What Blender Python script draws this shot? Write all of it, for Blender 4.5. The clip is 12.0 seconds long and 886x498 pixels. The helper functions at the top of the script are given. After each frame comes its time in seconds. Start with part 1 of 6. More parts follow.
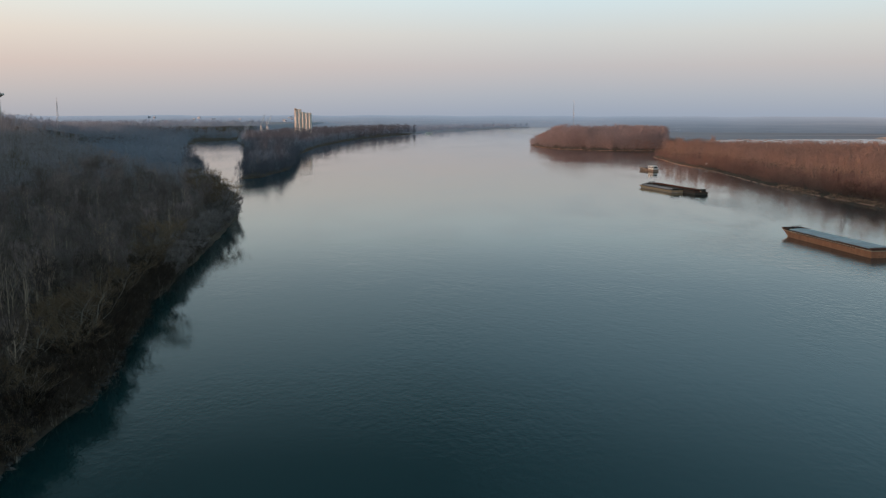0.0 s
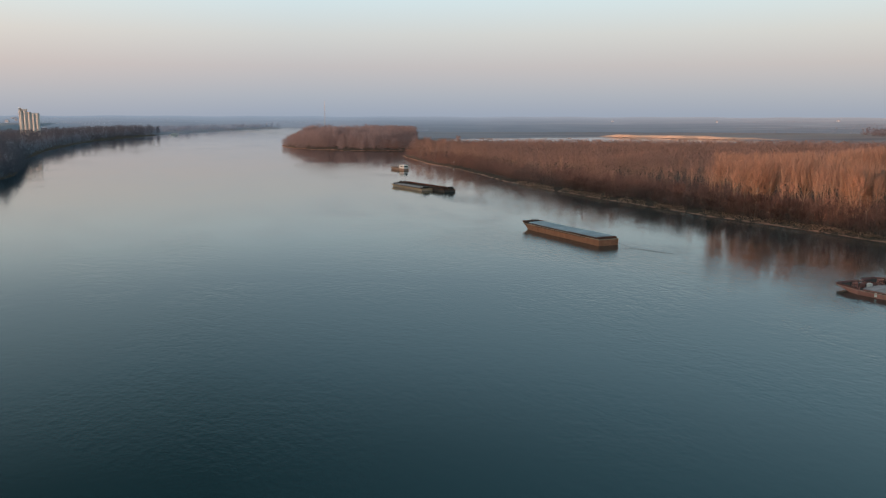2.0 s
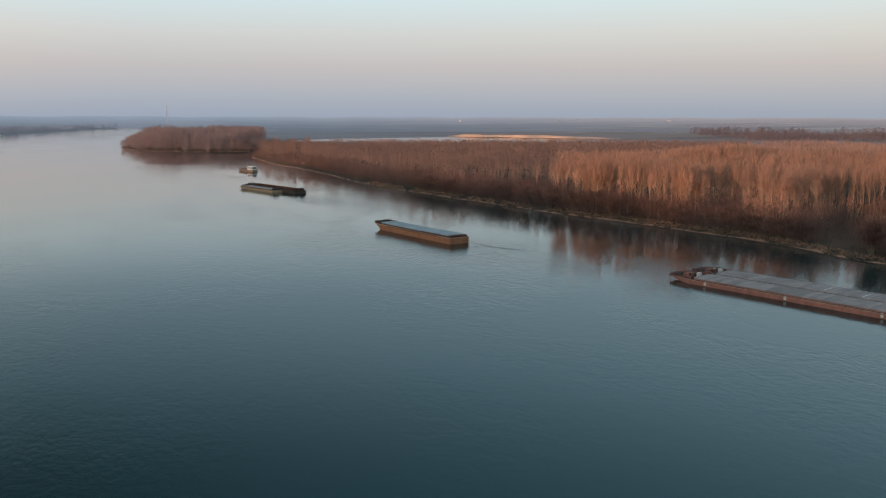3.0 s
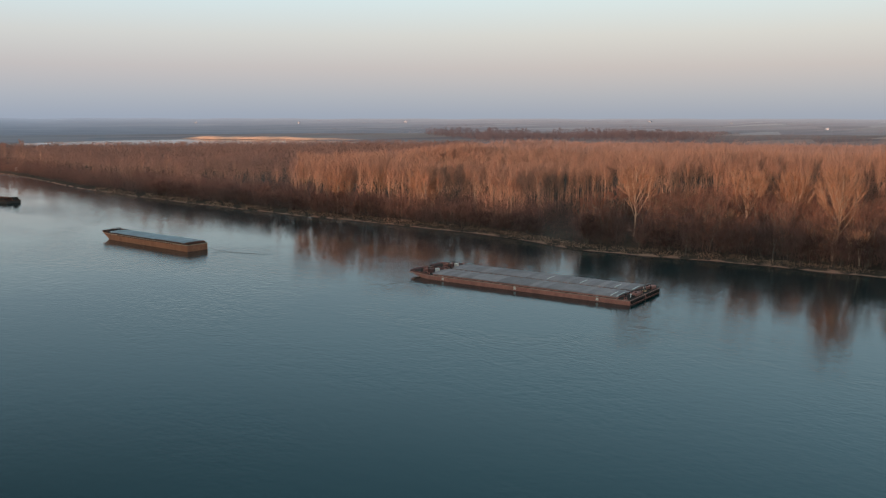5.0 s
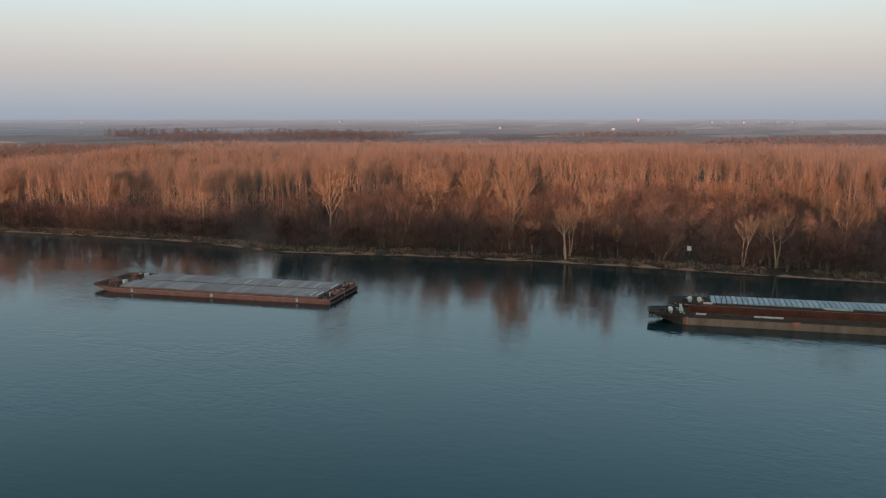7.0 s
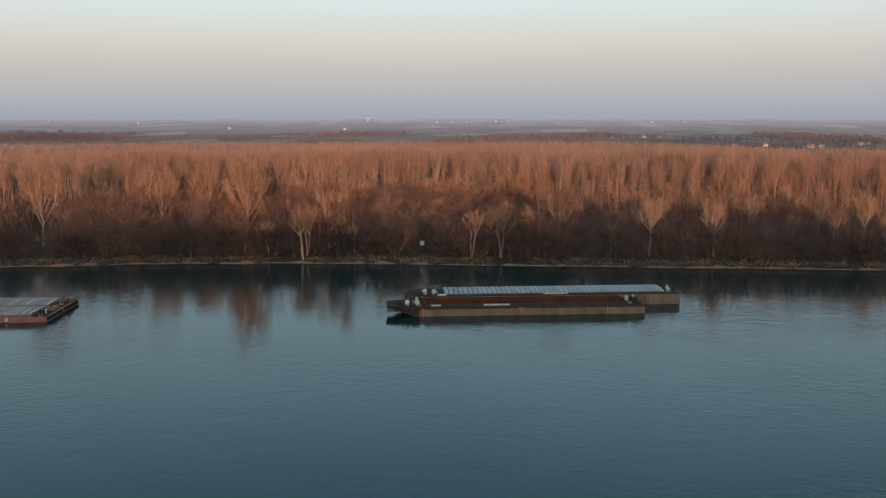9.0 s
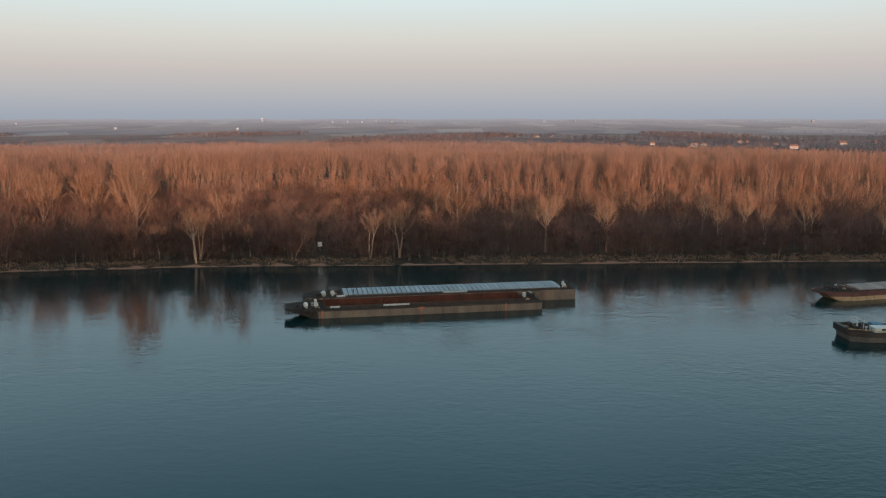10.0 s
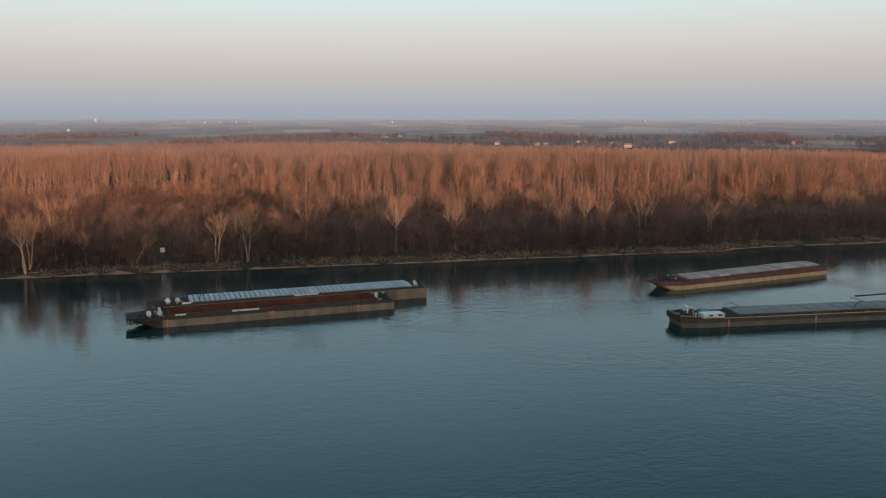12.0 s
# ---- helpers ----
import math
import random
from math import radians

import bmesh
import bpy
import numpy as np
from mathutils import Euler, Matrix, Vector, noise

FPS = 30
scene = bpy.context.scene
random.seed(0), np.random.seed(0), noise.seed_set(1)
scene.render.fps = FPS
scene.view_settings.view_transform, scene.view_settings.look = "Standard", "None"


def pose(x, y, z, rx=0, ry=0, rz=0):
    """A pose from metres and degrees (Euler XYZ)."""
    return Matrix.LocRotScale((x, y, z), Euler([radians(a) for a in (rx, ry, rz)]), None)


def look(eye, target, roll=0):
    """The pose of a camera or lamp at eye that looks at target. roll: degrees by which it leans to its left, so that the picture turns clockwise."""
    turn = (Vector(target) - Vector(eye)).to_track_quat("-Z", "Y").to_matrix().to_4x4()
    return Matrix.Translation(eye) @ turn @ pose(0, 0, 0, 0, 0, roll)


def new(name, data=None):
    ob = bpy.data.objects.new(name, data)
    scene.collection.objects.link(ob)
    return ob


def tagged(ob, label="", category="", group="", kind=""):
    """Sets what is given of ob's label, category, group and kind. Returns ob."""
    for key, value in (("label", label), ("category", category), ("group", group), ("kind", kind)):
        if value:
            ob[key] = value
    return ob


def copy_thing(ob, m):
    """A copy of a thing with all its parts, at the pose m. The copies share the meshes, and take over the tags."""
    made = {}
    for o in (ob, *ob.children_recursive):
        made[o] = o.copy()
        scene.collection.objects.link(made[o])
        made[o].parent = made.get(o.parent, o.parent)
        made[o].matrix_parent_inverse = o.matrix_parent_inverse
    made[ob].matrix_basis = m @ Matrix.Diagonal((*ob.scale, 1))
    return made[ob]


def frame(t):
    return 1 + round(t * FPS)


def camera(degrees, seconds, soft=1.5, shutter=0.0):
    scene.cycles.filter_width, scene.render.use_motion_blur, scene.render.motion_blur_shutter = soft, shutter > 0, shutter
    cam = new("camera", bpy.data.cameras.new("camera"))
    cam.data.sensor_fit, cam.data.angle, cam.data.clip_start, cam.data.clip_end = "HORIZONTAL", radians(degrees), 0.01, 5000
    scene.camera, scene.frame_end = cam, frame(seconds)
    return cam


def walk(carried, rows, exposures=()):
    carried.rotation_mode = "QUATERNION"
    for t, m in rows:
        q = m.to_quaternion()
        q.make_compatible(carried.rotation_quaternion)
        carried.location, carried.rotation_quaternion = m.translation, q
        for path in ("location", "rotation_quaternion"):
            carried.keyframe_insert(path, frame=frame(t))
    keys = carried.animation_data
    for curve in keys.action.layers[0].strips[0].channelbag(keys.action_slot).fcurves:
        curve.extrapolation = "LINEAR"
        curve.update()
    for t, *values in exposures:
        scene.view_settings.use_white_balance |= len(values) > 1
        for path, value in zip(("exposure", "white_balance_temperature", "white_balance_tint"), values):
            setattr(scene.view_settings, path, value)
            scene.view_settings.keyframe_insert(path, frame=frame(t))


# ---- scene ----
# ---------------------------------------------------------------- camera
cam = camera(54.86, 12.0, soft=1.25)
# seconds, x, y, z, heading clockwise from north (+y), pitch
ROWS = [
    (0, -0.00, 0.00, 51.60, -0.00, -8.91),
    (0.5, 0.11, -0.09, 51.61, 0.21, -8.91),
    (1, 0.24, -0.21, 51.67, 0.38, -8.91),
    (1.1, 0.26, -0.25, 51.69, 0.81, -8.93),
    (1.2, 0.29, -0.29, 51.73, 1.86, -8.93),
    (1.3, 0.31, -0.33, 51.76, 3.33, -8.92),
    (1.4, 0.33, -0.37, 51.80, 5.01, -8.92),
    (1.5, 0.34, -0.41, 51.83, 6.86, -8.92),
    (1.6, 0.36, -0.46, 51.87, 8.85, -8.92),
    (1.7, 0.37, -0.51, 51.91, 10.77, -8.91),
    (1.8, 0.39, -0.56, 51.95, 12.68, -8.91),
    (1.9, 0.40, -0.61, 51.99, 14.56, -8.91),
    (2, 0.40, -0.66, 52.03, 16.38, -8.90),
    (2.1, 0.41, -0.71, 52.06, 18.20, -8.89),
    (2.2, 0.41, -0.76, 52.09, 19.83, -8.90),
    (2.3, 0.41, -0.81, 52.12, 21.44, -8.89),
    (2.4, 0.40, -0.86, 52.14, 22.75, -8.88),
    (2.5, 0.40, -0.91, 52.17, 23.70, -8.90),
    (2.6, 0.40, -0.96, 52.20, 24.50, -8.88),
    (2.7, 0.39, -1.01, 52.23, 24.96, -8.88),
    (4.3, 1.43, -1.44, 52.31, 36.59, -8.85),
    (4.5, 1.52, -1.42, 52.35, 38.72, -8.84),
    (5, 1.72, -1.32, 52.46, 43.46, -8.82),
    (5.5, 1.97, -1.22, 52.58, 48.44, -8.82),
    (6, 2.23, -1.16, 52.66, 53.36, -8.81),
    (6.5, 2.45, -1.17, 52.68, 58.46, -8.81),
    (7, 2.62, -1.20, 52.70, 63.72, -8.81),
    (7.5, 2.74, -1.18, 52.72, 68.77, -8.81),
    (7.7, 2.79, -1.17, 52.72, 70.66, -8.81),
    (9.5, 3.57, -0.97, 52.50, 85.01, -8.82),
    (10, 4.00, -0.89, 52.42, 88.31, -8.82),
    (10.5, 4.18, -0.91, 52.38, 91.13, -8.81),
    (11, 4.14, -0.94, 52.41, 93.71, -8.81),
    (11.5, 4.07, -0.99, 52.49, 96.01, -8.81),
    (12, 3.96, -1.00, 52.49, 98.39, -8.80),
]
walk(cam, [(t, pose(x, y, z, 90 + pitch, 0, -yaw)) for t, x, y, z, yaw, pitch in ROWS])

# ---------------------------------------------------------------- light
SUN_YAW, SUN_UP = -106.0, 4.5      # the low sun stands in the west, behind the wooded hill
world = bpy.data.worlds.new("dusk_sky")
scene.world = world
world.use_nodes = True
wn, wl = world.node_tree.nodes, world.node_tree.links
wn.clear()
w_out = wn.new("ShaderNodeOutputWorld")
sky = wn.new("ShaderNodeTexSky")
sky.sky_type = "NISHITA"
sky.sun_disc = False
sky.sun_elevation = radians(SUN_UP)
sky.sun_rotation = radians(SUN_YAW)
sky.air_density, sky.dust_density, sky.ozone_density = 1.0, 2.0, 1.5
w_coord = wn.new("ShaderNodeTexCoord")
w_sep = wn.new("ShaderNodeSeparateXYZ")
wl.new(w_coord.outputs["Generated"], w_sep.inputs[0])
w_ramp = wn.new("ShaderNodeValToRGB")
SKY = [(0.0, (0.340, 0.380, 0.455)), (0.022, (0.410, 0.430, 0.477)), (0.055, (0.530, 0.482, 0.484)), (0.090, (0.622, 0.603, 0.580)),
       (0.129, (0.640, 0.725, 0.735)), (0.19, (0.455, 0.600, 0.675)), (0.28, (0.430, 0.665, 0.785)), (0.42, (0.270, 0.520, 0.660)), (0.65, (0.250, 0.390, 0.490)), (1.0, (0.210, 0.290, 0.350))]
ramp = w_ramp.color_ramp
while len(ramp.elements) < len(SKY):
    ramp.elements.new(0.5)
for e, (p, c) in zip(ramp.elements, SKY):
    e.position, e.color = p, (*c, 1)
wl.new(w_sep.outputs["Z"], w_ramp.inputs[0])
# the western side of the sky is warmer and brighter
w_west = wn.new("ShaderNodeMapRange")
w_west.inputs["From Min"].default_value, w_west.inputs["From Max"].default_value = 0.12, -1.0
wl.new(w_sep.outputs["X"], w_west.inputs["Value"])
w_mix = wn.new("ShaderNodeMix")
w_mix.data_type, w_mix.blend_type = "RGBA", "MULTIPLY"
w_mix.inputs[7].default_value = (1.45, 1.17, 0.97, 1)
w_mix.clamp_result = False
wl.new(w_west.outputs[0], w_mix.inputs[0])
wl.new(w_ramp.outputs[0], w_mix.inputs[6])
# and the northern side is cooler
w_north = wn.new("ShaderNodeMapRange")
w_north.inputs["From Min"].default_value, w_north.inputs["From Max"].default_value = 0.6, 1.0
wl.new(w_sep.outputs["Y"], w_north.inputs["Value"])
w_cool = wn.new("ShaderNodeMix")
w_cool.data_type, w_cool.blend_type = "RGBA", "MULTIPLY"
w_cool.inputs[7].default_value = (0.955, 1.0, 1.045, 1)
w_cool.clamp_result = False
wl.new(w_north.outputs[0], w_cool.inputs[0])
wl.new(w_mix.outputs[2], w_cool.inputs[6])
bg_grad = wn.new("ShaderNodeBackground")
bg_grad.inputs["Strength"].default_value = 1.0
# higher up, the sky opposite the sunset is the lighter one
w_up = wn.new("ShaderNodeMapRange")
w_up.inputs["From Min"].default_value, w_up.inputs["From Max"].default_value = 0.14, 0.38
wl.new(w_sep.outputs["Z"], w_up.inputs["Value"])
w_east = wn.new("ShaderNodeMapRange")
w_east.inputs["From Min"].default_value, w_east.inputs["From Max"].default_value = 0.0, 1.0
w_east.inputs["To Min"].default_value, w_east.inputs["To Max"].default_value = 0.20, 1.42
wl.new(w_sep.outputs["X"], w_east.inputs["Value"])
w_dim = wn.new("ShaderNodeMix")
w_dim.inputs[2].default_value = 1.0
w_high = wn.new("ShaderNodeMapRange")        # overhead it is even
w_high.inputs["From Min"].default_value, w_high.inputs["From Max"].default_value = 0.5, 0.75
w_high.inputs["To Min"].default_value, w_high.inputs["To Max"].default_value = 1.0, 0.0
wl.new(w_sep.outputs["Z"], w_high.inputs["Value"])
w_band = wn.new("ShaderNodeMath")
w_band.operation = "MULTIPLY"
wl.new(w_up.outputs[0], w_band.inputs[0])
wl.new(w_high.outputs[0], w_band.inputs[1])
wl.new(w_band.outputs[0], w_dim.inputs[0])
w_scale = wn.new("ShaderNodeVectorMath")
w_scale.operation = "SCALE"
wl.new(w_cool.outputs[2], w_scale.inputs[0])
w_south = wn.new("ShaderNodeMapRange")
w_south.inputs["From Min"].default_value, w_south.inputs["From Max"].default_value = -0.12, -0.6
w_south.inputs["To Min"].default_value, w_south.inputs["To Max"].default_value = 1.0, 0.68
wl.new(w_sep.outputs["Y"], w_south.inputs["Value"])
w_both = wn.new("ShaderNodeMath")
w_both.operation = "MULTIPLY"
wl.new(w_east.outputs[0], w_both.inputs[0])
wl.new(w_south.outputs[0], w_both.inputs[1])
wl.new(w_both.outputs[0], w_dim.inputs[3])
wl.new(w_dim.outputs[0], w_scale.inputs["Scale"])
# the glow round the setting sun, far behind the view
w_glow = wn.new("ShaderNodeMapRange")
w_glow.inputs["From Min"].default_value, w_glow.inputs["From Max"].default_value = -0.55, -1.0
w_glow.inputs["To Min"].default_value, w_glow.inputs["To Max"].default_value = 1.0, 2.8
wl.new(w_sep.outputs["X"], w_glow.inputs["Value"])
w_lit = wn.new("ShaderNodeVectorMath")
w_lit.operation = "SCALE"
wl.new(w_scale.outputs[0], w_lit.inputs[0])
wl.new(w_glow.outputs[0], w_lit.inputs["Scale"])
wl.new(w_lit.outputs[0], bg_grad.inputs["Color"])
bg_sky = wn.new("ShaderNodeBackground")
bg_sky.inputs["Strength"].default_value = 0.03
wl.new(sky.outputs[0], bg_sky.inputs["Color"])
w_add = wn.new("ShaderNodeAddShader")
wl.new(bg_grad.outputs[0], w_add.inputs[0])
wl.new(bg_sky.outputs[0], w_add.inputs[1])
wl.new(w_add.outputs[0], w_out.inputs["Surface"])

sun_data = bpy.data.lights.new("sun", "SUN")
sun_data.energy, sun_data.angle, sun_data.color = 5.0, radians(1.2), (1.0, 0.55, 0.36)
sun = new("sun", sun_data)
sa, se = radians(SUN_YAW), radians(SUN_UP)
SUN_DIR = Vector((math.sin(sa) * math.cos(se), math.cos(sa) * math.cos(se), math.sin(se)))
sun.matrix_world = look(SUN_DIR * 500, (0, 0, 0))
scene.view_settings.exposure = 0.0

# ---------------------------------------------------------------- materials


def material(name, base, rough=0.8, metal=0.0, second=None, third=None, scale=1.0, stretch=(1, 1, 1), detail=5.0,
             bump=0.0, bump_scale=8.0, spread=0.0, island=0.0, spec=0.5, fine=0.25):
    """Base colour varied at two scales by noise; spread varies it per object, island per loose piece."""
    m = bpy.data.materials.new(name)
    m.use_nodes = True
    n, l = m.node_tree.nodes, m.node_tree.links
    b = n["Principled BSDF"]
    b.inputs["Roughness"].default_value, b.inputs["Metallic"].default_value = rough, metal
    b.inputs["Specular IOR Level"].default_value = spec
    geo = n.new("ShaderNodeNewGeometry")
    mp = n.new("ShaderNodeMapping")
    mp.inputs["Scale"].default_value = stretch
    l.new(geo.outputs["Position"], mp.inputs["Vector"])
    big = n.new("ShaderNodeTexNoise")
    big.inputs["Scale"].default_value, big.inputs["Detail"].default_value = scale, detail
    l.new(mp.outputs[0], big.inputs["Vector"])
    mix = n.new("ShaderNodeMix")
    mix.data_type = "RGBA"
    mix.inputs[6].default_value = (*base, 1)
    mix.inputs[7].default_value = (*(second or [c * 0.6 for c in base]), 1)
    edge = n.new("ShaderNodeMapRange")
    edge.inputs["From Min"].default_value, edge.inputs["From Max"].default_value = 0.36, 0.64
    l.new(big.outputs[0], edge.inputs["Value"])
    l.new(edge.outputs[0], mix.inputs[0])
    col = mix.outputs[2]
    small = n.new("ShaderNodeTexNoise")
    small.inputs["Scale"].default_value, small.inputs["Detail"].default_value = scale * 7.3, 3
    l.new(mp.outputs[0], small.inputs["Vector"])
    mix2 = n.new("ShaderNodeMix")
    mix2.data_type = "RGBA"
    e2 = n.new("ShaderNodeMapRange")
    e2.inputs["From Min"].default_value, e2.inputs["From Max"].default_value = 0.5, 0.75
    e2.inputs["To Max"].default_value = fine * 2.5
    l.new(small.outputs[0], e2.inputs["Value"])
    l.new(e2.outputs[0], mix2.inputs[0])
    l.new(col, mix2.inputs[6])
    mix2.inputs[7].default_value = (*(third or [c * 1.35 for c in base]), 1)
    col = mix2.outputs[2]
    for amount, node, socket in ((spread, "ShaderNodeObjectInfo", "Random"), (island, "ShaderNodeNewGeometry", "Random Per Island")):
        if amount:
            src = n.new(node)
            rng = n.new("ShaderNodeMapRange")
            rng.inputs["To Min"].default_value, rng.inputs["To Max"].default_value = 1 - amount, 1 + amount
            l.new(src.outputs[socket], rng.inputs["Value"])
            mul = n.new("ShaderNodeVectorMath")
            mul.operation = "SCALE"
            l.new(col, mul.inputs[0])
            l.new(rng.outputs[0], mul.inputs["Scale"])
            col = mul.outputs[0]
    l.new(col, b.inputs["Base Color"])
    if name.endswith(("twigs", "reed")):
        # thin twigs are lit through from either side
        through_light = n.new("ShaderNodeBsdfTranslucent")
        both_sides = n.new("ShaderNodeMixShader")
        both_sides.inputs[0].default_value = 0.5
        l.new(col, through_light.inputs["Color"])
        l.new(b.outputs[0], both_sides.inputs[1])
        l.new(through_light.outputs[0], both_sides.inputs[2])
        l.new(both_sides.outputs[0], n["Material Output"].inputs["Surface"])
    if bump:
        tex = n.new("ShaderNodeTexNoise")
        tex.inputs["Scale"].default_value, tex.inputs["Detail"].default_value = bump_scale, 4
        l.new(mp.outputs[0], tex.inputs["Vector"])
        bm_ = n.new("ShaderNodeBump")
        bm_.inputs["Strength"].default_value, bm_.inputs["Distance"].default_value = bump, 1 / bump_scale
        l.new(tex.outputs[0], bm_.inputs["Height"])
        l.new(bm_.outputs[0], b.inputs["Normal"])
    return m


def water_material(name, base, wave=1.0):
    m = bpy.data.materials.new(name)
    m.use_nodes = True
    n, l = m.node_tree.nodes, m.node_tree.links
    b = n["Principled BSDF"]
    b.inputs["Base Color"].default_value = (*base, 1)
    b.inputs["Roughness"].default_value = 0.1
    b.inputs["IOR"].default_value = 1.33
    geo = n.new("ShaderNodeNewGeometry")
    mp = n.new("ShaderNodeMapping")
    mp.inputs["Rotation"].default_value = (0, 0, radians(12))
    mp.inputs["Scale"].default_value = (1.0, 0.55, 1)
    l.new(geo.outputs["Position"], mp.inputs["Vector"])
    ripples = n.new("ShaderNodeTexNoise")
    ripples.inputs["Scale"].default_value, ripples.inputs["Detail"].default_value = 0.95, 2.6
    ripples.inputs["Roughness"].default_value = 0.62
    l.new(mp.outputs[0], ripples.inputs["Vector"])
    # slow eddies: calmer and livelier patches
    patch = n.new("ShaderNodeTexNoise")
    patch.inputs["Scale"].default_value, patch.inputs["Detail"].default_value, patch.inputs["Distortion"].default_value = 0.016, 4, 1.2
    l.new(mp.outputs[0], patch.inputs["Vector"])
    rng = n.new("ShaderNodeMapRange")
    rng.inputs["From Min"].default_value, rng.inputs["From Max"].default_value = 0.40, 0.64
    rng.inputs["To Min"].default_value, rng.inputs["To Max"].default_value = 0.038 * wave, 0.120 * wave
    l.new(patch.outputs[0], rng.inputs["Value"])
    sheen = n.new("ShaderNodeMapRange")
    sheen.inputs["From Min"].default_value, sheen.inputs["From Max"].default_value = 0.38, 0.66
    sheen.inputs["To Min"].default_value, sheen.inputs["To Max"].default_value = 0.03, 0.06
    l.new(patch.outputs[0], sheen.inputs["Value"])
    bump = n.new("ShaderNodeBump")
    bump.inputs["Distance"].default_value = 1.0
    # livelier water in the current along the eastern side
    lee = n.new("ShaderNodeVectorMath")
    lee.operation = "DOT_PRODUCT"
    lee.inputs[1].default_value = (1, 0.18, 0)
    l.new(geo.outputs["Position"], lee.inputs[0])
    calm = n.new("ShaderNodeMapRange")
    calm.inputs["From Min"].default_value, calm.inputs["From Max"].default_value = 80, 200
    calm.inputs["To Min"].default_value, calm.inputs["To Max"].default_value = 0.42, 0.9
    upstream = n.new("ShaderNodeSeparateXYZ")
    l.new(geo.outputs["Position"], upstream.inputs[0])
    fade = n.new("ShaderNodeMapRange")
    fade.inputs["From Min"].default_value, fade.inputs["From Max"].default_value = 500, 800
    fade.inputs["To Min"].default_value, fade.inputs["To Max"].default_value = 0, 400
    l.new(upstream.outputs["Y"], fade.inputs["Value"])
    lee_y = n.new("ShaderNodeMath")
    lee_y.operation = "SUBTRACT"
    l.new(lee.outputs["Value"], lee_y.inputs[0])
    l.new(fade.outputs[0], lee_y.inputs[1])
    l.new(lee_y.outputs[0], calm.inputs["Value"])
    # fine catspaws close under the bank blur what it mirrors
    blur = n.new("ShaderNodeMapRange")
    blur.inputs["From Min"].default_value, blur.inputs["From Max"].default_value = 225, 290
    blur.inputs["To Min"].default_value, blur.inputs["To Max"].default_value = 0.0, 0.055
    l.new(lee_y.outputs[0], blur.inputs["Value"])
    gloss = n.new("ShaderNodeMath")
    l.new(sheen.outputs[0], gloss.inputs[0])
    l.new(blur.outputs[0], gloss.inputs[1])
    l.new(gloss.outputs[0], b.inputs["Roughness"])
    wave_height = n.new("ShaderNodeMath")
    wave_height.operation = "MULTIPLY"
    shelter = n.new("ShaderNodeMapRange")    # and still again close under the bank
    shelter.inputs["From Min"].default_value, shelter.inputs["From Max"].default_value = 224, 258
    shelter.inputs["To Min"].default_value, shelter.inputs["To Max"].default_value = 1.0, 0.48
    offing = n.new("ShaderNodeVectorMath")
    offing.operation = "DOT_PRODUCT"
    offing.inputs[1].default_value = (1, 0.10, 0)
    l.new(geo.outputs["Position"], offing.inputs[0])
    offing_y = n.new("ShaderNodeMath")
    offing_y.operation = "SUBTRACT"
    l.new(offing.outputs["Value"], offing_y.inputs[0])
    l.new(fade.outputs[0], offing_y.inputs[1])
    l.new(offing_y.outputs[0], shelter.inputs["Value"])
    lively = n.new("ShaderNodeMath")
    lively.operation = "MULTIPLY"
    l.new(calm.outputs[0], lively.inputs[0])
    l.new(shelter.outputs[0], lively.inputs[1])
    l.new(rng.outputs[0], wave_height.inputs[0])
    l.new(lively.outputs[0], wave_height.inputs[1])
    l.new(wave_height.outputs[0], bump.inputs["Strength"])
    swell = n.new("ShaderNodeTexNoise")
    swell.inputs["Scale"].default_value, swell.inputs["Detail"].default_value, swell.inputs["Distortion"].default_value = 0.3, 2, 0.8
    l.new(mp.outputs[0], swell.inputs["Vector"])
    total = n.new("ShaderNodeMath")
    total.operation = "MULTIPLY_ADD"
    total.inputs[1].default_value = 1.0
    l.new(swell.outputs[0], total.inputs[0])
    l.new(ripples.outputs[0], total.inputs[2])
    l.new(total.outputs[0], bump.inputs["Height"])
    l.new(bump.outputs[0], b.inputs["Normal"])
    return m


M_WATER = water_material("river_water", (0.004, 0.029, 0.030))
M_POND = water_material("pond_water", (0.10, 0.12, 0.13), 0.5)
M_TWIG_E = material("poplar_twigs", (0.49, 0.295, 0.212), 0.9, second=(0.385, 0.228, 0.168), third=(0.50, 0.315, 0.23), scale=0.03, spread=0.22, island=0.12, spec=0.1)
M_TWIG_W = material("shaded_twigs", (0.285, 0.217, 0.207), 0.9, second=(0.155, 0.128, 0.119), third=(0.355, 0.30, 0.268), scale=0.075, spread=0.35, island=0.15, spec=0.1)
# M_TWIG_N: darker copy of the slope twigs, shade put into the colour
M_TWIG_N = material("painted_shade_twigs", (0.115, 0.088, 0.077), 0.9, second=(0.066, 0.053, 0.049), third=(0.155, 0.118, 0.092), scale=0.08, spread=0.4, island=0.15, spec=0.1)
# M_TWIG_M: slope twigs greyed and lightened to stand for haze
M_TWIG_M = material("hazed_slope_twigs", (0.36, 0.335, 0.36), 0.9, second=(0.235, 0.222, 0.24), third=(0.34, 0.305, 0.295), scale=0.06, island=0.12, spec=0.1)
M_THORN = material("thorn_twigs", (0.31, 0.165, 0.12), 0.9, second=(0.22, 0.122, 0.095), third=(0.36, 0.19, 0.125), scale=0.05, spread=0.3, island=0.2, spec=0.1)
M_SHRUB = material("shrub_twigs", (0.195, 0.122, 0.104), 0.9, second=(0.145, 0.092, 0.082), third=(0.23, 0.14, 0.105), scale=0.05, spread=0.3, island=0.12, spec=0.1)
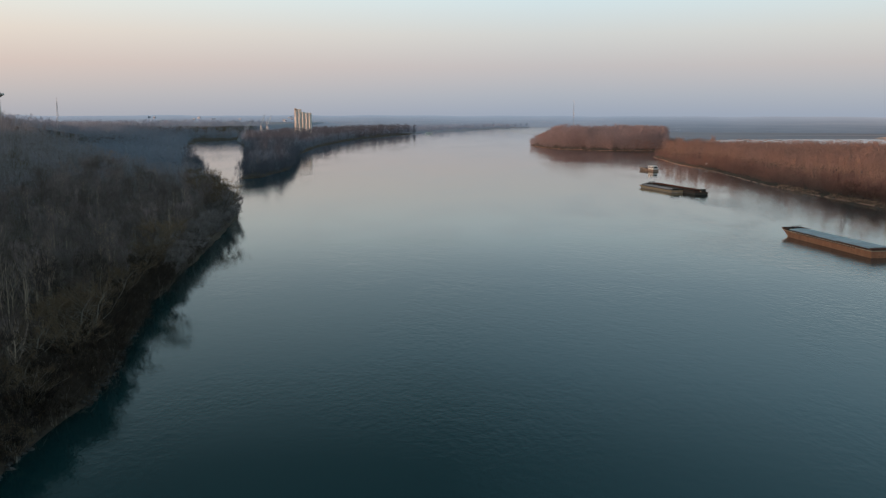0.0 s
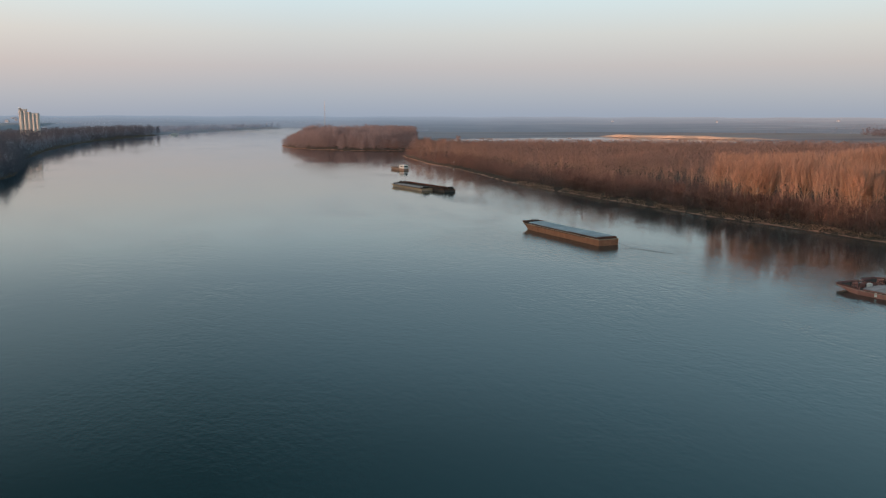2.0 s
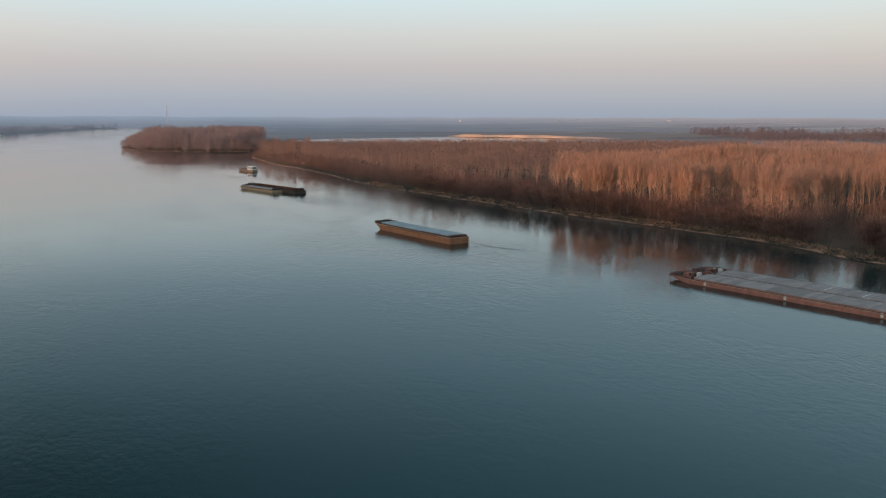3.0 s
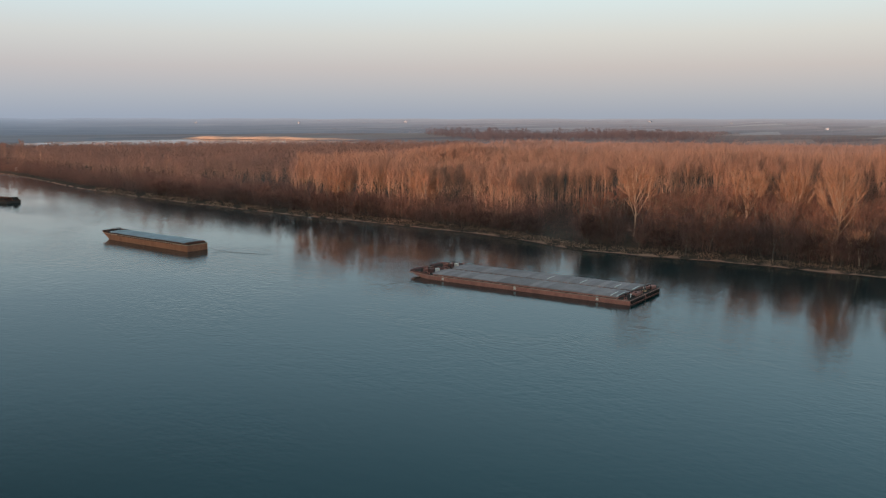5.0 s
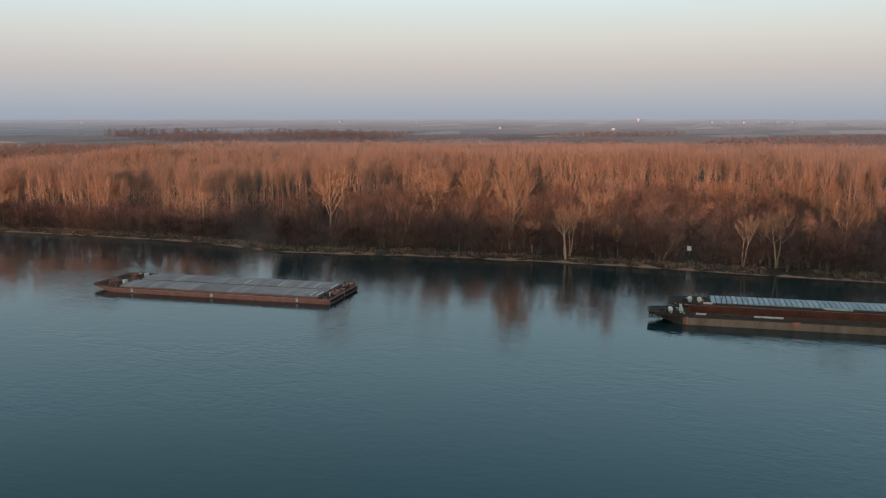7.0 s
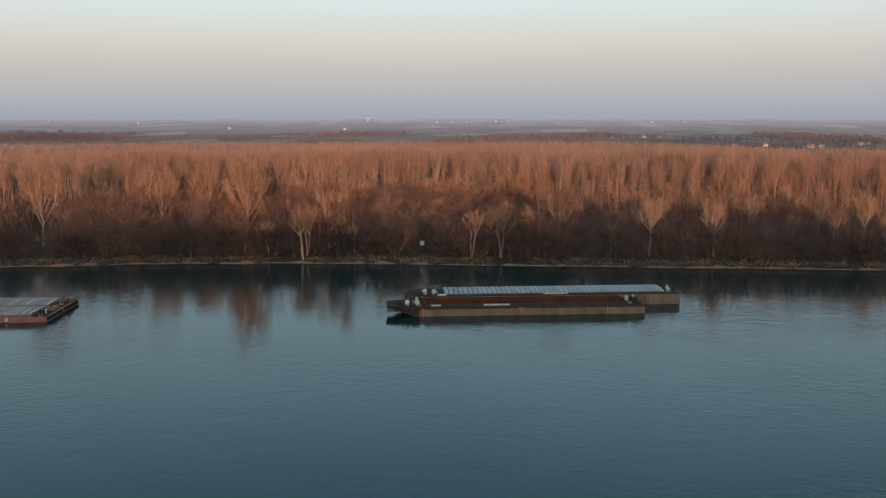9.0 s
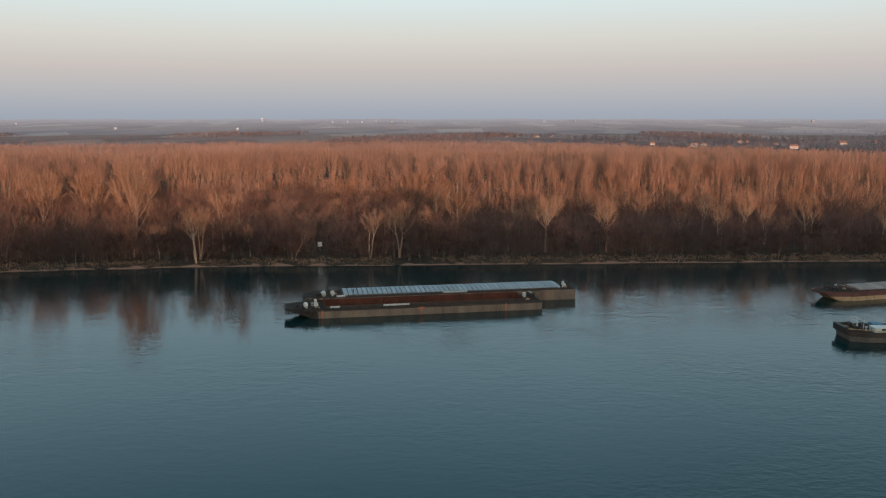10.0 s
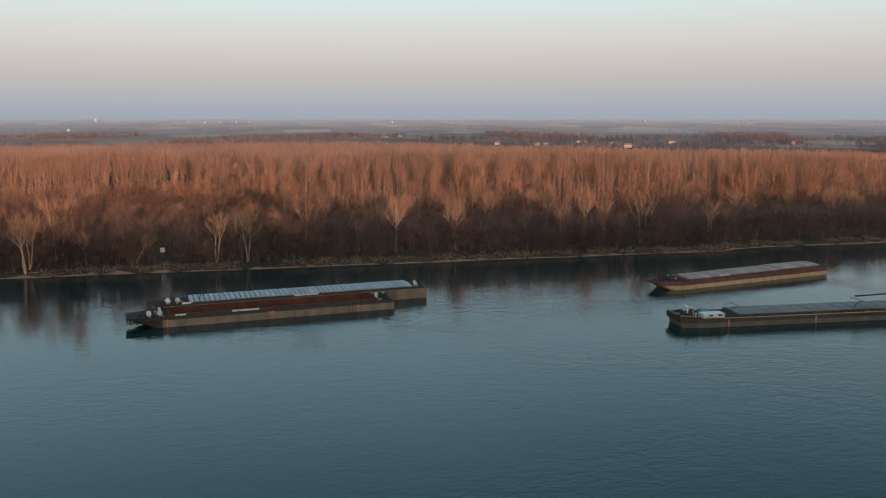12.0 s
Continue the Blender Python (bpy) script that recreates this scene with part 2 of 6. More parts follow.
# M_SPIT: hill shade and bluish haze both put into this colour
M_SPIT = material("hazed_shade_twigs", (0.128, 0.136, 0.162), 0.95, second=(0.10, 0.107, 0.13), scale=0.03, island=0.1, spec=0.1)
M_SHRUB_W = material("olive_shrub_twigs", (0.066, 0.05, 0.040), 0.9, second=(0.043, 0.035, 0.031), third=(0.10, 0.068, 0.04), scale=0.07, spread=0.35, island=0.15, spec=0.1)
# M_SHRUB_F: far copy of the bank shrubs, lightened to imitate haze
M_SHRUB_F = material("hazed_shrub_twigs", (0.28, 0.24, 0.225), 0.9, second=(0.21, 0.185, 0.178), third=(0.33, 0.275, 0.235), scale=0.05, spread=0.3, island=0.12, spec=0.1)
M_WILLOW = material("olive_willow_twigs", (0.205, 0.145, 0.095), 0.9, second=(0.15, 0.108, 0.075), third=(0.26, 0.18, 0.108), scale=0.1, spread=0.25, island=0.15, spec=0.1)
M_REED = material("dry_reed", (0.52, 0.335, 0.235), 0.95, second=(0.36, 0.225, 0.16), third=(0.62, 0.43, 0.30), scale=0.2, island=0.25, spec=0.1)
M_BARK = material("grey_bark", (0.24, 0.20, 0.165), 0.9, scale=1.2, spread=0.2, island=0.15, spec=0.1)
M_PALE = material("pale_bark", (0.49, 0.37, 0.28), 0.85, second=(0.37, 0.28, 0.21), scale=1.5, spread=0.15, spec=0.1)
M_STEM = material("reddish_bark", (0.33, 0.225, 0.165), 0.9, second=(0.24, 0.165, 0.125), scale=0.05, island=0.2, spec=0.1)
# M_DEEP, M_FAR: twig colours drawn towards mauve to stand for haze
M_DEEP = material("deep_wood_twigs", (0.46, 0.295, 0.235), 0.9, second=(0.37, 0.24, 0.197), third=(0.47, 0.315, 0.252), scale=0.012, island=0.15, spec=0.1)
M_FAR = material("hazed_far_twigs", (0.28, 0.205, 0.195), 0.95, second=(0.21, 0.165, 0.165), scale=0.01, island=0.2, spec=0.1)
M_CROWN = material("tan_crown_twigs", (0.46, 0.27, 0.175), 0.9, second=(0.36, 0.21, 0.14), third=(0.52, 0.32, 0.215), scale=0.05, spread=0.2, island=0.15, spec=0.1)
# M_BACK: mauve haze painted into the thicket colour
M_BACK = material("hazed_thicket_twigs", (0.27, 0.205, 0.192), 0.95, second=(0.22, 0.17, 0.165), scale=0.01, island=0.1, spec=0.1)
# M_HILL, M_ROWS, M_BLUE_ROW, M_FAR_W: haze mixed into the twig colours
M_HILL = material("hazed_hill_twigs", (0.255, 0.285, 0.345), 0.95, second=(0.215, 0.24, 0.295), scale=0.01, island=0.05, spec=0.1)
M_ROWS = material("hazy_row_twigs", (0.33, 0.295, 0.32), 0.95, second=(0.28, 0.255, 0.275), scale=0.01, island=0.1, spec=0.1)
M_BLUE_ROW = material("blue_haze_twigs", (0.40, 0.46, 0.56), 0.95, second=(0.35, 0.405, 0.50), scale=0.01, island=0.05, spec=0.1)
M_FAR_W = material("hazed_western_twigs", (0.26, 0.31, 0.40), 0.95, second=(0.21, 0.255, 0.335), scale=0.01, island=0.08, spec=0.1)


def ground_material():
    m = material("ground", (0.10, 0.075, 0.055), 0.95, second=(0.065, 0.05, 0.04), third=(0.15, 0.11, 0.07), scale=0.08, bump=0.4, bump_scale=1.5, spec=0.1)
    n, l = m.node_tree.nodes, m.node_tree.links
    b = n["Principled BSDF"]
    near = b.inputs["Base Color"].links[0].from_socket
    geo = n.new("ShaderNodeNewGeometry")
    sep = n.new("ShaderNodeSeparateXYZ")
    l.new(geo.outputs["Position"], sep.inputs[0])
    # pale mud and gravel along the water's edge
    jit = n.new("ShaderNodeTexNoise")
    jit.inputs["Scale"].default_value, jit.inputs["Detail"].default_value = 0.16, 8
    add = n.new("ShaderNodeMath")
    add.operation = "MULTIPLY_ADD"
    add.inputs[1].default_value, add.inputs[2].default_value = 2.2, -1.04
    l.new(jit.outputs[0], add.inputs[0])
    l.new(geo.outputs["Position"], jit.inputs["Vector"])
    zz = n.new("ShaderNodeMath")
    l.new(sep.outputs["Z"], zz.inputs[0])
    l.new(add.outputs[0], zz.inputs[1])
    edge = n.new("ShaderNodeMapRange")
    edge.inputs["From Min"].default_value, edge.inputs["From Max"].default_value = 0.42, 0.20
    l.new(zz.outputs[0], edge.inputs["Value"])
    mud = n.new("ShaderNodeMix")
    mud.data_type = "RGBA"
    mud.inputs[7].default_value = (0.42, 0.24, 0.17, 1)
    side = n.new("ShaderNodeMapRange")       # the western bank is dark soil and rock
    side.inputs["From Min"].default_value, side.inputs["From Max"].default_value = -60, 60
    side.inputs["To Min"].default_value = 0.0
    l.new(sep.outputs["X"], side.inputs["Value"])
    both = n.new("ShaderNodeMath")
    both.operation = "MULTIPLY"
    l.new(edge.outputs[0], both.inputs[0])
    l.new(side.outputs[0], both.inputs[1])
    l.new(both.outputs[0], mud.inputs[0])
    l.new(near, mud.inputs[6])
    # open fields further out: a patchwork of ploughed and stubble strips
    mp = n.new("ShaderNodeMapping")
    mp.inputs["Rotation"].default_value = (0, 0, radians(24))
    mp.inputs["Scale"].default_value = (0.0022, 0.0085, 0)
    l.new(geo.outputs["Position"], mp.inputs["Vector"])
    cells = n.new("ShaderNodeTexVoronoi")
    cells.inputs["Scale"].default_value = 1.0
    l.new(mp.outputs[0], cells.inputs["Vector"])
    bw = n.new("ShaderNodeSeparateColor")
    l.new(cells.outputs["Color"], bw.inputs[0])
    fr = n.new("ShaderNodeValToRGB")
    FIELDS = [(0.0, (0.20, 0.150, 0.145)), (0.25, (0.33, 0.25, 0.23)), (0.5, (0.24, 0.185, 0.175)), (0.7, (0.36, 0.275, 0.25)), (0.86, (0.27, 0.225, 0.205)), (0.95, (0.44, 0.355, 0.315))]
    while len(fr.color_ramp.elements) < len(FIELDS):
        fr.color_ramp.elements.new(0.5)
    for e, (p, c) in zip(fr.color_ramp.elements, FIELDS):
        e.position, e.color = p, (*c, 1)
    l.new(bw.outputs[0], fr.inputs[0])
    north = n.new("ShaderNodeMapRange")      # bluish haze painted over the northern fields
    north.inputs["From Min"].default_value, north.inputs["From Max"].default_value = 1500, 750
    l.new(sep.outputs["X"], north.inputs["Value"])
    north_haze = n.new("ShaderNodeMix")
    north_haze.data_type = "RGBA"
    north_haze.inputs[7].default_value = (0.27, 0.30, 0.345, 1)
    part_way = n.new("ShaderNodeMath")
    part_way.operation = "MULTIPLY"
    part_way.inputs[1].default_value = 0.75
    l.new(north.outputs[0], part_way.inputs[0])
    l.new(part_way.outputs[0], north_haze.inputs[0])
    l.new(fr.outputs[0], north_haze.inputs[6])
    dist = n.new("ShaderNodeVectorMath")
    dist.operation = "LENGTH"
    l.new(geo.outputs["Position"], dist.inputs[0])
    out = n.new("ShaderNodeMapRange")        # eastern fields begin behind the poplar wood
    out.inputs["From Min"].default_value, out.inputs["From Max"].default_value = 1420, 1560
    l.new(dist.outputs["Value"], out.inputs["Value"])
    right = n.new("ShaderNodeMapRange")
    right.inputs["From Min"].default_value, right.inputs["From Max"].default_value = 420, 520
    l.new(sep.outputs["X"], right.inputs["Value"])
    east = n.new("ShaderNodeMath")
    east.operation = "MULTIPLY"
    l.new(out.outputs[0], east.inputs[0])
    l.new(right.outputs[0], east.inputs[1])
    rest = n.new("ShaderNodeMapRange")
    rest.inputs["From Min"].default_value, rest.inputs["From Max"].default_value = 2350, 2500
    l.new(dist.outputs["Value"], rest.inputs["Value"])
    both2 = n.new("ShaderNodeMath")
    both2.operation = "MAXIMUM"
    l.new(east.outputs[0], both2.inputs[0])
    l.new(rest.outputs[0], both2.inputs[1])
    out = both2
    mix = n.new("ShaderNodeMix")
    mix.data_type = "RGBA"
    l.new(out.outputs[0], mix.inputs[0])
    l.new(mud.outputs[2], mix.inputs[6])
    l.new(north_haze.outputs[2], mix.inputs[7])
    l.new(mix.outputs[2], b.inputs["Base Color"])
    return m


M_GROUND = ground_material()

# ---------------------------------------------------------------- small mesh helpers


def part(name, bm, mats, parent=None, label=""):
    """Links a bmesh as one mesh object, under a thing or a part."""
    me = bpy.data.meshes.new(name)
    bm.to_mesh(me)
    bm.free()
    for m in (mats if isinstance(mats, (list, tuple)) else [mats]):
        me.materials.append(m)
    ob = new(name, me)
    if parent:
        ob.parent = parent
    return tagged(ob, label)


def raw(name, tris, mats, idx=None, parent=None):
    """Links loose triangles, an array (n, 3, 3), as one mesh object."""
    tris = np.asarray(tris, dtype=np.float32)
    me = bpy.data.meshes.new(name)
    k = len(tris)
    me.vertices.add(3 * k)
    me.vertices.foreach_set("co", tris.reshape(-1))
    me.loops.add(3 * k)
    me.loops.foreach_set("vertex_index", np.arange(3 * k, dtype=np.int32))
    me.polygons.add(k)
    me.polygons.foreach_set("loop_start", np.arange(0, 3 * k, 3, dtype=np.int32))
    if idx is not None:
        me.polygons.foreach_set("material_index", np.asarray(idx, dtype=np.int32))
    for m in (mats if isinstance(mats, (list, tuple)) else [mats]):
        me.materials.append(m)
    me.update(calc_edges=True)
    ob = new(name, me)
    if parent:
        ob.parent = parent
    return ob


def box(bm, x0, x1, y0, y1, z0, z1, bevel=0.0):
    v = bmesh.ops.create_cube(bm, size=1.0)["verts"]
    for q in v:
        q.co = Vector((x0 + (q.co.x + 0.5) * (x1 - x0), y0 + (q.co.y + 0.5) * (y1 - y0), z0 + (q.co.z + 0.5) * (z1 - z0)))
    if bevel:
        edges = list({e for q in v for e in q.link_edges})
        bmesh.ops.bevel(bm, geom=edges, offset=bevel, segments=2, affect="EDGES", profile=0.5)


def rod(bm, a, b, r0, r1=None, sides=8):
    """A tapered rod from a to b."""
    a, b = Vector(a), Vector(b)
    m = Matrix.Translation((a + b) / 2) @ (b - a).to_track_quat("Z", "Y").to_matrix().to_4x4()
    bmesh.ops.create_cone(bm, cap_ends=True, segments=sides, radius1=r0, radius2=r0 if r1 is None else r1, depth=(b - a).length, matrix=m)


def thing(name, label, category, group="", m=None):
    ob = new(name)
    ob.empty_display_size = 0.5
    if m is not None:
        ob.matrix_basis = m
    return tagged(ob, label, category, group)


# ---------------------------------------------------------------- the land
EAST = [(900, 5200), (520, 3400), (300, 2300), (185, 1700), (147, 1474), (165, 1347), (203, 1301), (240, 1247), (304, 1240), (420, 1225),
        (350, 1175), (290, 1130), (262, 1077), (248, 903), (252, 803), (240, 636), (243, 555), (246, 497), (251, 454), (258, 385), (269, 329), (273, 293),
        (277, 265), (277, 245), (272, 206), (278, 180), (288, 150), (293, 119), (297, 101), (300, 72), (302, 42), (306, -8), (311, -71),
        (315, -117), (317, -158), (324, -172), (330, -238), (345, -400), (380, -700), (450, -1200), (600, -2500), (900, -5200)]
WEST = [(-40, -5200), (-60, -300), (-62, 0), (-63, 100), (-65, 126), (-64, 150), (-68, 171), (-74, 199), (-80, 227), (-89, 299), (-92, 331),
        (-105, 435), (-121, 490), (-158, 600), (-174, 640), (-264, 900), (-366, 1218), (-440, 1500), (-508, 1761), (-500, 1805), (-433, 1835),
        (-380, 1600), (-312, 1350), (-254, 1100), (-210, 930), (-180, 780), (-166, 699), (-152, 722), (-148, 829), (-188, 1100), (-204, 1382),
        (-200, 1650), (-181, 1915), (-56, 2513), (150, 3100), (372, 3634), (760, 5200)]
POND = [(r * math.sin(radians(a)), r * math.cos(radians(a))) for a, r in ((15.4, 1800), (17, 1745), (20, 1720), (24, 1690), (28, 1700), (32, 1680), (36, 1700), (38, 1740),
        (37.5, 1830), (34, 1960), (30, 2060), (27, 2080), (23, 2050), (20, 1960), (17, 1880), (15.5, 1860))]


def inside(px, py, poly):
    hit = np.zeros(px.shape, bool)
    for (x0, y0), (x1, y1) in zip(poly, poly[1:] + poly[:1]):
        c = (y0 > py) != (y1 > py)
        with np.errstate(divide="ignore", invalid="ignore"):
            hit ^= c & (px < (x1 - x0) * (py - y0) / (y1 - y0 + 1e-12) + x0)
    return hit


def gap(px, py, line):
    """Distance to a polyline."""
    best = np.full(px.shape, 1e9)
    for (x0, y0), (x1, y1) in zip(line, line[1:]):
        dx, dy = x1 - x0, y1 - y0
        u = np.clip(((px - x0) * dx + (py - y0) * dy) / (dx * dx + dy * dy), 0, 1)
        best = np.minimum(best, np.hypot(px - x0 - u * dx, py - y0 - u * dy))
    return best


def smooth(a, b, x):
    u = np.clip((x - a) / (b - a), 0, 1)
    return u * u * (3 - 2 * u)


def ripple(x, y, s, seed=0):
    """Cheap smooth unevenness between -1 and 1."""
    return (np.sin(x / s + 1.3 * np.sin(y / s * 0.7 + seed)) + np.sin(y / s * 1.1 + 1.7 * np.sin(x / s * 0.6 + 2 * seed + 1))) / 2


def shore(px, py):
    """Metres inland from the nearest bank (negative over water), for the east and the west."""
    e = np.where(inside(px, py, EAST + [(6000, -5200), (6000, 5200)]), 1, -1) * gap(px, py, EAST)
    w = np.where(inside(px, py, WEST + [(-6000, 5200), (-6000, -5200)]), 1, -1) * gap(px, py, WEST)
    return e, w


def rim(az):
    """Where the hazy far plain begins, by compass direction in degrees."""
    return np.interp(az, [-6, 5, 9, 13], [2450, 3750, 3750, 2500])


def plain(px, py):
    """The far plain climbs gently, so that it meets the sky near eye level."""
    r, az = np.hypot(px, py), np.degrees(np.arctan2(px, py))
    r0 = rim(az)
    u = np.clip((r - r0) / (4880 - r0), 0, 1)
    low = np.degrees(np.arctan(52 / r0))
    top = np.interp(az, [-40, -30, -22, -17, -13, -9, -4, 12, 40], [-0.02, -0.03, 0.07, 0.0, 0.06, 0.02, 0.03, 0.09, 0.15]) + 0.03 * np.sin(az * 1.1) * np.sin(az * 0.37 + 1)
    return np.where(r > r0, 52.4 - r * np.tan(np.radians(low + (top - low) * u ** 0.8)), 0)


def height(px, py):
    px, py = np.asarray(px, float), np.asarray(py, float)
    e, w = shore(px, py)
    wob = ripple(px, py, 9.0) * 0.5 + ripple(px, py, 3.7, 2) * 0.4
    e, w = e + 0.35 * wob, w + wob
    sd = np.maximum(e, w)
    r = np.hypot(px, py)
    z = np.where(sd < 0, np.maximum(sd * 0.35, -4), np.minimum(sd * 0.5, 1.1) + np.clip((sd - 3) * 0.08, 0, 1.4))
    z = z + np.where(sd > 5, 0.25 * ripple(px, py, 23, 1), 0)
    # the wooded western hill, and the rising plain towards the horizon
    hill = (47 + 4 * smooth(100, -250, py)) * smooth(10, 190, w) * (1 - 0.55 * smooth(900, 1400, py)) * (0.93 + 0.07 * ripple(px, py, 170, 3))
    # unseen crest lowered so the sun reaches further down the eastern wood
    hill = hill * (1 - 0.20 * smooth(0, 80, -px - 0.6 * py) * smooth(30, 130, py))
    spit = smooth(-520, -470, px) * smooth(650, 720, py)
    z = np.where(w > 0, z + hill * (1 - spit), z)
    far = np.maximum(plain(px, py) - 9, 0)
    z = np.where(sd > 0, np.maximum(z, np.minimum(far, sd * 0.25)), z)
    pond = np.where(inside(px, py, POND), 1, -1) * gap(px, py, POND + POND[:1])
    return np.where(pond > -25, np.minimum(z, 1.2 - 0.12 * (pond + 15)), z)


def axis(lo, hi, fine_lo, fine_hi, step, grow):
    a = list(np.arange(fine_lo, fine_hi + step, step))
    s = step
    while a[-1] < hi:
        s *= grow
        a.append(min(a[-1] + s, hi))
    s = step
    b = [fine_lo]
    while b[-1] > lo:
        s *= grow
        b.append(max(b[-1] - s, lo))
    return np.array(b[:0:-1] + a)


def build_ground():
    xs, ys = axis(-4950, 4950, -190, 360, 5, 1.08), axis(-4950, 4950, -260, 720, 5, 1.08)
    gx, gy = np.meshgrid(xs, ys)
    co = np.stack([gx, gy, height(gx, gy)], -1).reshape(-1, 3)
    k, j = len(xs), len(ys)
    i = np.arange(k * j).reshape(j, k)
    quads = np.stack([i[:-1, :-1], i[:-1, 1:], i[1:, 1:], i[1:, :-1]], -1).reshape(-1, 4)
    me = bpy.data.meshes.new("ground")
    me.from_pydata(co.tolist(), [], quads.tolist())
    me.polygons.foreach_set("use_smooth", np.ones(len(quads), bool))
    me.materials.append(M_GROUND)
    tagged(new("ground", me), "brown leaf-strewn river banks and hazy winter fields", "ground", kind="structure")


build_ground()


def haze_material():
    """Far land, haze put into colour and glow: woods north-west, fields east."""
    m = M_GROUND.copy()
    m.name = "hazy_far_land"
    n, l = m.node_tree.nodes, m.node_tree.links
    b = n["Principled BSDF"]
    fields = b.inputs["Base Color"].links[0].from_socket
    geo = n.new("ShaderNodeNewGeometry")
    sep = n.new("ShaderNodeSeparateXYZ")
    l.new(geo.outputs["Position"], sep.inputs[0])
    side = n.new("ShaderNodeMapRange")
    side.inputs["From Min"].default_value, side.inputs["From Max"].default_value = 900, 3200
    l.new(sep.outputs["X"], side.inputs["Value"])
    tone = n.new("ShaderNodeTexNoise")
    tone.inputs["Scale"].default_value, tone.inputs["Detail"].default_value = 0.006, 5
    l.new(geo.outputs["Position"], tone.inputs["Vector"])
    # bluish wood tones carry the haze in their colour
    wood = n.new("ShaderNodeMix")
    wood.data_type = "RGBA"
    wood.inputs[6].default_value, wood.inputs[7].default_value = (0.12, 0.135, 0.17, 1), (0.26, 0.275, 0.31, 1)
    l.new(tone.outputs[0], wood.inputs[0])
    base = n.new("ShaderNodeMix")
    base.data_type = "RGBA"
    l.new(side.outputs[0], base.inputs[0])
    l.new(wood.outputs[2], base.inputs[6])
    l.new(fields, base.inputs[7])
    l.new(base.outputs[2], b.inputs["Base Color"])
    # emission stands in for lit air in front of the far land
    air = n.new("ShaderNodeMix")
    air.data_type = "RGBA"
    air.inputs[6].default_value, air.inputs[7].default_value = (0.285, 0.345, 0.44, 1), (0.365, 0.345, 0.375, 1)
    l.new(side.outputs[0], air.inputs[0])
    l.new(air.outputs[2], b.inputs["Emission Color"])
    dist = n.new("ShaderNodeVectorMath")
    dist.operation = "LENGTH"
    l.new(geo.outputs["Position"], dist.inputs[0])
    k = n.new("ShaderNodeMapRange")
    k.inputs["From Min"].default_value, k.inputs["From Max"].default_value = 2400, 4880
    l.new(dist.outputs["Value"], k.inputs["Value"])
    thick = n.new("ShaderNodeMath")          # painted haze thickens towards the horizon
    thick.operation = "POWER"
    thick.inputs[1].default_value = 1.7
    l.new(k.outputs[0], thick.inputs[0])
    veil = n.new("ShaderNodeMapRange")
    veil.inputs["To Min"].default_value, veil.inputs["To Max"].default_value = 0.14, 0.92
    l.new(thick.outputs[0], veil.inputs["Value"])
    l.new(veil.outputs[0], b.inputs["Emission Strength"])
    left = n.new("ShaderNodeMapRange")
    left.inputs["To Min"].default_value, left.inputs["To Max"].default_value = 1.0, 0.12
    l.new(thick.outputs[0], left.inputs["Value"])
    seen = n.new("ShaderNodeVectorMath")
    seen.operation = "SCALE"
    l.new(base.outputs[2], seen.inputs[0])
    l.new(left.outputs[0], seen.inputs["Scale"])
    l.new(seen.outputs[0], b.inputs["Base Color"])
    return m


def build_backdrop(name, label, az0, az1, mat):
    az, u = np.radians(np.arange(az0, az1 + 0.1, 0.5)), np.linspace(0, 1, 46) ** 1.15
    ga, gu = np.meshgrid(az, u)
    r0 = rim(np.degrees(ga))
    gr = r0 + (4880 - r0) * gu
    gx, gy = gr * np.sin(ga), gr * np.cos(ga)
    gz = plain(gx, gy) + 0.4
    gz[0] -= 6
    co = np.stack([gx, gy, gz], -1).reshape(-1, 3)
    k, j = len(az), len(u)
    i = np.arange(k * j).reshape(j, k)
    quads = np.stack([i[:-1, :-1], i[1:, :-1], i[1:, 1:], i[:-1, 1:]], -1).reshape(-1, 4)
    me = bpy.data.meshes.new(name)
    me.from_pydata(co.tolist(), [], quads.tolist())
    me.polygons.foreach_set("use_smooth", np.ones(len(quads), bool))
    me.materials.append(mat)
    tagged(new(name, me), label, "backdrop", kind="structure")


build_backdrop("backdrop", "far plain and low hills under the dusk sky, bluish haze painted in", -62, 142, haze_material())
bm = bmesh.new()
bmesh.ops.create_grid(bm, x_segments=8, y_segments=8, size=4900)
tagged(part("river_water", bm, M_WATER), "calm wide river, dark teal, reflecting the dusk sky", "river", kind="structure")
bm = bmesh.new()
bm.faces.new([bm.verts.new((x, y, 0.25)) for x, y in POND])
tagged(part("pond_water", bm, M_POND), "pale still water of a flooded gravel pit", "pond", kind="structure")

# ---------------------------------------------------------------- trees


def spikes(base, tip, width, rng, sides=3):
    """Thin twigs from base to tip: three-sided needles, or single blades."""
    base, tip = np.asarray(base), np.asarray(tip)
    d = tip - base
    d = d / (np.linalg.norm(d, axis=1, keepdims=True) + 1e-9)
    ref = rng.normal(size=d.shape)
    u = np.cross(d, ref)
    u /= np.linalg.norm(u, axis=1, keepdims=True) + 1e-9
    v = np.cross(d, u)
    w = np.asarray(width).reshape(-1, 1)
    if sides == 1:
        return np.stack([base - u * w / 2, base + u * w / 2, tip], 1)
    ring = [base + w / 2 * (math.cos(a) * u + math.sin(a) * v) for a in (0, 2.094, 4.189)]
    return np.concatenate([np.stack([ring[k], ring[(k + 1) % 3], tip], 1) for k in range(3)])


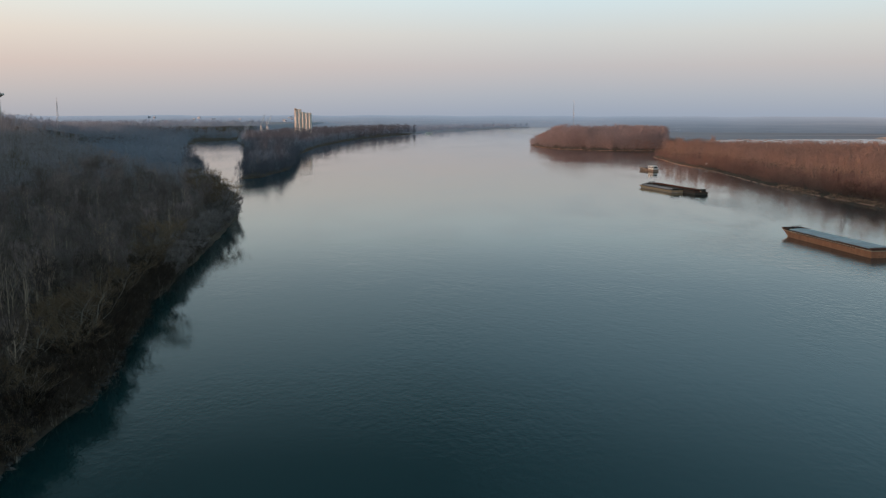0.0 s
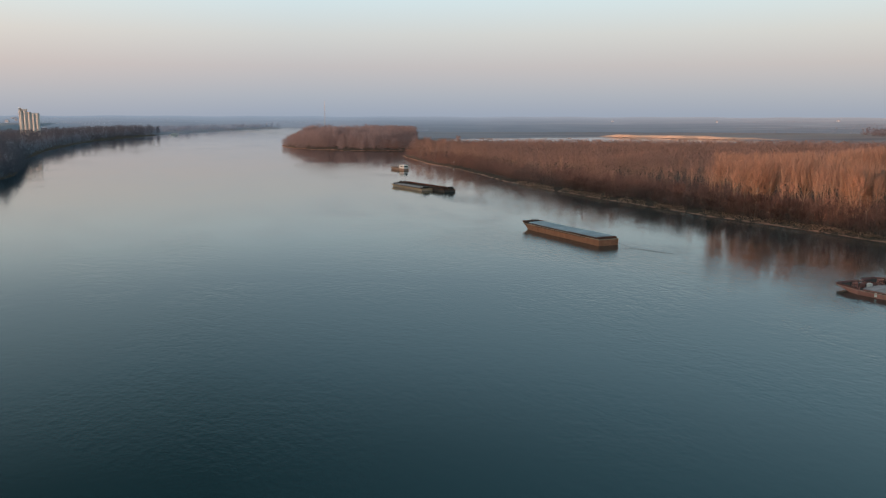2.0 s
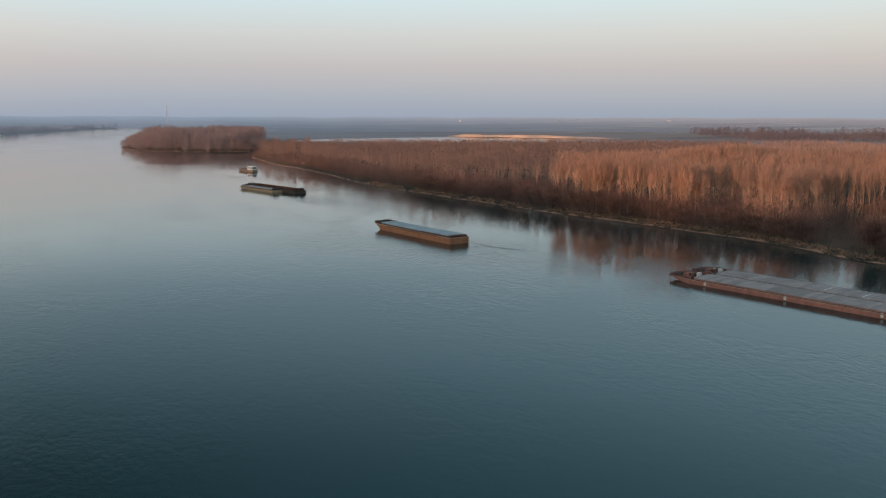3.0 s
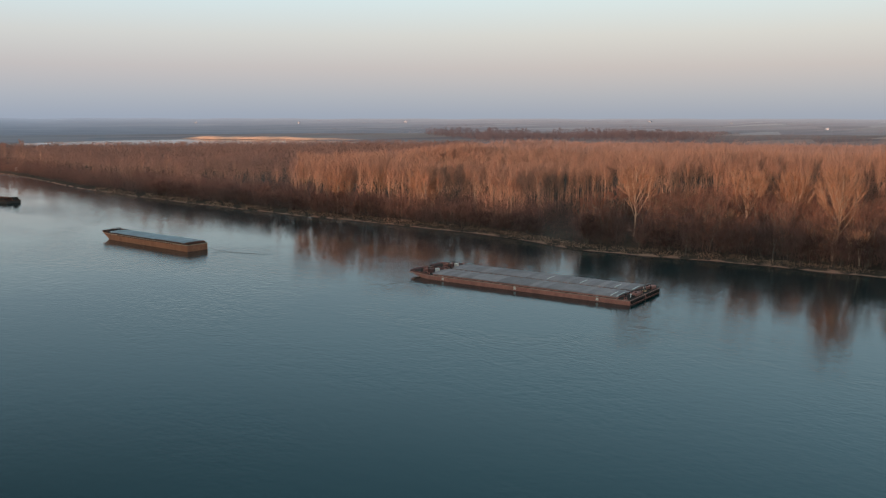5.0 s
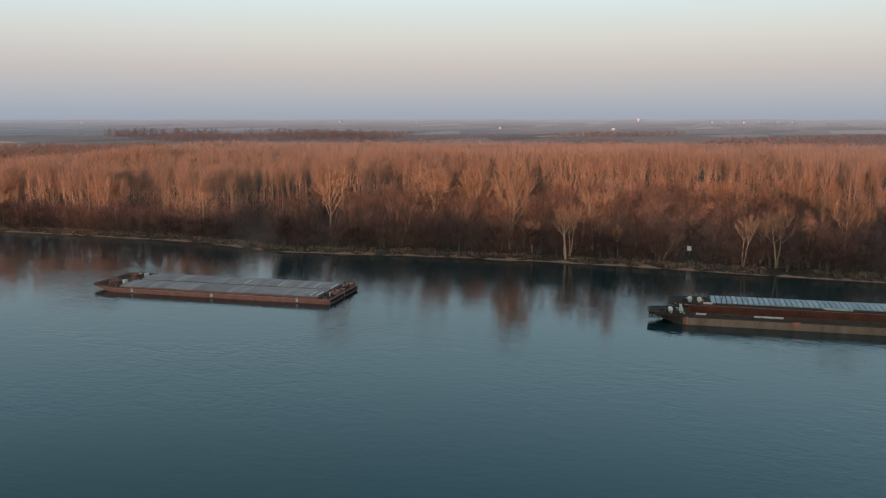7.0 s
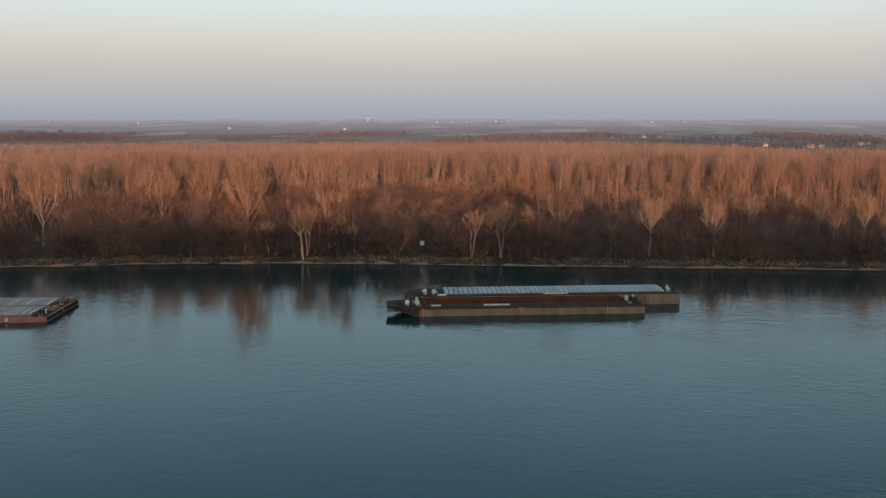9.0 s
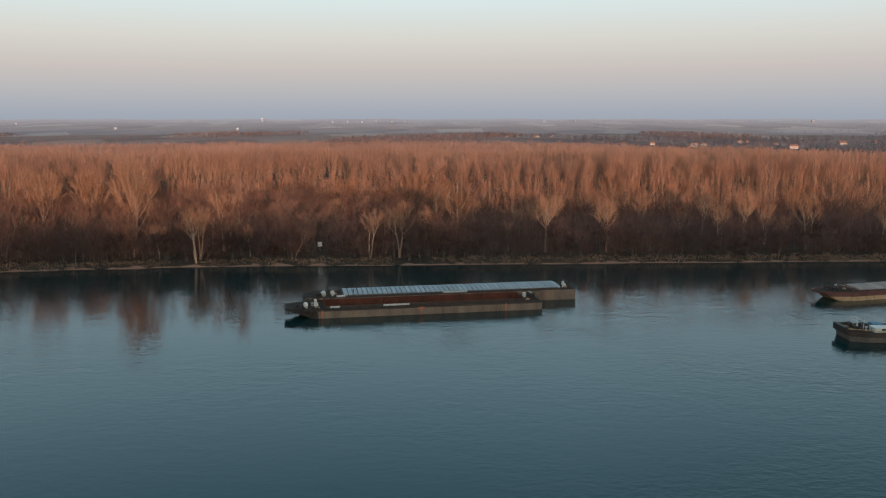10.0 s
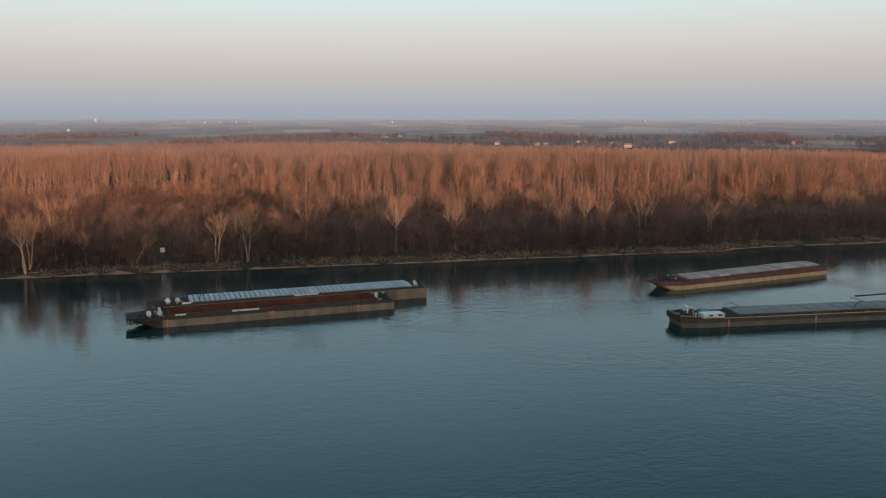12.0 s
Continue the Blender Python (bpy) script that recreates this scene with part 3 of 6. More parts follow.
def tube(pts, radii, sides=5):
    """A bent tapered limb through pts, as triangles."""
    pts = np.asarray(pts, float)
    rings = []
    for k, p in enumerate(pts):
        d = pts[min(k + 1, len(pts) - 1)] - pts[max(k - 1, 0)]
        d /= np.linalg.norm(d) + 1e-9
        u = np.cross(d, (0.31, 0.95, 0.05))
        u /= np.linalg.norm(u) + 1e-9
        v = np.cross(d, u)
        a = np.arange(sides) * 2 * math.pi / sides
        rings.append(p + radii[k] * (np.cos(a)[:, None] * u + np.sin(a)[:, None] * v))
    out = []
    for r0, r1 in zip(rings, rings[1:]):
        for s in range(sides):
            t = (s + 1) % sides
            out += [(r0[s], r0[t], r1[t]), (r0[s], r1[t], r1[s])]
    return np.array(out)


def grow(seed, h, spread, fork=0.35, stems=1, limbs=11, twigs=420, lean=0.0, twig_len=1.6, twig_w=0.07, upright=1.0, radius=0.24, sides=3):
    """A bare tree: the wood (trunk and limbs) and the twigs of its crown, both as triangles."""
    rng = np.random.default_rng(seed)
    wood, seeds, dirs = [], [], []
    for s in range(stems):
        a0 = rng.uniform(0, 6.283)
        off = (0.0 if stems == 1 else 0.3) * np.array([math.cos(a0), math.sin(a0), 0])
        tilt = lean + (0 if stems == 1 else rng.uniform(0.12, 0.34) * spread / 4)
        hh = h * (rng.uniform(0.8, 1.0) if stems > 1 else 1)
        n = 6
        u = np.linspace(0, 1, n)
        bend = rng.normal(scale=0.02 * hh, size=(n, 2)) * u[:, None]
        trunk = np.stack([off[0] + math.cos(a0) * tilt * hh * u ** 1.3 + bend[:, 0], off[1] + math.sin(a0) * tilt * hh * u ** 1.3 + bend[:, 1], hh * u * 0.93], 1)
        trunk[0, 2] = -0.4
        r = radius * (1 - 0.88 * u) * (1 if stems == 1 else 0.72)
        wood.append(tube(trunk, r, 6 if stems == 1 else 4))
        for k in range(limbs):
            f = fork + (0.93 - fork) * (k + rng.uniform(0, 0.9)) / limbs
            p = np.array([np.interp(f, u, trunk[:, c]) for c in range(3)])
            a = rng.uniform(0, 6.283)
            shape = math.sin(math.pi * min(1, 0.25 + 0.75 * (1 - (f - fork) / (1 - fork)))) + 0.3
            reach = spread * shape * rng.uniform(0.6, 1.05)
            up = min(hh - p[2] - 0.3, reach * rng.uniform(1.0, 1.9) * upright)
            side = np.array([math.cos(a), math.sin(a), 0])
            mid = p + side * reach * 0.55 + np.array([0, 0, up * 0.38])
            end = p + side * reach + np.array([0, 0, max(up, 0.6)])
            mid += rng.normal(scale=0.2, size=3)
            wood.append(tube([p, mid, end], [r[0] * 0.36 * (1.25 - f), r[0] * 0.22 * (1.25 - f), 0.02], 4 if sides == 3 else 3))
            for _ in range(4):
                g = rng.uniform(0.25, 0.95)
                q = p + (mid - p) * min(1, 2 * g) if g < 0.5 else mid + (end - mid) * (2 * g - 1)
                b = rng.uniform(0, 6.283)
                e = q + np.array([math.cos(b), math.sin(b), 0]) * reach * rng.uniform(0.2, 0.5) + np.array([0, 0, rng.uniform(0.6, 1.8) * upright * reach * 0.4])
                e[2] = min(e[2], hh)
                wood.append(spikes([q], [e], [r[0] * 0.16], rng))
                for g2 in rng.uniform(0.15, 1, 3):
                    seeds.append(q + (e - q) * g2)
                    dirs.append((e - q) / (np.linalg.norm(e - q) + 1e-6))
            for g2 in rng.uniform(0.3, 1, 4):
                seeds.append(p + (mid - p) * min(1, 2 * g2) if g2 < 0.5 else mid + (end - mid) * (2 * g2 - 1))
                dirs.append((end - p) / (np.linalg.norm(end - p) + 1e-6))
        seeds.append(trunk[-1]), dirs.append(np.array([0, 0, 1.0]))
    seeds, dirs = np.array(seeds), np.array(dirs)
    pick = rng.integers(0, len(seeds), twigs)
    b = seeds[pick] + rng.normal(scale=0.22, size=(twigs, 3))
    d = dirs[pick] + rng.normal(scale=0.55, size=(twigs, 3)) + np.array([0, 0, 0.55 * upright])
    d /= np.linalg.norm(d, axis=1, keepdims=True)
    t = b + d * rng.uniform(0.5, 1.25, (twigs, 1)) * twig_len
    return np.concatenate(wood), spikes(b, t, rng.uniform(0.6, 1.3, twigs) * twig_w, rng, sides)


def vase(seed, h, spread, fork=0.3, limbs=8, subs=7, twigs=1100, lean=0.0, twig_len=1.6, twig_w=0.075, radius=0.4, stems=1, flare=0.55, wild=0.3):
    """A bare tree whose steep limbs fan out from a low fork into a broad brush of twigs: wood and crown, as triangles."""
    rng = np.random.default_rng(seed)
    wood, q0, q1 = [], [], []
    for s in range(stems):
        a0 = rng.uniform(0, 6.283) + s * 6.283 / stems
        out = np.array([math.cos(a0), math.sin(a0), 0.0])
        tilt = lean + (0.0 if stems == 1 else rng.uniform(0.05, 0.17))
        hh = h * (1.0 if stems == 1 else rng.uniform(0.86, 1.0))
        r = radius * (1.0 if stems == 1 else 0.7)
        zs = np.linspace(0, 0.88, 7) * hh
        wob = np.cumsum(rng.normal(scale=0.012 * hh, size=(7, 2)), axis=0)
        trunk = np.stack([out[0] * (0.25 * (stems > 1) + tilt * zs) + wob[:, 0], out[1] * (0.25 * (stems > 1) + tilt * zs) + wob[:, 1], zs], 1)
        trunk[0, 2] = -0.5
        wood.append(tube(trunk, r * np.array([1.0, 0.86, 0.72, 0.5, 0.33, 0.18, 0.05]), 6))
        for k in range(limbs):
            u = (k + rng.uniform(0, 0.8)) / limbs
            f = fork + (0.74 - fork) * u ** 1.35
            p = np.array([np.interp(f * hh, zs, trunk[:, c]) for c in range(3)])
            a = k * 2.4 + rng.uniform(-0.5, 0.5)
            side = np.array([math.cos(a), math.sin(a), 0.0])
            reach = spread * (1 - 0.55 * u) * rng.uniform(0.55, 1.0)
            top = hh * rng.uniform(0.76, 0.97) - 0.10 * hh * (reach / spread)
            rise = max(top - p[2], 0.12 * hh)
            mid = p + side * reach * flare + np.array([0, 0, rise * 0.42]) + rng.normal(scale=0.02 * hh, size=3) * np.array([1, 1, 0.4])
            end = p + side * reach + np.array([0, 0, rise])
            lr = r * 0.34 * (1.15 - u * 0.6)
            wood.append(tube([p, mid, end], [lr, lr * 0.6, 0.03], 4))
            for _ in range(subs):
                g = rng.uniform(0.18, 0.95)
                b = p + (mid - p) * 2 * g if g < 0.5 else mid + (end - mid) * (2 * g - 1)
                d = (end - p) / np.linalg.norm(end - p) + rng.normal(scale=0.42, size=3)
                d[2] = abs(d[2]) + 0.25
                d /= np.linalg.norm(d)
                e = b + d * hh * rng.uniform(0.10, 0.22) * (1.1 - 0.5 * g)
                e[2] = min(e[2], hh)
                wood.append(spikes([b], [e], [lr * 0.55], rng))
                q0.append(b), q1.append(e)
    q0, q1 = np.array(q0), np.array(q1)
    pick = rng.integers(0, len(q0), twigs)
    u = rng.uniform(0.1, 1.0, (twigs, 1))
    b = q0[pick] + (q1 - q0)[pick] * u + rng.normal(scale=0.12, size=(twigs, 3))
    d = (q1 - q0)[pick]
    d = d / np.linalg.norm(d, axis=1, keepdims=True) + rng.normal(scale=wild, size=(twigs, 3)) + np.array([0, 0, 0.45])
    d /= np.linalg.norm(d, axis=1, keepdims=True)
    t = b + d * rng.uniform(0.5, 1.3, (twigs, 1)) * twig_len
    return np.concatenate(wood), spikes(b, t, rng.uniform(0.6, 1.3, twigs) * twig_w, rng, 1)


def broom(seed, h, spread, limbs, twigs, width, low=0.36, stem=0.27, wild=0.28, length=0.075):
    """A slender bare tree in a stand: a pale stem, steep limbs and a brush of fine twigs."""
    rng = np.random.default_rng(seed)
    u = np.sort(rng.uniform(0, 1, limbs)) ** 1.2
    z0 = (low + (0.82 - low) * u) * h
    a = np.arange(limbs) * 2.4 + rng.uniform(-0.4, 0.4, limbs)
    reach = spread * (1 - 0.6 * u) * rng.uniform(0.6, 1.05, limbs)
    ze = np.minimum(h * rng.uniform(0.86, 1.0, limbs), z0 + h * (0.46 - 0.2 * u))
    p0 = np.stack([0 * a, 0 * a, z0], 1)
    p1 = np.stack([np.cos(a) * reach, np.sin(a) * reach, ze], 1)
    pick = rng.integers(0, limbs, twigs)
    g = rng.uniform(0.12, 1.0, (twigs, 1)) ** 0.8
    d = (p1 - p0)[pick]
    base = p0[pick] + d * g + rng.normal(scale=0.018 * h, size=(twigs, 3))
    d = d / np.linalg.norm(d, axis=1, keepdims=True) + rng.normal(scale=wild, size=(twigs, 3)) + np.array([0, 0, 0.5])
    d /= np.linalg.norm(d, axis=1, keepdims=True)
    tip = base + d * h * length * rng.uniform(0.6, 1.4, (twigs, 1))
    tw = spikes(base, tip, rng.uniform(0.6, 1.3, twigs) * width, rng, 1)
    lb = spikes(p0, p1, np.full(limbs, max(0.16, width)), rng, 1)
    lean = rng.normal(scale=0.02 * h, size=2)
    st = spikes([(0, 0, -0.5)], [(lean[0], lean[1], h * 0.93)], [stem], rng, 3) if stem else np.zeros((0, 3, 3))
    return np.concatenate([tw, lb, st]), np.concatenate([np.zeros(twigs, int), np.ones(limbs + len(st), int)])


def tree_thing(name, label, category, group, seed, wood_mat, twig_mat, m, **shape):
    wood, twigs = (vase if "subs" in shape else grow)(seed, **shape)
    t = thing(name, label, category, group, m)
    raw("trunk", wood, wood_mat, parent=t)
    raw("crown", twigs, twig_mat, parent=t)
    return t


def far_tree(seed, h, spread, blades, width, trunk=True, low=0.35, wild=0.3, length=0.14):
    """A distant bare tree: a pale stem and an egg-shaped haze of thin twigs."""
    rng = np.random.default_rng(seed)
    f = rng.uniform(0, 1, blades)
    a = rng.uniform(0, 6.283, blades)
    env = spread * np.sqrt(np.clip(np.sin(math.pi * np.clip(0.10 + 0.86 * f ** 0.8, 0, 1)), 0.02, 1)) * (1 + 0.3 * np.sin(2 * a + seed) * np.sin(5 * f + seed))
    rad = env * np.sqrt(rng.uniform(0.04, 1, blades))
    base = np.stack([np.cos(a) * rad, np.sin(a) * rad, (low + (0.95 - low) * f) * h], 1)
    out = 0.5 * rad / spread
    d = np.stack([np.cos(a) * out, np.sin(a) * out, np.ones(blades)], 1) + rng.normal(scale=wild, size=(blades, 3))
    tip = base + d * (h * length * rng.uniform(0.6, 1.35, (blades, 1)))
    tip[:, 2] = np.clip(tip[:, 2], 0.02 * h, h * rng.uniform(0.95, 1.05, blades))
    tw = spikes(base, tip, rng.uniform(0.6, 1.3, blades) * width, rng, 1)
    idx = np.zeros(len(tw), int)
    if trunk:
        st = spikes([(0, 0, -0.5), (0.05, 0, -0.5)], [(0, 0, h * 0.9), (0.3, 0.2, h * 0.7)], [0.40, 0.30], rng, 3)
        tw, idx = np.concatenate([tw, st]), np.concatenate([idx, np.ones(len(st), int)])
    return tw, idx


def plant(name, label, spots, kinds, mats, seed, scale=(0.8, 1.15), lower=0.0, size=None):
    """Many trees that nobody could count, joined into one object."""
    rng = np.random.default_rng(seed)
    z = height(spots[:, 0], spots[:, 1])
    out, ids = [], []
    which = rng.integers(0, len(kinds), len(spots))
    for k, (tris, idx) in enumerate(kinds):
        at = np.where(which == k)[0]
        if not len(at):
            continue
        a, s = rng.uniform(0, 6.283, len(at)), rng.uniform(*scale, len(at))
        if size is not None:
            s = s * size(spots[at, 0], spots[at, 1])
        if lower:        # trees stay lower towards the water's edge
            e, w_ = shore(spots[at, 0], spots[at, 1])
            s = s * (0.45 + 0.55 * smooth(0, lower, np.maximum(e, w_)))
        c, n = np.cos(a)[:, None, None], np.sin(a)[:, None, None]
        x, y, h = tris[None, :, :, 0], tris[None, :, :, 1], tris[None, :, :, 2]
        w = s[:, None, None]
        p = np.stack([(x * c - y * n) * w + spots[at, 0][:, None, None], (x * n + y * c) * w + spots[at, 1][:, None, None], h * w + z[at][:, None, None]], -1)
        out.append(p.reshape(-1, 3, 3))
        ids.append(np.tile(idx, len(at)))
    return tagged(raw(name, np.concatenate(out), mats, np.concatenate(ids)), label, "trees", kind="stuff")


def scatter(x0, x1, y0, y1, spacing, seed, keep):
    """Jittered spots inside a rectangle where keep(x, y, e, w) holds."""
    rng = np.random.default_rng(seed)
    gx, gy = np.meshgrid(np.arange(x0, x1, spacing), np.arange(y0, y1, spacing))
    gx = gx.ravel() + rng.uniform(-0.48, 0.48, gx.size) * spacing
    gy = gy.ravel() + rng.uniform(-0.48, 0.48, gy.size) * spacing
    e, w = shore(gx, gy)
    k = keep(gx, gy, e, w)
    return np.stack([gx[k], gy[k]], 1)

# ---------------------------------------------------------------- barges
M_RUST_O = material("orange_hull_paint", (0.60, 0.25, 0.14), 0.65, second=(0.47, 0.18, 0.10), third=(0.27, 0.11, 0.06), scale=0.35, stretch=(1, 1, 0.35), bump=0.15, bump_scale=2, fine=0.3, spec=0.2)
M_RUST_D = material("dark_rust_paint", (0.17, 0.065, 0.04), 0.7, second=(0.11, 0.05, 0.035), third=(0.24, 0.10, 0.06), scale=0.4, bump=0.15, bump_scale=2, spec=0.2)
M_RED = material("red_oxide_paint", (0.56, 0.235, 0.185), 0.65, second=(0.43, 0.18, 0.14), third=(0.29, 0.135, 0.11), scale=0.35, stretch=(1, 1, 0.4), bump=0.15, bump_scale=2, fine=0.3, spec=0.2)
M_GREYHULL = material("weathered_grey_hull", (0.40, 0.272, 0.20), 0.75, second=(0.23, 0.16, 0.125), third=(0.44, 0.28, 0.18), scale=0.3, stretch=(1, 1, 0.3), bump=0.15, bump_scale=2, fine=0.35, spec=0.2)
M_DARKHULL = material("tarred_dark_hull", (0.115, 0.082, 0.068), 0.7, second=(0.08, 0.06, 0.052), third=(0.19, 0.12, 0.085), scale=0.4, bump=0.15, bump_scale=2, spec=0.2)
M_BOOT = material("dull_brown_bottom_paint", (0.215, 0.165, 0.138), 0.75, second=(0.15, 0.118, 0.10), third=(0.27, 0.20, 0.155), scale=0.35, stretch=(1, 1, 0.3), fine=0.35, spec=0.15)
M_TAN = material("tan_boot_topping", (0.78, 0.49, 0.29), 0.75, second=(0.64, 0.40, 0.235), third=(0.34, 0.22, 0.13), scale=0.35, stretch=(1, 1, 0.3), fine=0.3, spec=0.06)
M_MAROON = material("maroon_topside", (0.25, 0.105, 0.09), 0.7, second=(0.17, 0.08, 0.07), scale=0.4, bump=0.15, bump_scale=2, spec=0.2)
M_COVER = material("grey_hatch_steel", (0.45, 0.355, 0.335), 0.6, second=(0.36, 0.29, 0.275), third=(0.50, 0.385, 0.355), scale=0.3, spread=0.2, bump=0.1, bump_scale=1.5, spec=0.04)
M_COVER_B = material("pale_blue_hatch_steel", (0.41, 0.43, 0.445), 0.55, second=(0.33, 0.35, 0.365), scale=0.3, spread=0.10)
M_COVER_R = material("brownish_hatch_steel", (0.47, 0.355, 0.32), 0.6, second=(0.37, 0.28, 0.25), third=(0.52, 0.39, 0.345), scale=0.3, spread=0.14, bump=0.1, bump_scale=1.5, spec=0.06)
M_COVER_D = material("dark_grey_hatch_steel", (0.17, 0.155, 0.15), 0.42, second=(0.12, 0.11, 0.108), third=(0.22, 0.19, 0.175), scale=0.3, spread=0.14, bump=0.1, bump_scale=1.5, spec=0.14)
M_DECK = material("worn_deck_plate", (0.085, 0.065, 0.055), 0.85, second=(0.055, 0.045, 0.04), third=(0.16, 0.10, 0.07), scale=0.5, bump=0.2, bump_scale=3, spec=0.04)
M_HOLD = material("rusty_hold_plate", (0.19, 0.058, 0.036), 0.8, second=(0.12, 0.042, 0.03), third=(0.25, 0.09, 0.05), scale=0.3, bump=0.2, bump_scale=2, spec=0.2)
M_WHITE = material("white_paint", (0.84, 0.79, 0.73), 0.5, second=(0.72, 0.67, 0.61), scale=0.8, fine=0.15)
M_MARK = material("red_mark_paint", (0.74, 0.25, 0.15), 0.6, scale=1.5)
# M_EDGE_R: pinkish highlight along the red strake put into its colour
M_EDGE_R = material("red_edge_highlight", (0.60, 0.35, 0.29), 0.7, second=(0.46, 0.24, 0.19), third=(0.34, 0.16, 0.12), scale=0.5, fine=0.35, spec=0.1)
M_EDGE_O = material("pale_deck_edge", (0.66, 0.46, 0.34), 0.7, second=(0.52, 0.33, 0.23), third=(0.40, 0.22, 0.13), scale=0.5, fine=0.35, spec=0.1)
M_IRON = material("black_iron", (0.045, 0.042, 0.04), 0.6, metal=0.3, second=(0.08, 0.05, 0.035), scale=2.0)
M_GLASS = material("dark_window_glass", (0.02, 0.025, 0.03), 0.08, scale=0.5, fine=0.0)
M_TARP = material("blue_tarpaulin", (0.10, 0.24, 0.36), 0.6, scale=1.5)


def outline(L, W, bow, front, nose):
    """The plan of a barge, bow towards +x: front is where the bow ends, nose its width there."""
    k = front - (L / 2 - bow)
    right = [(-L / 2, -W / 2 * 0.97), (-L / 2 + 1.2, -W / 2), (L / 2 - bow, -W / 2), (L / 2 - bow + k * 0.45, -W / 2 * (0.35 + 0.65 * nose + 0.20 * (1 - nose))),
             (L / 2 - bow + k * 0.8, -W / 2 * (0.25 * (1 - nose) + nose)), (front, -W / 2 * nose * 0.93)]
    return right + [(x, -y) for x, y in reversed(right)]


def loft(bm, rings, cap_top=True):
    """Faces between rings of equal length; returns a list of bands."""
    vs = [[bm.verts.new(p) for p in r] for r in rings]
    bands = []
    for a, b in zip(vs, vs[1:]):
        bands.append([bm.faces.new((a[k], a[(k + 1) % len(a)], b[(k + 1) % len(a)], b[k])) for k in range(len(a))])
    if cap_top:
        bm.faces.new(vs[-1])
    return bands


def bollard(parent, x, y, z, m):
    bm = bmesh.new()
    box(bm, x - 0.55, x + 0.55, y - 0.2, y + 0.2, z, z + 0.08)
    for s in (-0.3, 0.3):
        rod(bm, (x + s, y, z), (x + s, y, z + 0.6), 0.15, 0.15, 8)
        rod(bm, (x + s, y, z + 0.6), (x + s, y, z + 0.68), 0.2, 0.2, 8)
    part("bollard", bm, m, parent)


def winch(parent, x, y, z, m):
    bm = bmesh.new()
    box(bm, x - 0.7, x + 0.7, y - 0.9, y + 0.9, z, z + 0.18)
    for s in (-0.8, 0.8):
        box(bm, x - 0.35, x + 0.35, y + s - 0.09, y + s + 0.09, z + 0.1, z + 1.15, 0.03)
    rod(bm, (x, y - 0.75, z + 0.75), (x, y + 0.75, z + 0.75), 0.36, 0.36, 10)
    rod(bm, (x, y - 1.15, z + 0.75), (x, y + 1.15, z + 0.75), 0.12, 0.12, 8)
    part("winch", bm, m, parent)


def arch_cover(width, length, rise, side, rib, slot=0.12):
    """One arched hatch cover, with upturned sides and a rib along its leading edge."""
    bm = bmesh.new()
    n = 6
    prof = [(-width / 2, -side)] + [(-width / 2 + width * k / n, rise * (1 - (2 * k / n - 1) ** 2)) for k in range(n + 1)] + [(width / 2, -side)]
    for x0, x1, up in ((0.0, length - slot, 0.0),) + (((length - 0.30, length + 0.05, rib),) if slot < 0.2 else ()):
        lo = [[bm.verts.new((x, y, z + up)) for y, z in prof] for x in (x0, x1)]
        for k in range(len(prof) - 1):
            bm.faces.new((lo[0][k], lo[1][k], lo[1][k + 1], lo[0][k + 1]))
        for s in lo:
            bm.faces.new(s)
    bmesh.ops.recalc_face_normals(bm, faces=bm.faces)
    return bm


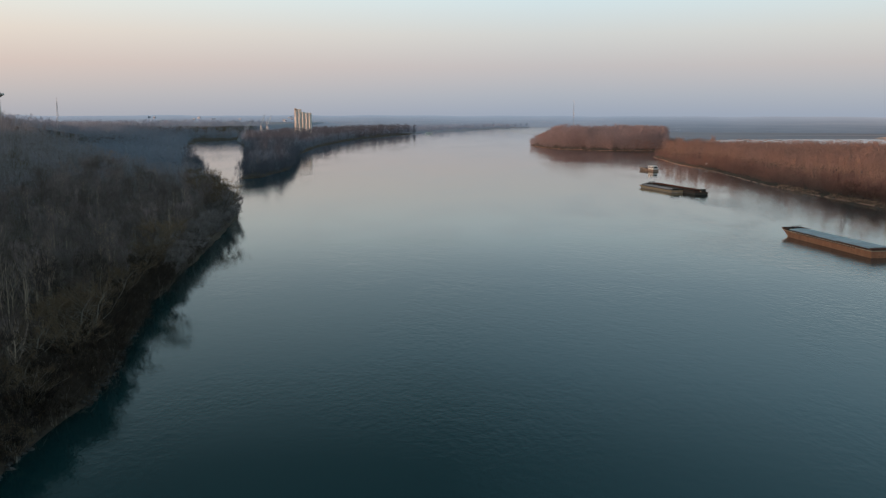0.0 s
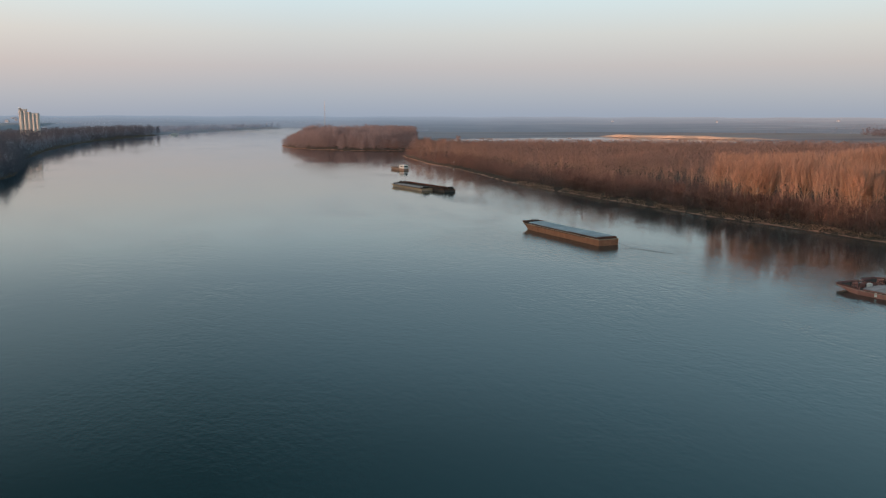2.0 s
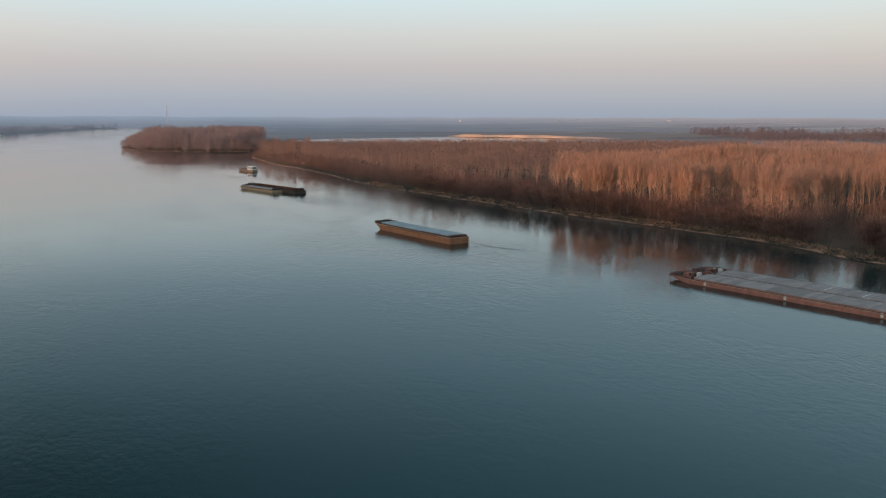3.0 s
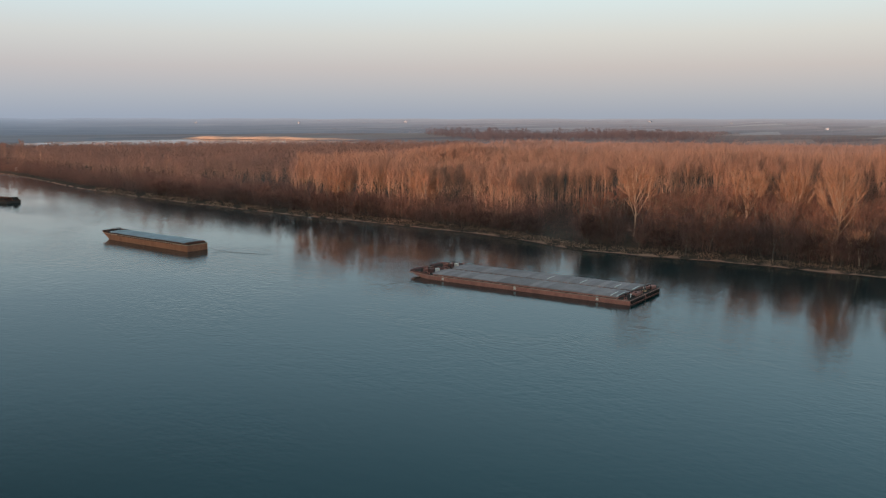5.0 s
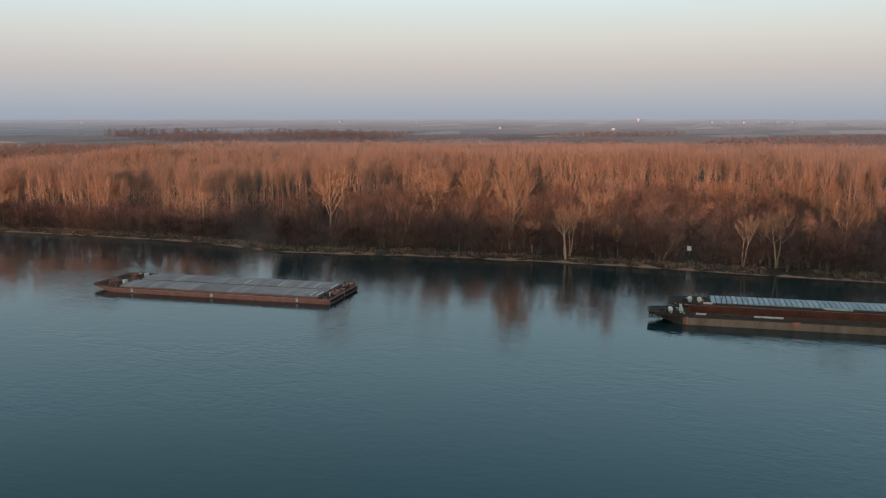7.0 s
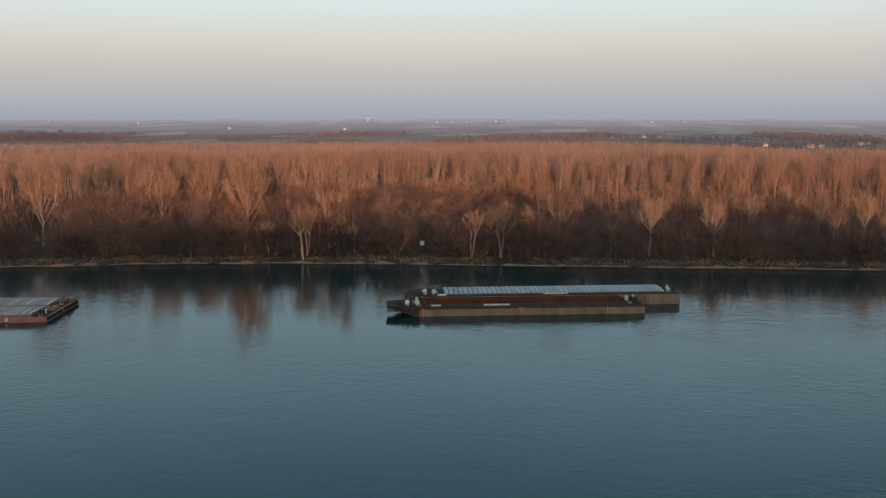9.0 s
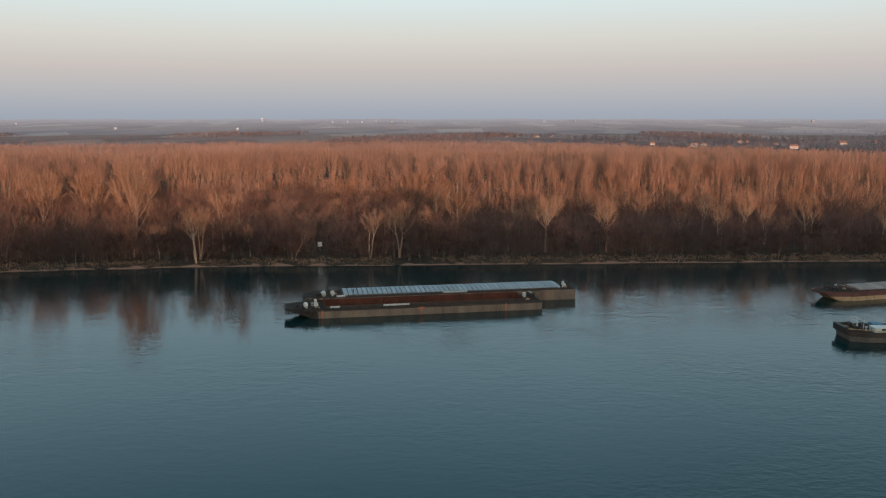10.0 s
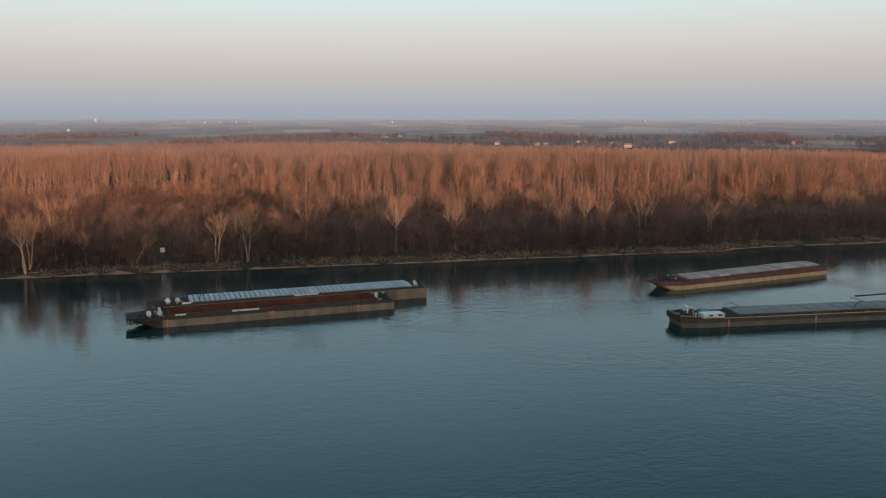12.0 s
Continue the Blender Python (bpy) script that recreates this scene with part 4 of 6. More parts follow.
def barge(label, cx, cy, yaw, L, W, fb, top, low, deck_m, group="barges moored in the river", bow=7.0, nose=0.62, rake=0.85, split=0.5,
          coam=0.9, coam_m=None, hold=(0.06, 0.86), covers=0, cover_m=None, rise=0.5, rib=0.07, steps=None, marks=(), mark_m=None, open_hold=False,
          hatch_w=0.80, strip=(), fittings=True, gear_m=None, white_ribs=(), slot=0.12, bow_m=None, strake_m=None):
    t = thing("cargo_barge", label, "barge", group, pose(cx, cy, 0, 0, 0, 90 - yaw))
    wl = outline(L, W * 0.985, bow, L / 2 - bow * rake, max(nose, 0.75))
    dk = outline(L, W, bow, L / 2, nose)
    mid = [(a[0] * (1 - split) + b[0] * split, a[1] * (1 - split) + b[1] * split) for a, b in zip(wl, dk)]
    bm = bmesh.new()
    bands = loft(bm, [[(x, y, -0.7) for x, y in wl], [(x, y, 0.02) for x, y in wl], [(x, y, fb * split) for x, y in mid], [(x, y, fb) for x, y in dk]], cap_top=False)
    for f in bands[0] + bands[1]:
        f.material_index = 1
    if bow_m:
        for f in bm.faces:
            if min(v.co.x for v in f.verts) > L / 2 - bow - 0.5 and f.calc_center_median().z > 0.3:
                f.material_index = 2
    part("hull", bm, [top, low] + ([bow_m] if bow_m else []), t)
    # rubbing strake and low bulwark round the edge
    bm = bmesh.new()
    big = [(x * 1.0 + (0.08 if x > 0 else -0.08), y * 1.018) for x, y in dk]
    loft(bm, [[(x, y, fb - 0.32) for x, y in dk], [(x, y, fb - 0.30) for x, y in big], [(x, y, fb - 0.06) for x, y in big], [(x, y, fb + 0.02) for x, y in dk]], cap_top=False)
    part("rubbing_strake", bm, strake_m or top, t)
    x0, x1 = -L / 2 + L * hold[0], -L / 2 + L * hold[1]
    hw = W * hatch_w / 2
    bm = bmesh.new()
    if open_hold:
        # side decks and ends round the open hold
        for a, b, c, d in ((-L / 2 + 0.1, x0, -W / 2 * 0.96, W / 2 * 0.96), (x0, x1, -W / 2 + 0.02, -hw), (x0, x1, hw, W / 2 - 0.02)):
            box(bm, a, b, c, d, fb - 0.15, fb)
        bow_plan = [(x, y) for x, y in dk if x > L / 2 - bow - 0.1]
        bow_plan = [(x1, -W / 2 + 0.02)] + bow_plan + [(x1, W / 2 - 0.02)]
        vs = [bm.verts.new((x, y * 0.995, fb)) for x, y in bow_plan]
        bm.faces.new(vs)
    else:
        bm.faces.new([bm.verts.new((x, y, fb)) for x, y in dk])
    part("deck", bm, deck_m, t)
    bm = bmesh.new()
    for a, b, c, d in ((x0, x1, hw - 0.12, hw), (x0, x1, -hw, -hw + 0.12), (x0, x0 + 0.12, -hw + 0.12, hw - 0.12), (x1 - 0.12, x1, -hw + 0.12, hw - 0.12)):
        box(bm, a, b, c, d, fb - (fb + 0.6 if open_hold else 0.05), fb + coam)
    box(bm, x0 - 0.1, x1 + 0.1, hw, hw + 0.14, fb + coam - 0.16, fb + coam)
    box(bm, x0 - 0.1, x1 + 0.1, -hw - 0.14, -hw, fb + coam - 0.16, fb + coam)
    k = 0
    while x0 + 1.5 + 3.0 * k < x1 - 1:
        x = x0 + 1.5 + 3.0 * k
        for s in (-1, 1):
            box(bm, x - 0.06, x + 0.06, min(s * hw, s * (hw + 0.35)), max(s * hw, s * (hw + 0.35)), fb, fb + coam - 0.17)
        k += 1
    if open_hold:
        for f in bm.faces:
            c = f.calc_center_median()
            if abs(c.y) < hw - 0.05 or c.y < 0:
                f.material_index = 1
    part("hatch_coaming", bm, [coam_m or top, M_HOLD], t)
    if open_hold:
        bm = bmesh.new()
        box(bm, x0, x1, -hw, hw, -0.55, -0.4)
        for k in range(int((x1 - x0) / 4)):
            for s in (-1, 1):
                y = s * (hw - 0.12)
                box(bm, x0 + 2 + 4 * k, x0 + 2.2 + 4 * k, min(y, y - s * 0.25), max(y, y - s * 0.25), -0.4, fb + coam - 0.1)
        part("hold_floor", bm, M_HOLD, t)
    if covers:
        step = (x1 - x0) / covers
        me = None
        for k in range(covers):
            if me is None:
                ob = part("hatch_cover", arch_cover(hw * 2 + 0.3, step, rise, 0.22, rib, slot), cover_m, t)
                me = ob.data
            else:
                ob = new("hatch_cover", me)
                ob.parent = t
            lift = 0.0
            for lo, hi, up in (steps or ()):
                if lo <= k < hi:
                    lift = up
            ob.matrix_basis = pose(x0 + k * step, 0, fb + coam + 0.02 + lift + 0.012 * ((k * 7) % 3))
        for k in white_ribs:
            bm = bmesh.new()
            box(bm, x0 + k * step + 0.1, x0 + k * step + 0.45, -hw * 0.1, hw * 0.95, fb + coam + rise * 0.25, fb + coam + rise + 0.16)
            part("cover_bar", bm, M_WHITE, t, "white painted locking bar")
    for x, w in strip:
        bm = bmesh.new()
        box(bm, x, x + w, hw + 0.15, hw + 0.19, fb + coam - 0.50, fb + coam - 0.02)
        part("name_board", bm, M_WHITE, t, "plain white board on the coaming")
    for x, w, z0, z1 in marks:
        bm = bmesh.new()
        box(bm, x - w / 2, x + w / 2, W / 2 - 0.02, W / 2 + 0.10, z0, z1)
        part("draught_mark", bm, mark_m or M_MARK, t, "painted draught mark on the hull side")
    if fittings:
        for x in (-L / 2 + 1.6, L / 2 - bow + 0.6):
            for s in (-1, 1):
                bollard(t, x, s * (W / 2 - 0.9), fb, gear_m or M_IRON)
        winch(t, L / 2 - bow * 0.55, 1.6, fb, gear_m or M_IRON)
        winch(t, L / 2 - bow * 0.55, -1.6, fb, gear_m or M_IRON)
    return t


def bulwark(t, L, W, bow, nose, fb, h, m, back=0.0):
    """A raised plate wall round the bow."""
    dk = [p for p in outline(L, W, bow, L / 2, nose) if p[0] > L / 2 - bow - 0.1]
    bm = bmesh.new()
    a = [bm.verts.new((x, y, fb)) for x, y in dk]
    b = [bm.verts.new((x + 0.35, y * 1.02, fb + h)) for x, y in dk]
    c = [bm.verts.new((x + 0.20, y * 0.995, fb + h)) for x, y in dk]
    d = [bm.verts.new((x - 0.15, y * 0.975, fb)) for x, y in dk]
    for p, q in ((a, b), (b, c), (c, d)):
        for k in range(len(dk) - 1):
            bm.faces.new((p[k], p[k + 1], q[k + 1], q[k]))
    part("bulwark", bm, m, t)


def locker(t, name, x0, x1, y0, y1, z0, z1, m, label="", windows=()):
    bm = bmesh.new()
    box(bm, x0, x1, y0, y1, z0, z1, 0.06)
    ob = part(name, bm, m, t, label)
    for a, b in windows:
        w = bmesh.new()
        box(w, a, b, y1 - 0.02, y1 + 0.04, z0 + (z1 - z0) * 0.45, z0 + (z1 - z0) * 0.82)
        part("window", w, M_GLASS, ob, "dark cabin window")
    return ob


def drum_tank(t, x, y, z, r, length, label):
    """A drum lying across two cradles."""
    bm = bmesh.new()
    rod(bm, (x, y - length / 2, z + r + 0.25), (x, y + length / 2, z + r + 0.25), r, r, 14)
    for s in (-1, 1):
        rod(bm, (x, y + s * length / 2, z + r + 0.25), (x, y + s * (length / 2 + 0.18), z + r + 0.25), r * 0.94, r * 0.55, 14)
        box(bm, x - r * 0.8, x + r * 0.8, y + s * length * 0.28 - 0.08, y + s * length * 0.28 + 0.08, z, z + 0.5)
    part("water_tank", bm, M_WHITE, t, label)


def windlass(t, x, y, z):
    """A white-painted anchor windlass: two cheeks, a drum and its warping heads."""
    bm = bmesh.new()
    for s in (-0.5, 0.5):
        rod(bm, (x, y + s - 0.07, z + 0.8), (x, y + s + 0.07, z + 0.8), 0.62, 0.62, 14)
        box(bm, x - 0.3, x + 0.3, y + s - 0.1, y + s + 0.1, z, z + 0.7)
    rod(bm, (x, y - 0.95, z + 0.8), (x, y + 0.95, z + 0.8), 0.22, 0.22, 10)
    part("windlass", bm, M_WHITE, t, "white painted windlass on the foredeck")


def bow_tyres(t, L, W, fb):
    """Old tyres hung as fenders along the bow."""
    edge = [q for q in outline(L, W, 8.5, L / 2, 0.66) if q[0] > L / 2 - 8.6 and q[1] > 0]
    for (xa, ya), (xb, yb) in zip(edge, edge[1:]):
        for u in (0.25, 0.75):
            x, y = xa + (xb - xa) * u, ya + (yb - ya) * u + 0.16
            bm = bmesh.new()
            ring = [[bm.verts.new((x + math.cos(s * 0.628) * (0.42 + 0.17 * math.cos(k * 1.0472)), y + 0.17 * math.sin(k * 1.0472), fb - 0.55 + math.sin(s * 0.628) * (0.42 + 0.17 * math.cos(k * 1.0472))))
                     for k in range(6)] for s in range(10)]
            for s in range(10):
                for k in range(6):
                    bm.faces.new((ring[s][k], ring[s][(k + 1) % 6], ring[(s + 1) % 10][(k + 1) % 6], ring[(s + 1) % 10][k]))
            bmesh.ops.recalc_face_normals(bm, faces=bm.faces)
            part("tyre_fender", bm, M_IRON, t, "black tyre hung as a fender")


def foredeck_gear(t, x0, x1, W, z, seed, side=1):
    """Small gear on an end deck: vents, rope coils, a gallows frame and a hand rail."""
    r_ = random.Random(seed)
    for k in range(3):
        x, y = r_.uniform(x0, x1), r_.uniform(-0.32, 0.32) * W
        bm = bmesh.new()
        rod(bm, (x, y, z), (x, y, z + 0.9), 0.16, 0.16, 8)
        rod(bm, (x, y, z + 0.9), (x, y, z + 1.1), 0.36, 0.30, 10)
        part("mushroom_vent", bm, M_WHITE if k == 0 else M_DECK, t)
    for k in range(3):
        x, y, a = r_.uniform(x0, x1), r_.uniform(-0.36, 0.36) * W, r_.uniform(0.4, 0.65)
        bm = bmesh.new()
        for layer in range(2):
            loop_tube(bm, [(x + a * math.cos(s * 0.628), y + a * math.sin(s * 0.628), z + 0.1 + 0.15 * layer) for s in range(11)], 0.09, 5)
        part("rope_coil", bm, M_TAN if k == 0 else M_IRON, t)
    x = x0 + (x1 - x0) * 0.25
    bm = bmesh.new()
    for y in (-0.22 * W, 0.22 * W):
        rod(bm, (x, y, z), (x, y, z + 1.7), 0.10, 0.10, 6)
    rod(bm, (x, -0.24 * W, z + 1.7), (x, 0.24 * W, z + 1.7), 0.10, 0.10, 6)
    part("gallows_frame", bm, M_IRON, t)
    bm = bmesh.new()
    n = 5
    y = side * 0.44 * W
    for k in range(n):
        x = x0 + (x1 - x0) * k / (n - 1)
        rod(bm, (x, y, z), (x, y, z + 1.0), 0.05, 0.05, 5)
    for h in (0.5, 1.0):
        rod(bm, (x0, y, z + h), (x1, y, z + h), 0.045, 0.045, 5)
    part("hand_rail", bm, M_IRON, t)


def loop_tube(bm, pts, r, sides=6):
    for a, b in zip(pts, pts[1:]):
        rod(bm, a, b, r, r, sides)


# orange single barge, riding high
b = barge("empty orange-hulled river barge with grey hatch covers", 156.4, 339.1, -8.2, 63.0, 9.8, 2.7, M_RUST_O, M_RUST_O, M_DECK,
          bow=6.5, nose=0.80, coam=0.55, coam_m=M_RUST_D, hold=(0.035, 0.89), covers=16, cover_m=M_COVER_B, rise=0.25, hatch_w=0.88, steps=((0, 6, 0.16),), strake_m=M_EDGE_O)
bulwark(b, 63.0, 9.8, 6.5, 0.80, 2.7, 0.7, M_RUST_D)
foredeck_gear(b, 25.4, 29.6, 9.0, 2.7, 15)
me = None
for k in range(26):
    if me is None:
        bm = bmesh.new()
        box(bm, 0, 0.8, 4.88, 5.03, 2.15, 2.6, 0.03)
        ob = part("fender_block", bm, M_RUST_D, b)
        me = ob.data
    else:
        ob = new("fender_block", me)
        ob.parent = b
    ob.matrix_basis = pose(-22 + 1.55 * k, 0, 0)
locker(b, "stern_locker", -31.0, -29.6, -4.2, 4.2, 2.7, 3.5, M_RUST_D)

# two laden red barges lashed side by side
for off, first in ((5.72, True), (17.2, False)):
    x, y = 192.6 + off * 0.979, 171.0 + off * 0.2025
    b = barge("laden red-brown river barge with low grey hatch covers", x, y, -11.7, 78.5, 11.35, 1.45, M_RED, M_RED, M_DECK,
              bow=9.0, nose=0.62, rake=0.5, coam=0.5, coam_m=M_RED, hold=(0.05, 0.87), covers=34, cover_m=M_COVER, rise=0.26, rib=0.09, hatch_w=0.86, strake_m=M_EDGE_R,
              marks=((24.5, 0.75, 0.35, 1.5), (-2.2, 0.75, 0.35, 1.5), (-29.4, 0.75, 0.35, 1.5)) if first else (), mark_m=M_WHITE,
              white_ribs=(0, 1) if first else (0, 3, 9, 15), gear_m=M_RED)
    bulwark(b, 78.5, 11.35, 9.0, 0.62, 1.45, 0.55, M_MAROON)
    foredeck_gear(b, 31.0, 36.5, 10.0, 1.45, 9 + first)
    foredeck_gear(b, -38.4, -35.8, 11.0, 1.45, 12 + first)
    locker(b, "bow_locker", 31.5, 32.9, 0.8, 2.2, 1.45, 2.7, M_MAROON)
    locker(b, "water_tank", 30.2, 31.3, -0.8, 0.5, 1.45, 2.8, M_WHITE, "off-white tank on the foredeck")
    locker(b, "stern_locker", -38.6, -36.8, -4.6, -1.0, 1.45, 2.3, M_RED)
    for k in range(9):
        y0 = -5.0 + 1.15 * k
        bm = bmesh.new()
        rod(bm, (-39.35, y0, 0.5), (-39.35, y0 + 0.7, 1.2), 0.32, 0.32, 8)
        part("stern_fender", bm, M_IRON, b, "black fender at the stern")

# open barge and covered barge, moored side by side
b = barge("rust-streaked grey barge with an empty open rusty hold", 232.3, 13.7, -12.3, 69.5, 11.0, 2.2, M_GREYHULL, M_GREYHULL, M_DECK,
          bow=8.5, nose=0.66, rake=0.72, bow_m=M_DARKHULL, coam=0.85, coam_m=M_DARKHULL, strake_m=M_DARKHULL, hold=(0.065, 0.855), open_hold=True, hatch_w=0.80,
          marks=((25.2, 0.5, 0.1, 2.1), (-1.0, 0.45, 0.1, 1.6), (-1.0, 1.9, 1.6, 2.1), (-24.4, 0.45, 0.2, 2.1)), strip=((20.5, 2.6), (2.0, 7.0)))
bulwark(b, 69.5, 11.0, 8.5, 0.66, 2.2, 0.32, M_DARKHULL)
bow_tyres(b, 69.5, 11.0, 2.2)
foredeck_gear(b, 26.2, 32.5, 11.0, 2.2, 3)
foredeck_gear(b, -34.0, -31.2, 11.0, 2.2, 4)
drum_tank(b, 29.4, 1.9, 2.2, 0.62, 1.5, "white drum tank on the foredeck")
windlass(b, 26.7, 1.6, 2.2)
locker(b, "white_vent", 26.4, 27.1, -0.6, 0.2, 2.2, 4.0, M_WHITE)
locker(b, "stern_winch_house", -33.6, -32.2, 0.4, 2.4, 2.2, 3.6, M_DECK)
locker(b, "white_hatch", -31.8, -31.0, -1.6, -0.6, 2.2, 3.5, M_WHITE)
locker(b, "white_vent", -34.0, -33.4, -2.8, -1.9, 2.2, 3.5, M_WHITE)

b = barge("grey-brown barge with pale ribbed hatch covers and white deck gear", 245.0, 7.1, -12.3, 78.0, 11.0, 2.9, M_GREYHULL, M_GREYHULL, M_DECK,
          bow=8.5, nose=0.66, rake=0.72, bow_m=M_DARKHULL, coam=0.75, coam_m=M_DARKHULL, hold=(0.055, 0.86), covers=46, cover_m=M_COVER_B, rise=0.32, slot=0.26, hatch_w=0.82,
          marks=((-30.5, 0.4, 0.2, 2.8),), strip=((27.5, 2.4), (-7.0, 7.0)))
bulwark(b, 78.0, 11.0, 8.5, 0.66, 2.9, 0.32, M_DARKHULL)
bow_tyres(b, 78.0, 11.0, 2.9)
foredeck_gear(b, 30.0, 36.6, 11.0, 2.9, 5)
foredeck_gear(b, -38.2, -35.6, 11.0, 2.9, 6)
drum_tank(b, 33.3, 1.7, 2.9, 0.6, 1.4, "white drum tank on the foredeck")
windlass(b, 30.8, 1.6, 2.9)
locker(b, "white_hatch", -37.2, -36.4, 1.2, 2.1, 2.9, 3.9, M_WHITE)
locker(b, "white_vent", -37.8, -37.0, -1.9, -1.1, 2.9, 4.0, M_WHITE)
bm = bmesh.new()
for s in (-0.7, 0.7):
    rod(bm, (24.5 + s, 2.6, 3.6), (24.5, 2.6, 6.6), 0.09, 0.09, 6)
rod(bm, (24.0, 2.6, 5.2), (25.0, 2.6, 5.2), 0.07, 0.07, 6)
part("mast", bm, M_IRON, b, "small dark A-shaped mast")

# tan and maroon barge
b = barge("maroon barge with a tan lower hull and stepped grey hatch covers", 259.8, -135.6, -17.0, 70.5, 9.6, 2.5, M_MAROON, M_TAN, M_DECK,
          bow=9.0, nose=0.42, rake=0.55, split=0.50, coam=0.55, coam_m=M_MAROON, hold=(0.045, 0.84), covers=18, cover_m=M_COVER_R, rise=0.4, hatch_w=0.84,
          steps=((0, 6, 0.28), (6, 13, 0.14)), fittings=True)
bulwark(b, 70.5, 9.6, 9.0, 0.42, 2.5, 0.3, M_MAROON)
foredeck_gear(b, 25.5, 30.5, 9.0, 2.5, 7)
bm = bmesh.new()
for k in range(14):
    box(bm, 8 + 0.9 * (k % 7) * 0.6, 8.4 + 0.9 * (k % 7) * 0.6, 4.15 + 0.1 * (k // 7), 4.4 + 0.1 * (k // 7), 3.0, 3.15 + 0.2 * ((k * 5) % 3))
part("coiled_gear", bm, M_WHITE, b, "pale ropes and gear on the side deck")

# dark motor barge with a low white cabin
b = barge("dark motor barge with a low white cabin and grey hatch covers", 207.3, -129.5, -1.7, 78.0, 10.2, 2.2, M_DARKHULL, M_BOOT, M_DECK,
          bow=4.5, nose=0.70, rake=0.12, split=0.55, coam=0.75, coam_m=M_DARKHULL, hold=(0.06, 0.80), covers=14, cover_m=M_COVER_D, rise=0.16, hatch_w=0.80,
          marks=((26.5, 0.45, 0.1, 1.9), (2.3, 0.45, 0.1, 1.9)))
bulwark(b, 78.0, 10.2, 4.5, 0.70, 2.2, 0.5, M_DARKHULL)
foredeck_gear(b, 33.6, 36.8, 8.5, 2.2, 8)
locker(b, "cabin", 27.2, 33.0, 1.2, 4.2, 2.2, 3.35, M_WHITE, "low white cabin with dark windows", windows=((28.0, 29.0), (30.4, 31.4)))
locker(b, "tarpaulin", 29.0, 31.5, -2.4, 0.2, 2.2, 3.3, M_TARP, "blue tarpaulin over deck gear")
bm = bmesh.new()
box(bm, 38.6, 39.7, -3.0, 3.0, 1.6, 3.2, 0.12)
part("bow_fender", bm, M_IRON, b, "black block fender at the bow")
bm = bmesh.new()
loop_tube(bm, [(39.1 - 0.02, 3.4, 2.97), (36.0, 4.6, 2.97), (27.0, 5.0, 2.3), (-36, 5.0, 2.3)], 0.09)
part("rail", bm, M_TAN, b, "worn tan edge rail")
bm = bmesh.new()
rod(bm, (35.6, 0.6, 2.2), (35.6, 0.6, 4.7), 0.16, 0.12, 8)
rod(bm, (35.6, -0.9, 4.6), (35.6, 2.1, 4.7), 0.2, 0.2, 6)
rod(bm, (34.2, 1.2, 2.2), (34.2, 1.2, 4.4), 0.14, 0.14, 6)
part("mast", bm, M_WHITE, b, "white mast with a crossbar")
for x in (23.0, -12.0):
    bm = bmesh.new()
    loop_tube(bm, [(x + 2.6 * math.cos(a), 3.6, 3.0 + 1.9 * math.sin(a)) for a in [math.pi * k / 12 for k in range(7)]], 0.10)
    loop_tube(bm, [(x, 3.6 - 1.3 * k, 4.9 - 0.02 * k) for k in range(5)], 0.08)
    part("awning_hoop", bm, M_IRON, b)
bm = bmesh.new()
loop_tube(bm, [(-13.0, -1.2, 5.2), (-26.0, -1.2, 5.6), (-33.0, -1.2, 5.9)], 0.22, 8)
rod(bm, (-33.0, -1.2, 2.2), (-33.0, -1.2, 6.2), 0.25, 0.22, 8)
part("boom", bm, M_IRON, b, "long dark folded loading boom")

# far pair: a long open barge with a flat one alongside
b = barge("far black-hulled barge with a long open dark hold", 161.0, 594.0, -13.0, 74.0, 9.4, 1.9, M_DARKHULL, M_DARKHULL, M_DECK, strake_m=M_RUST_D, bow=5, nose=0.9, coam=0.9,
          coam_m=M_DARKHULL, hold=(0.05, 0.93), open_hold=True, hatch_w=0.84, fittings=True)
foredeck_gear(b, 32.5, 36.0, 8.5, 1.9, 21)
foredeck_gear(b, -36.5, -33.8, 9.0, 1.9, 22)
locker(b, "deck_crate", -36.4, -34.2, -3.4, -0.6, 1.9, 3.6, M_IRON)
for k in range(5):
    bm = bmesh.new()
    box(bm, -28.0 + 13.5 * k, -27.6 + 13.5 * k, -4.0, 4.0, 2.3, 2.75)
    part("hold_beam", bm, M_RUST_D, b)
b = barge("far flat brown barge with rusty hatch covers, pale sides", 151.6, 596.0, -13.0, 50.0, 8.8, 1.7, M_TAN, M_EDGE_O, M_RUST_D, strake_m=M_TAN, bow=5, nose=0.85, coam=0.4,
          coam_m=M_RUST_D, hold=(0.08, 0.88), covers=9, cover_m=M_COVER_R, rise=0.15, hatch_w=0.78)
foredeck_gear(b, -24.4, -21.6, 8.5, 1.7, 23)
locker(b, "deck_crate", -24.0, -21.5, -2.0, 2.0, 1.7, 2.9, M_IRON)


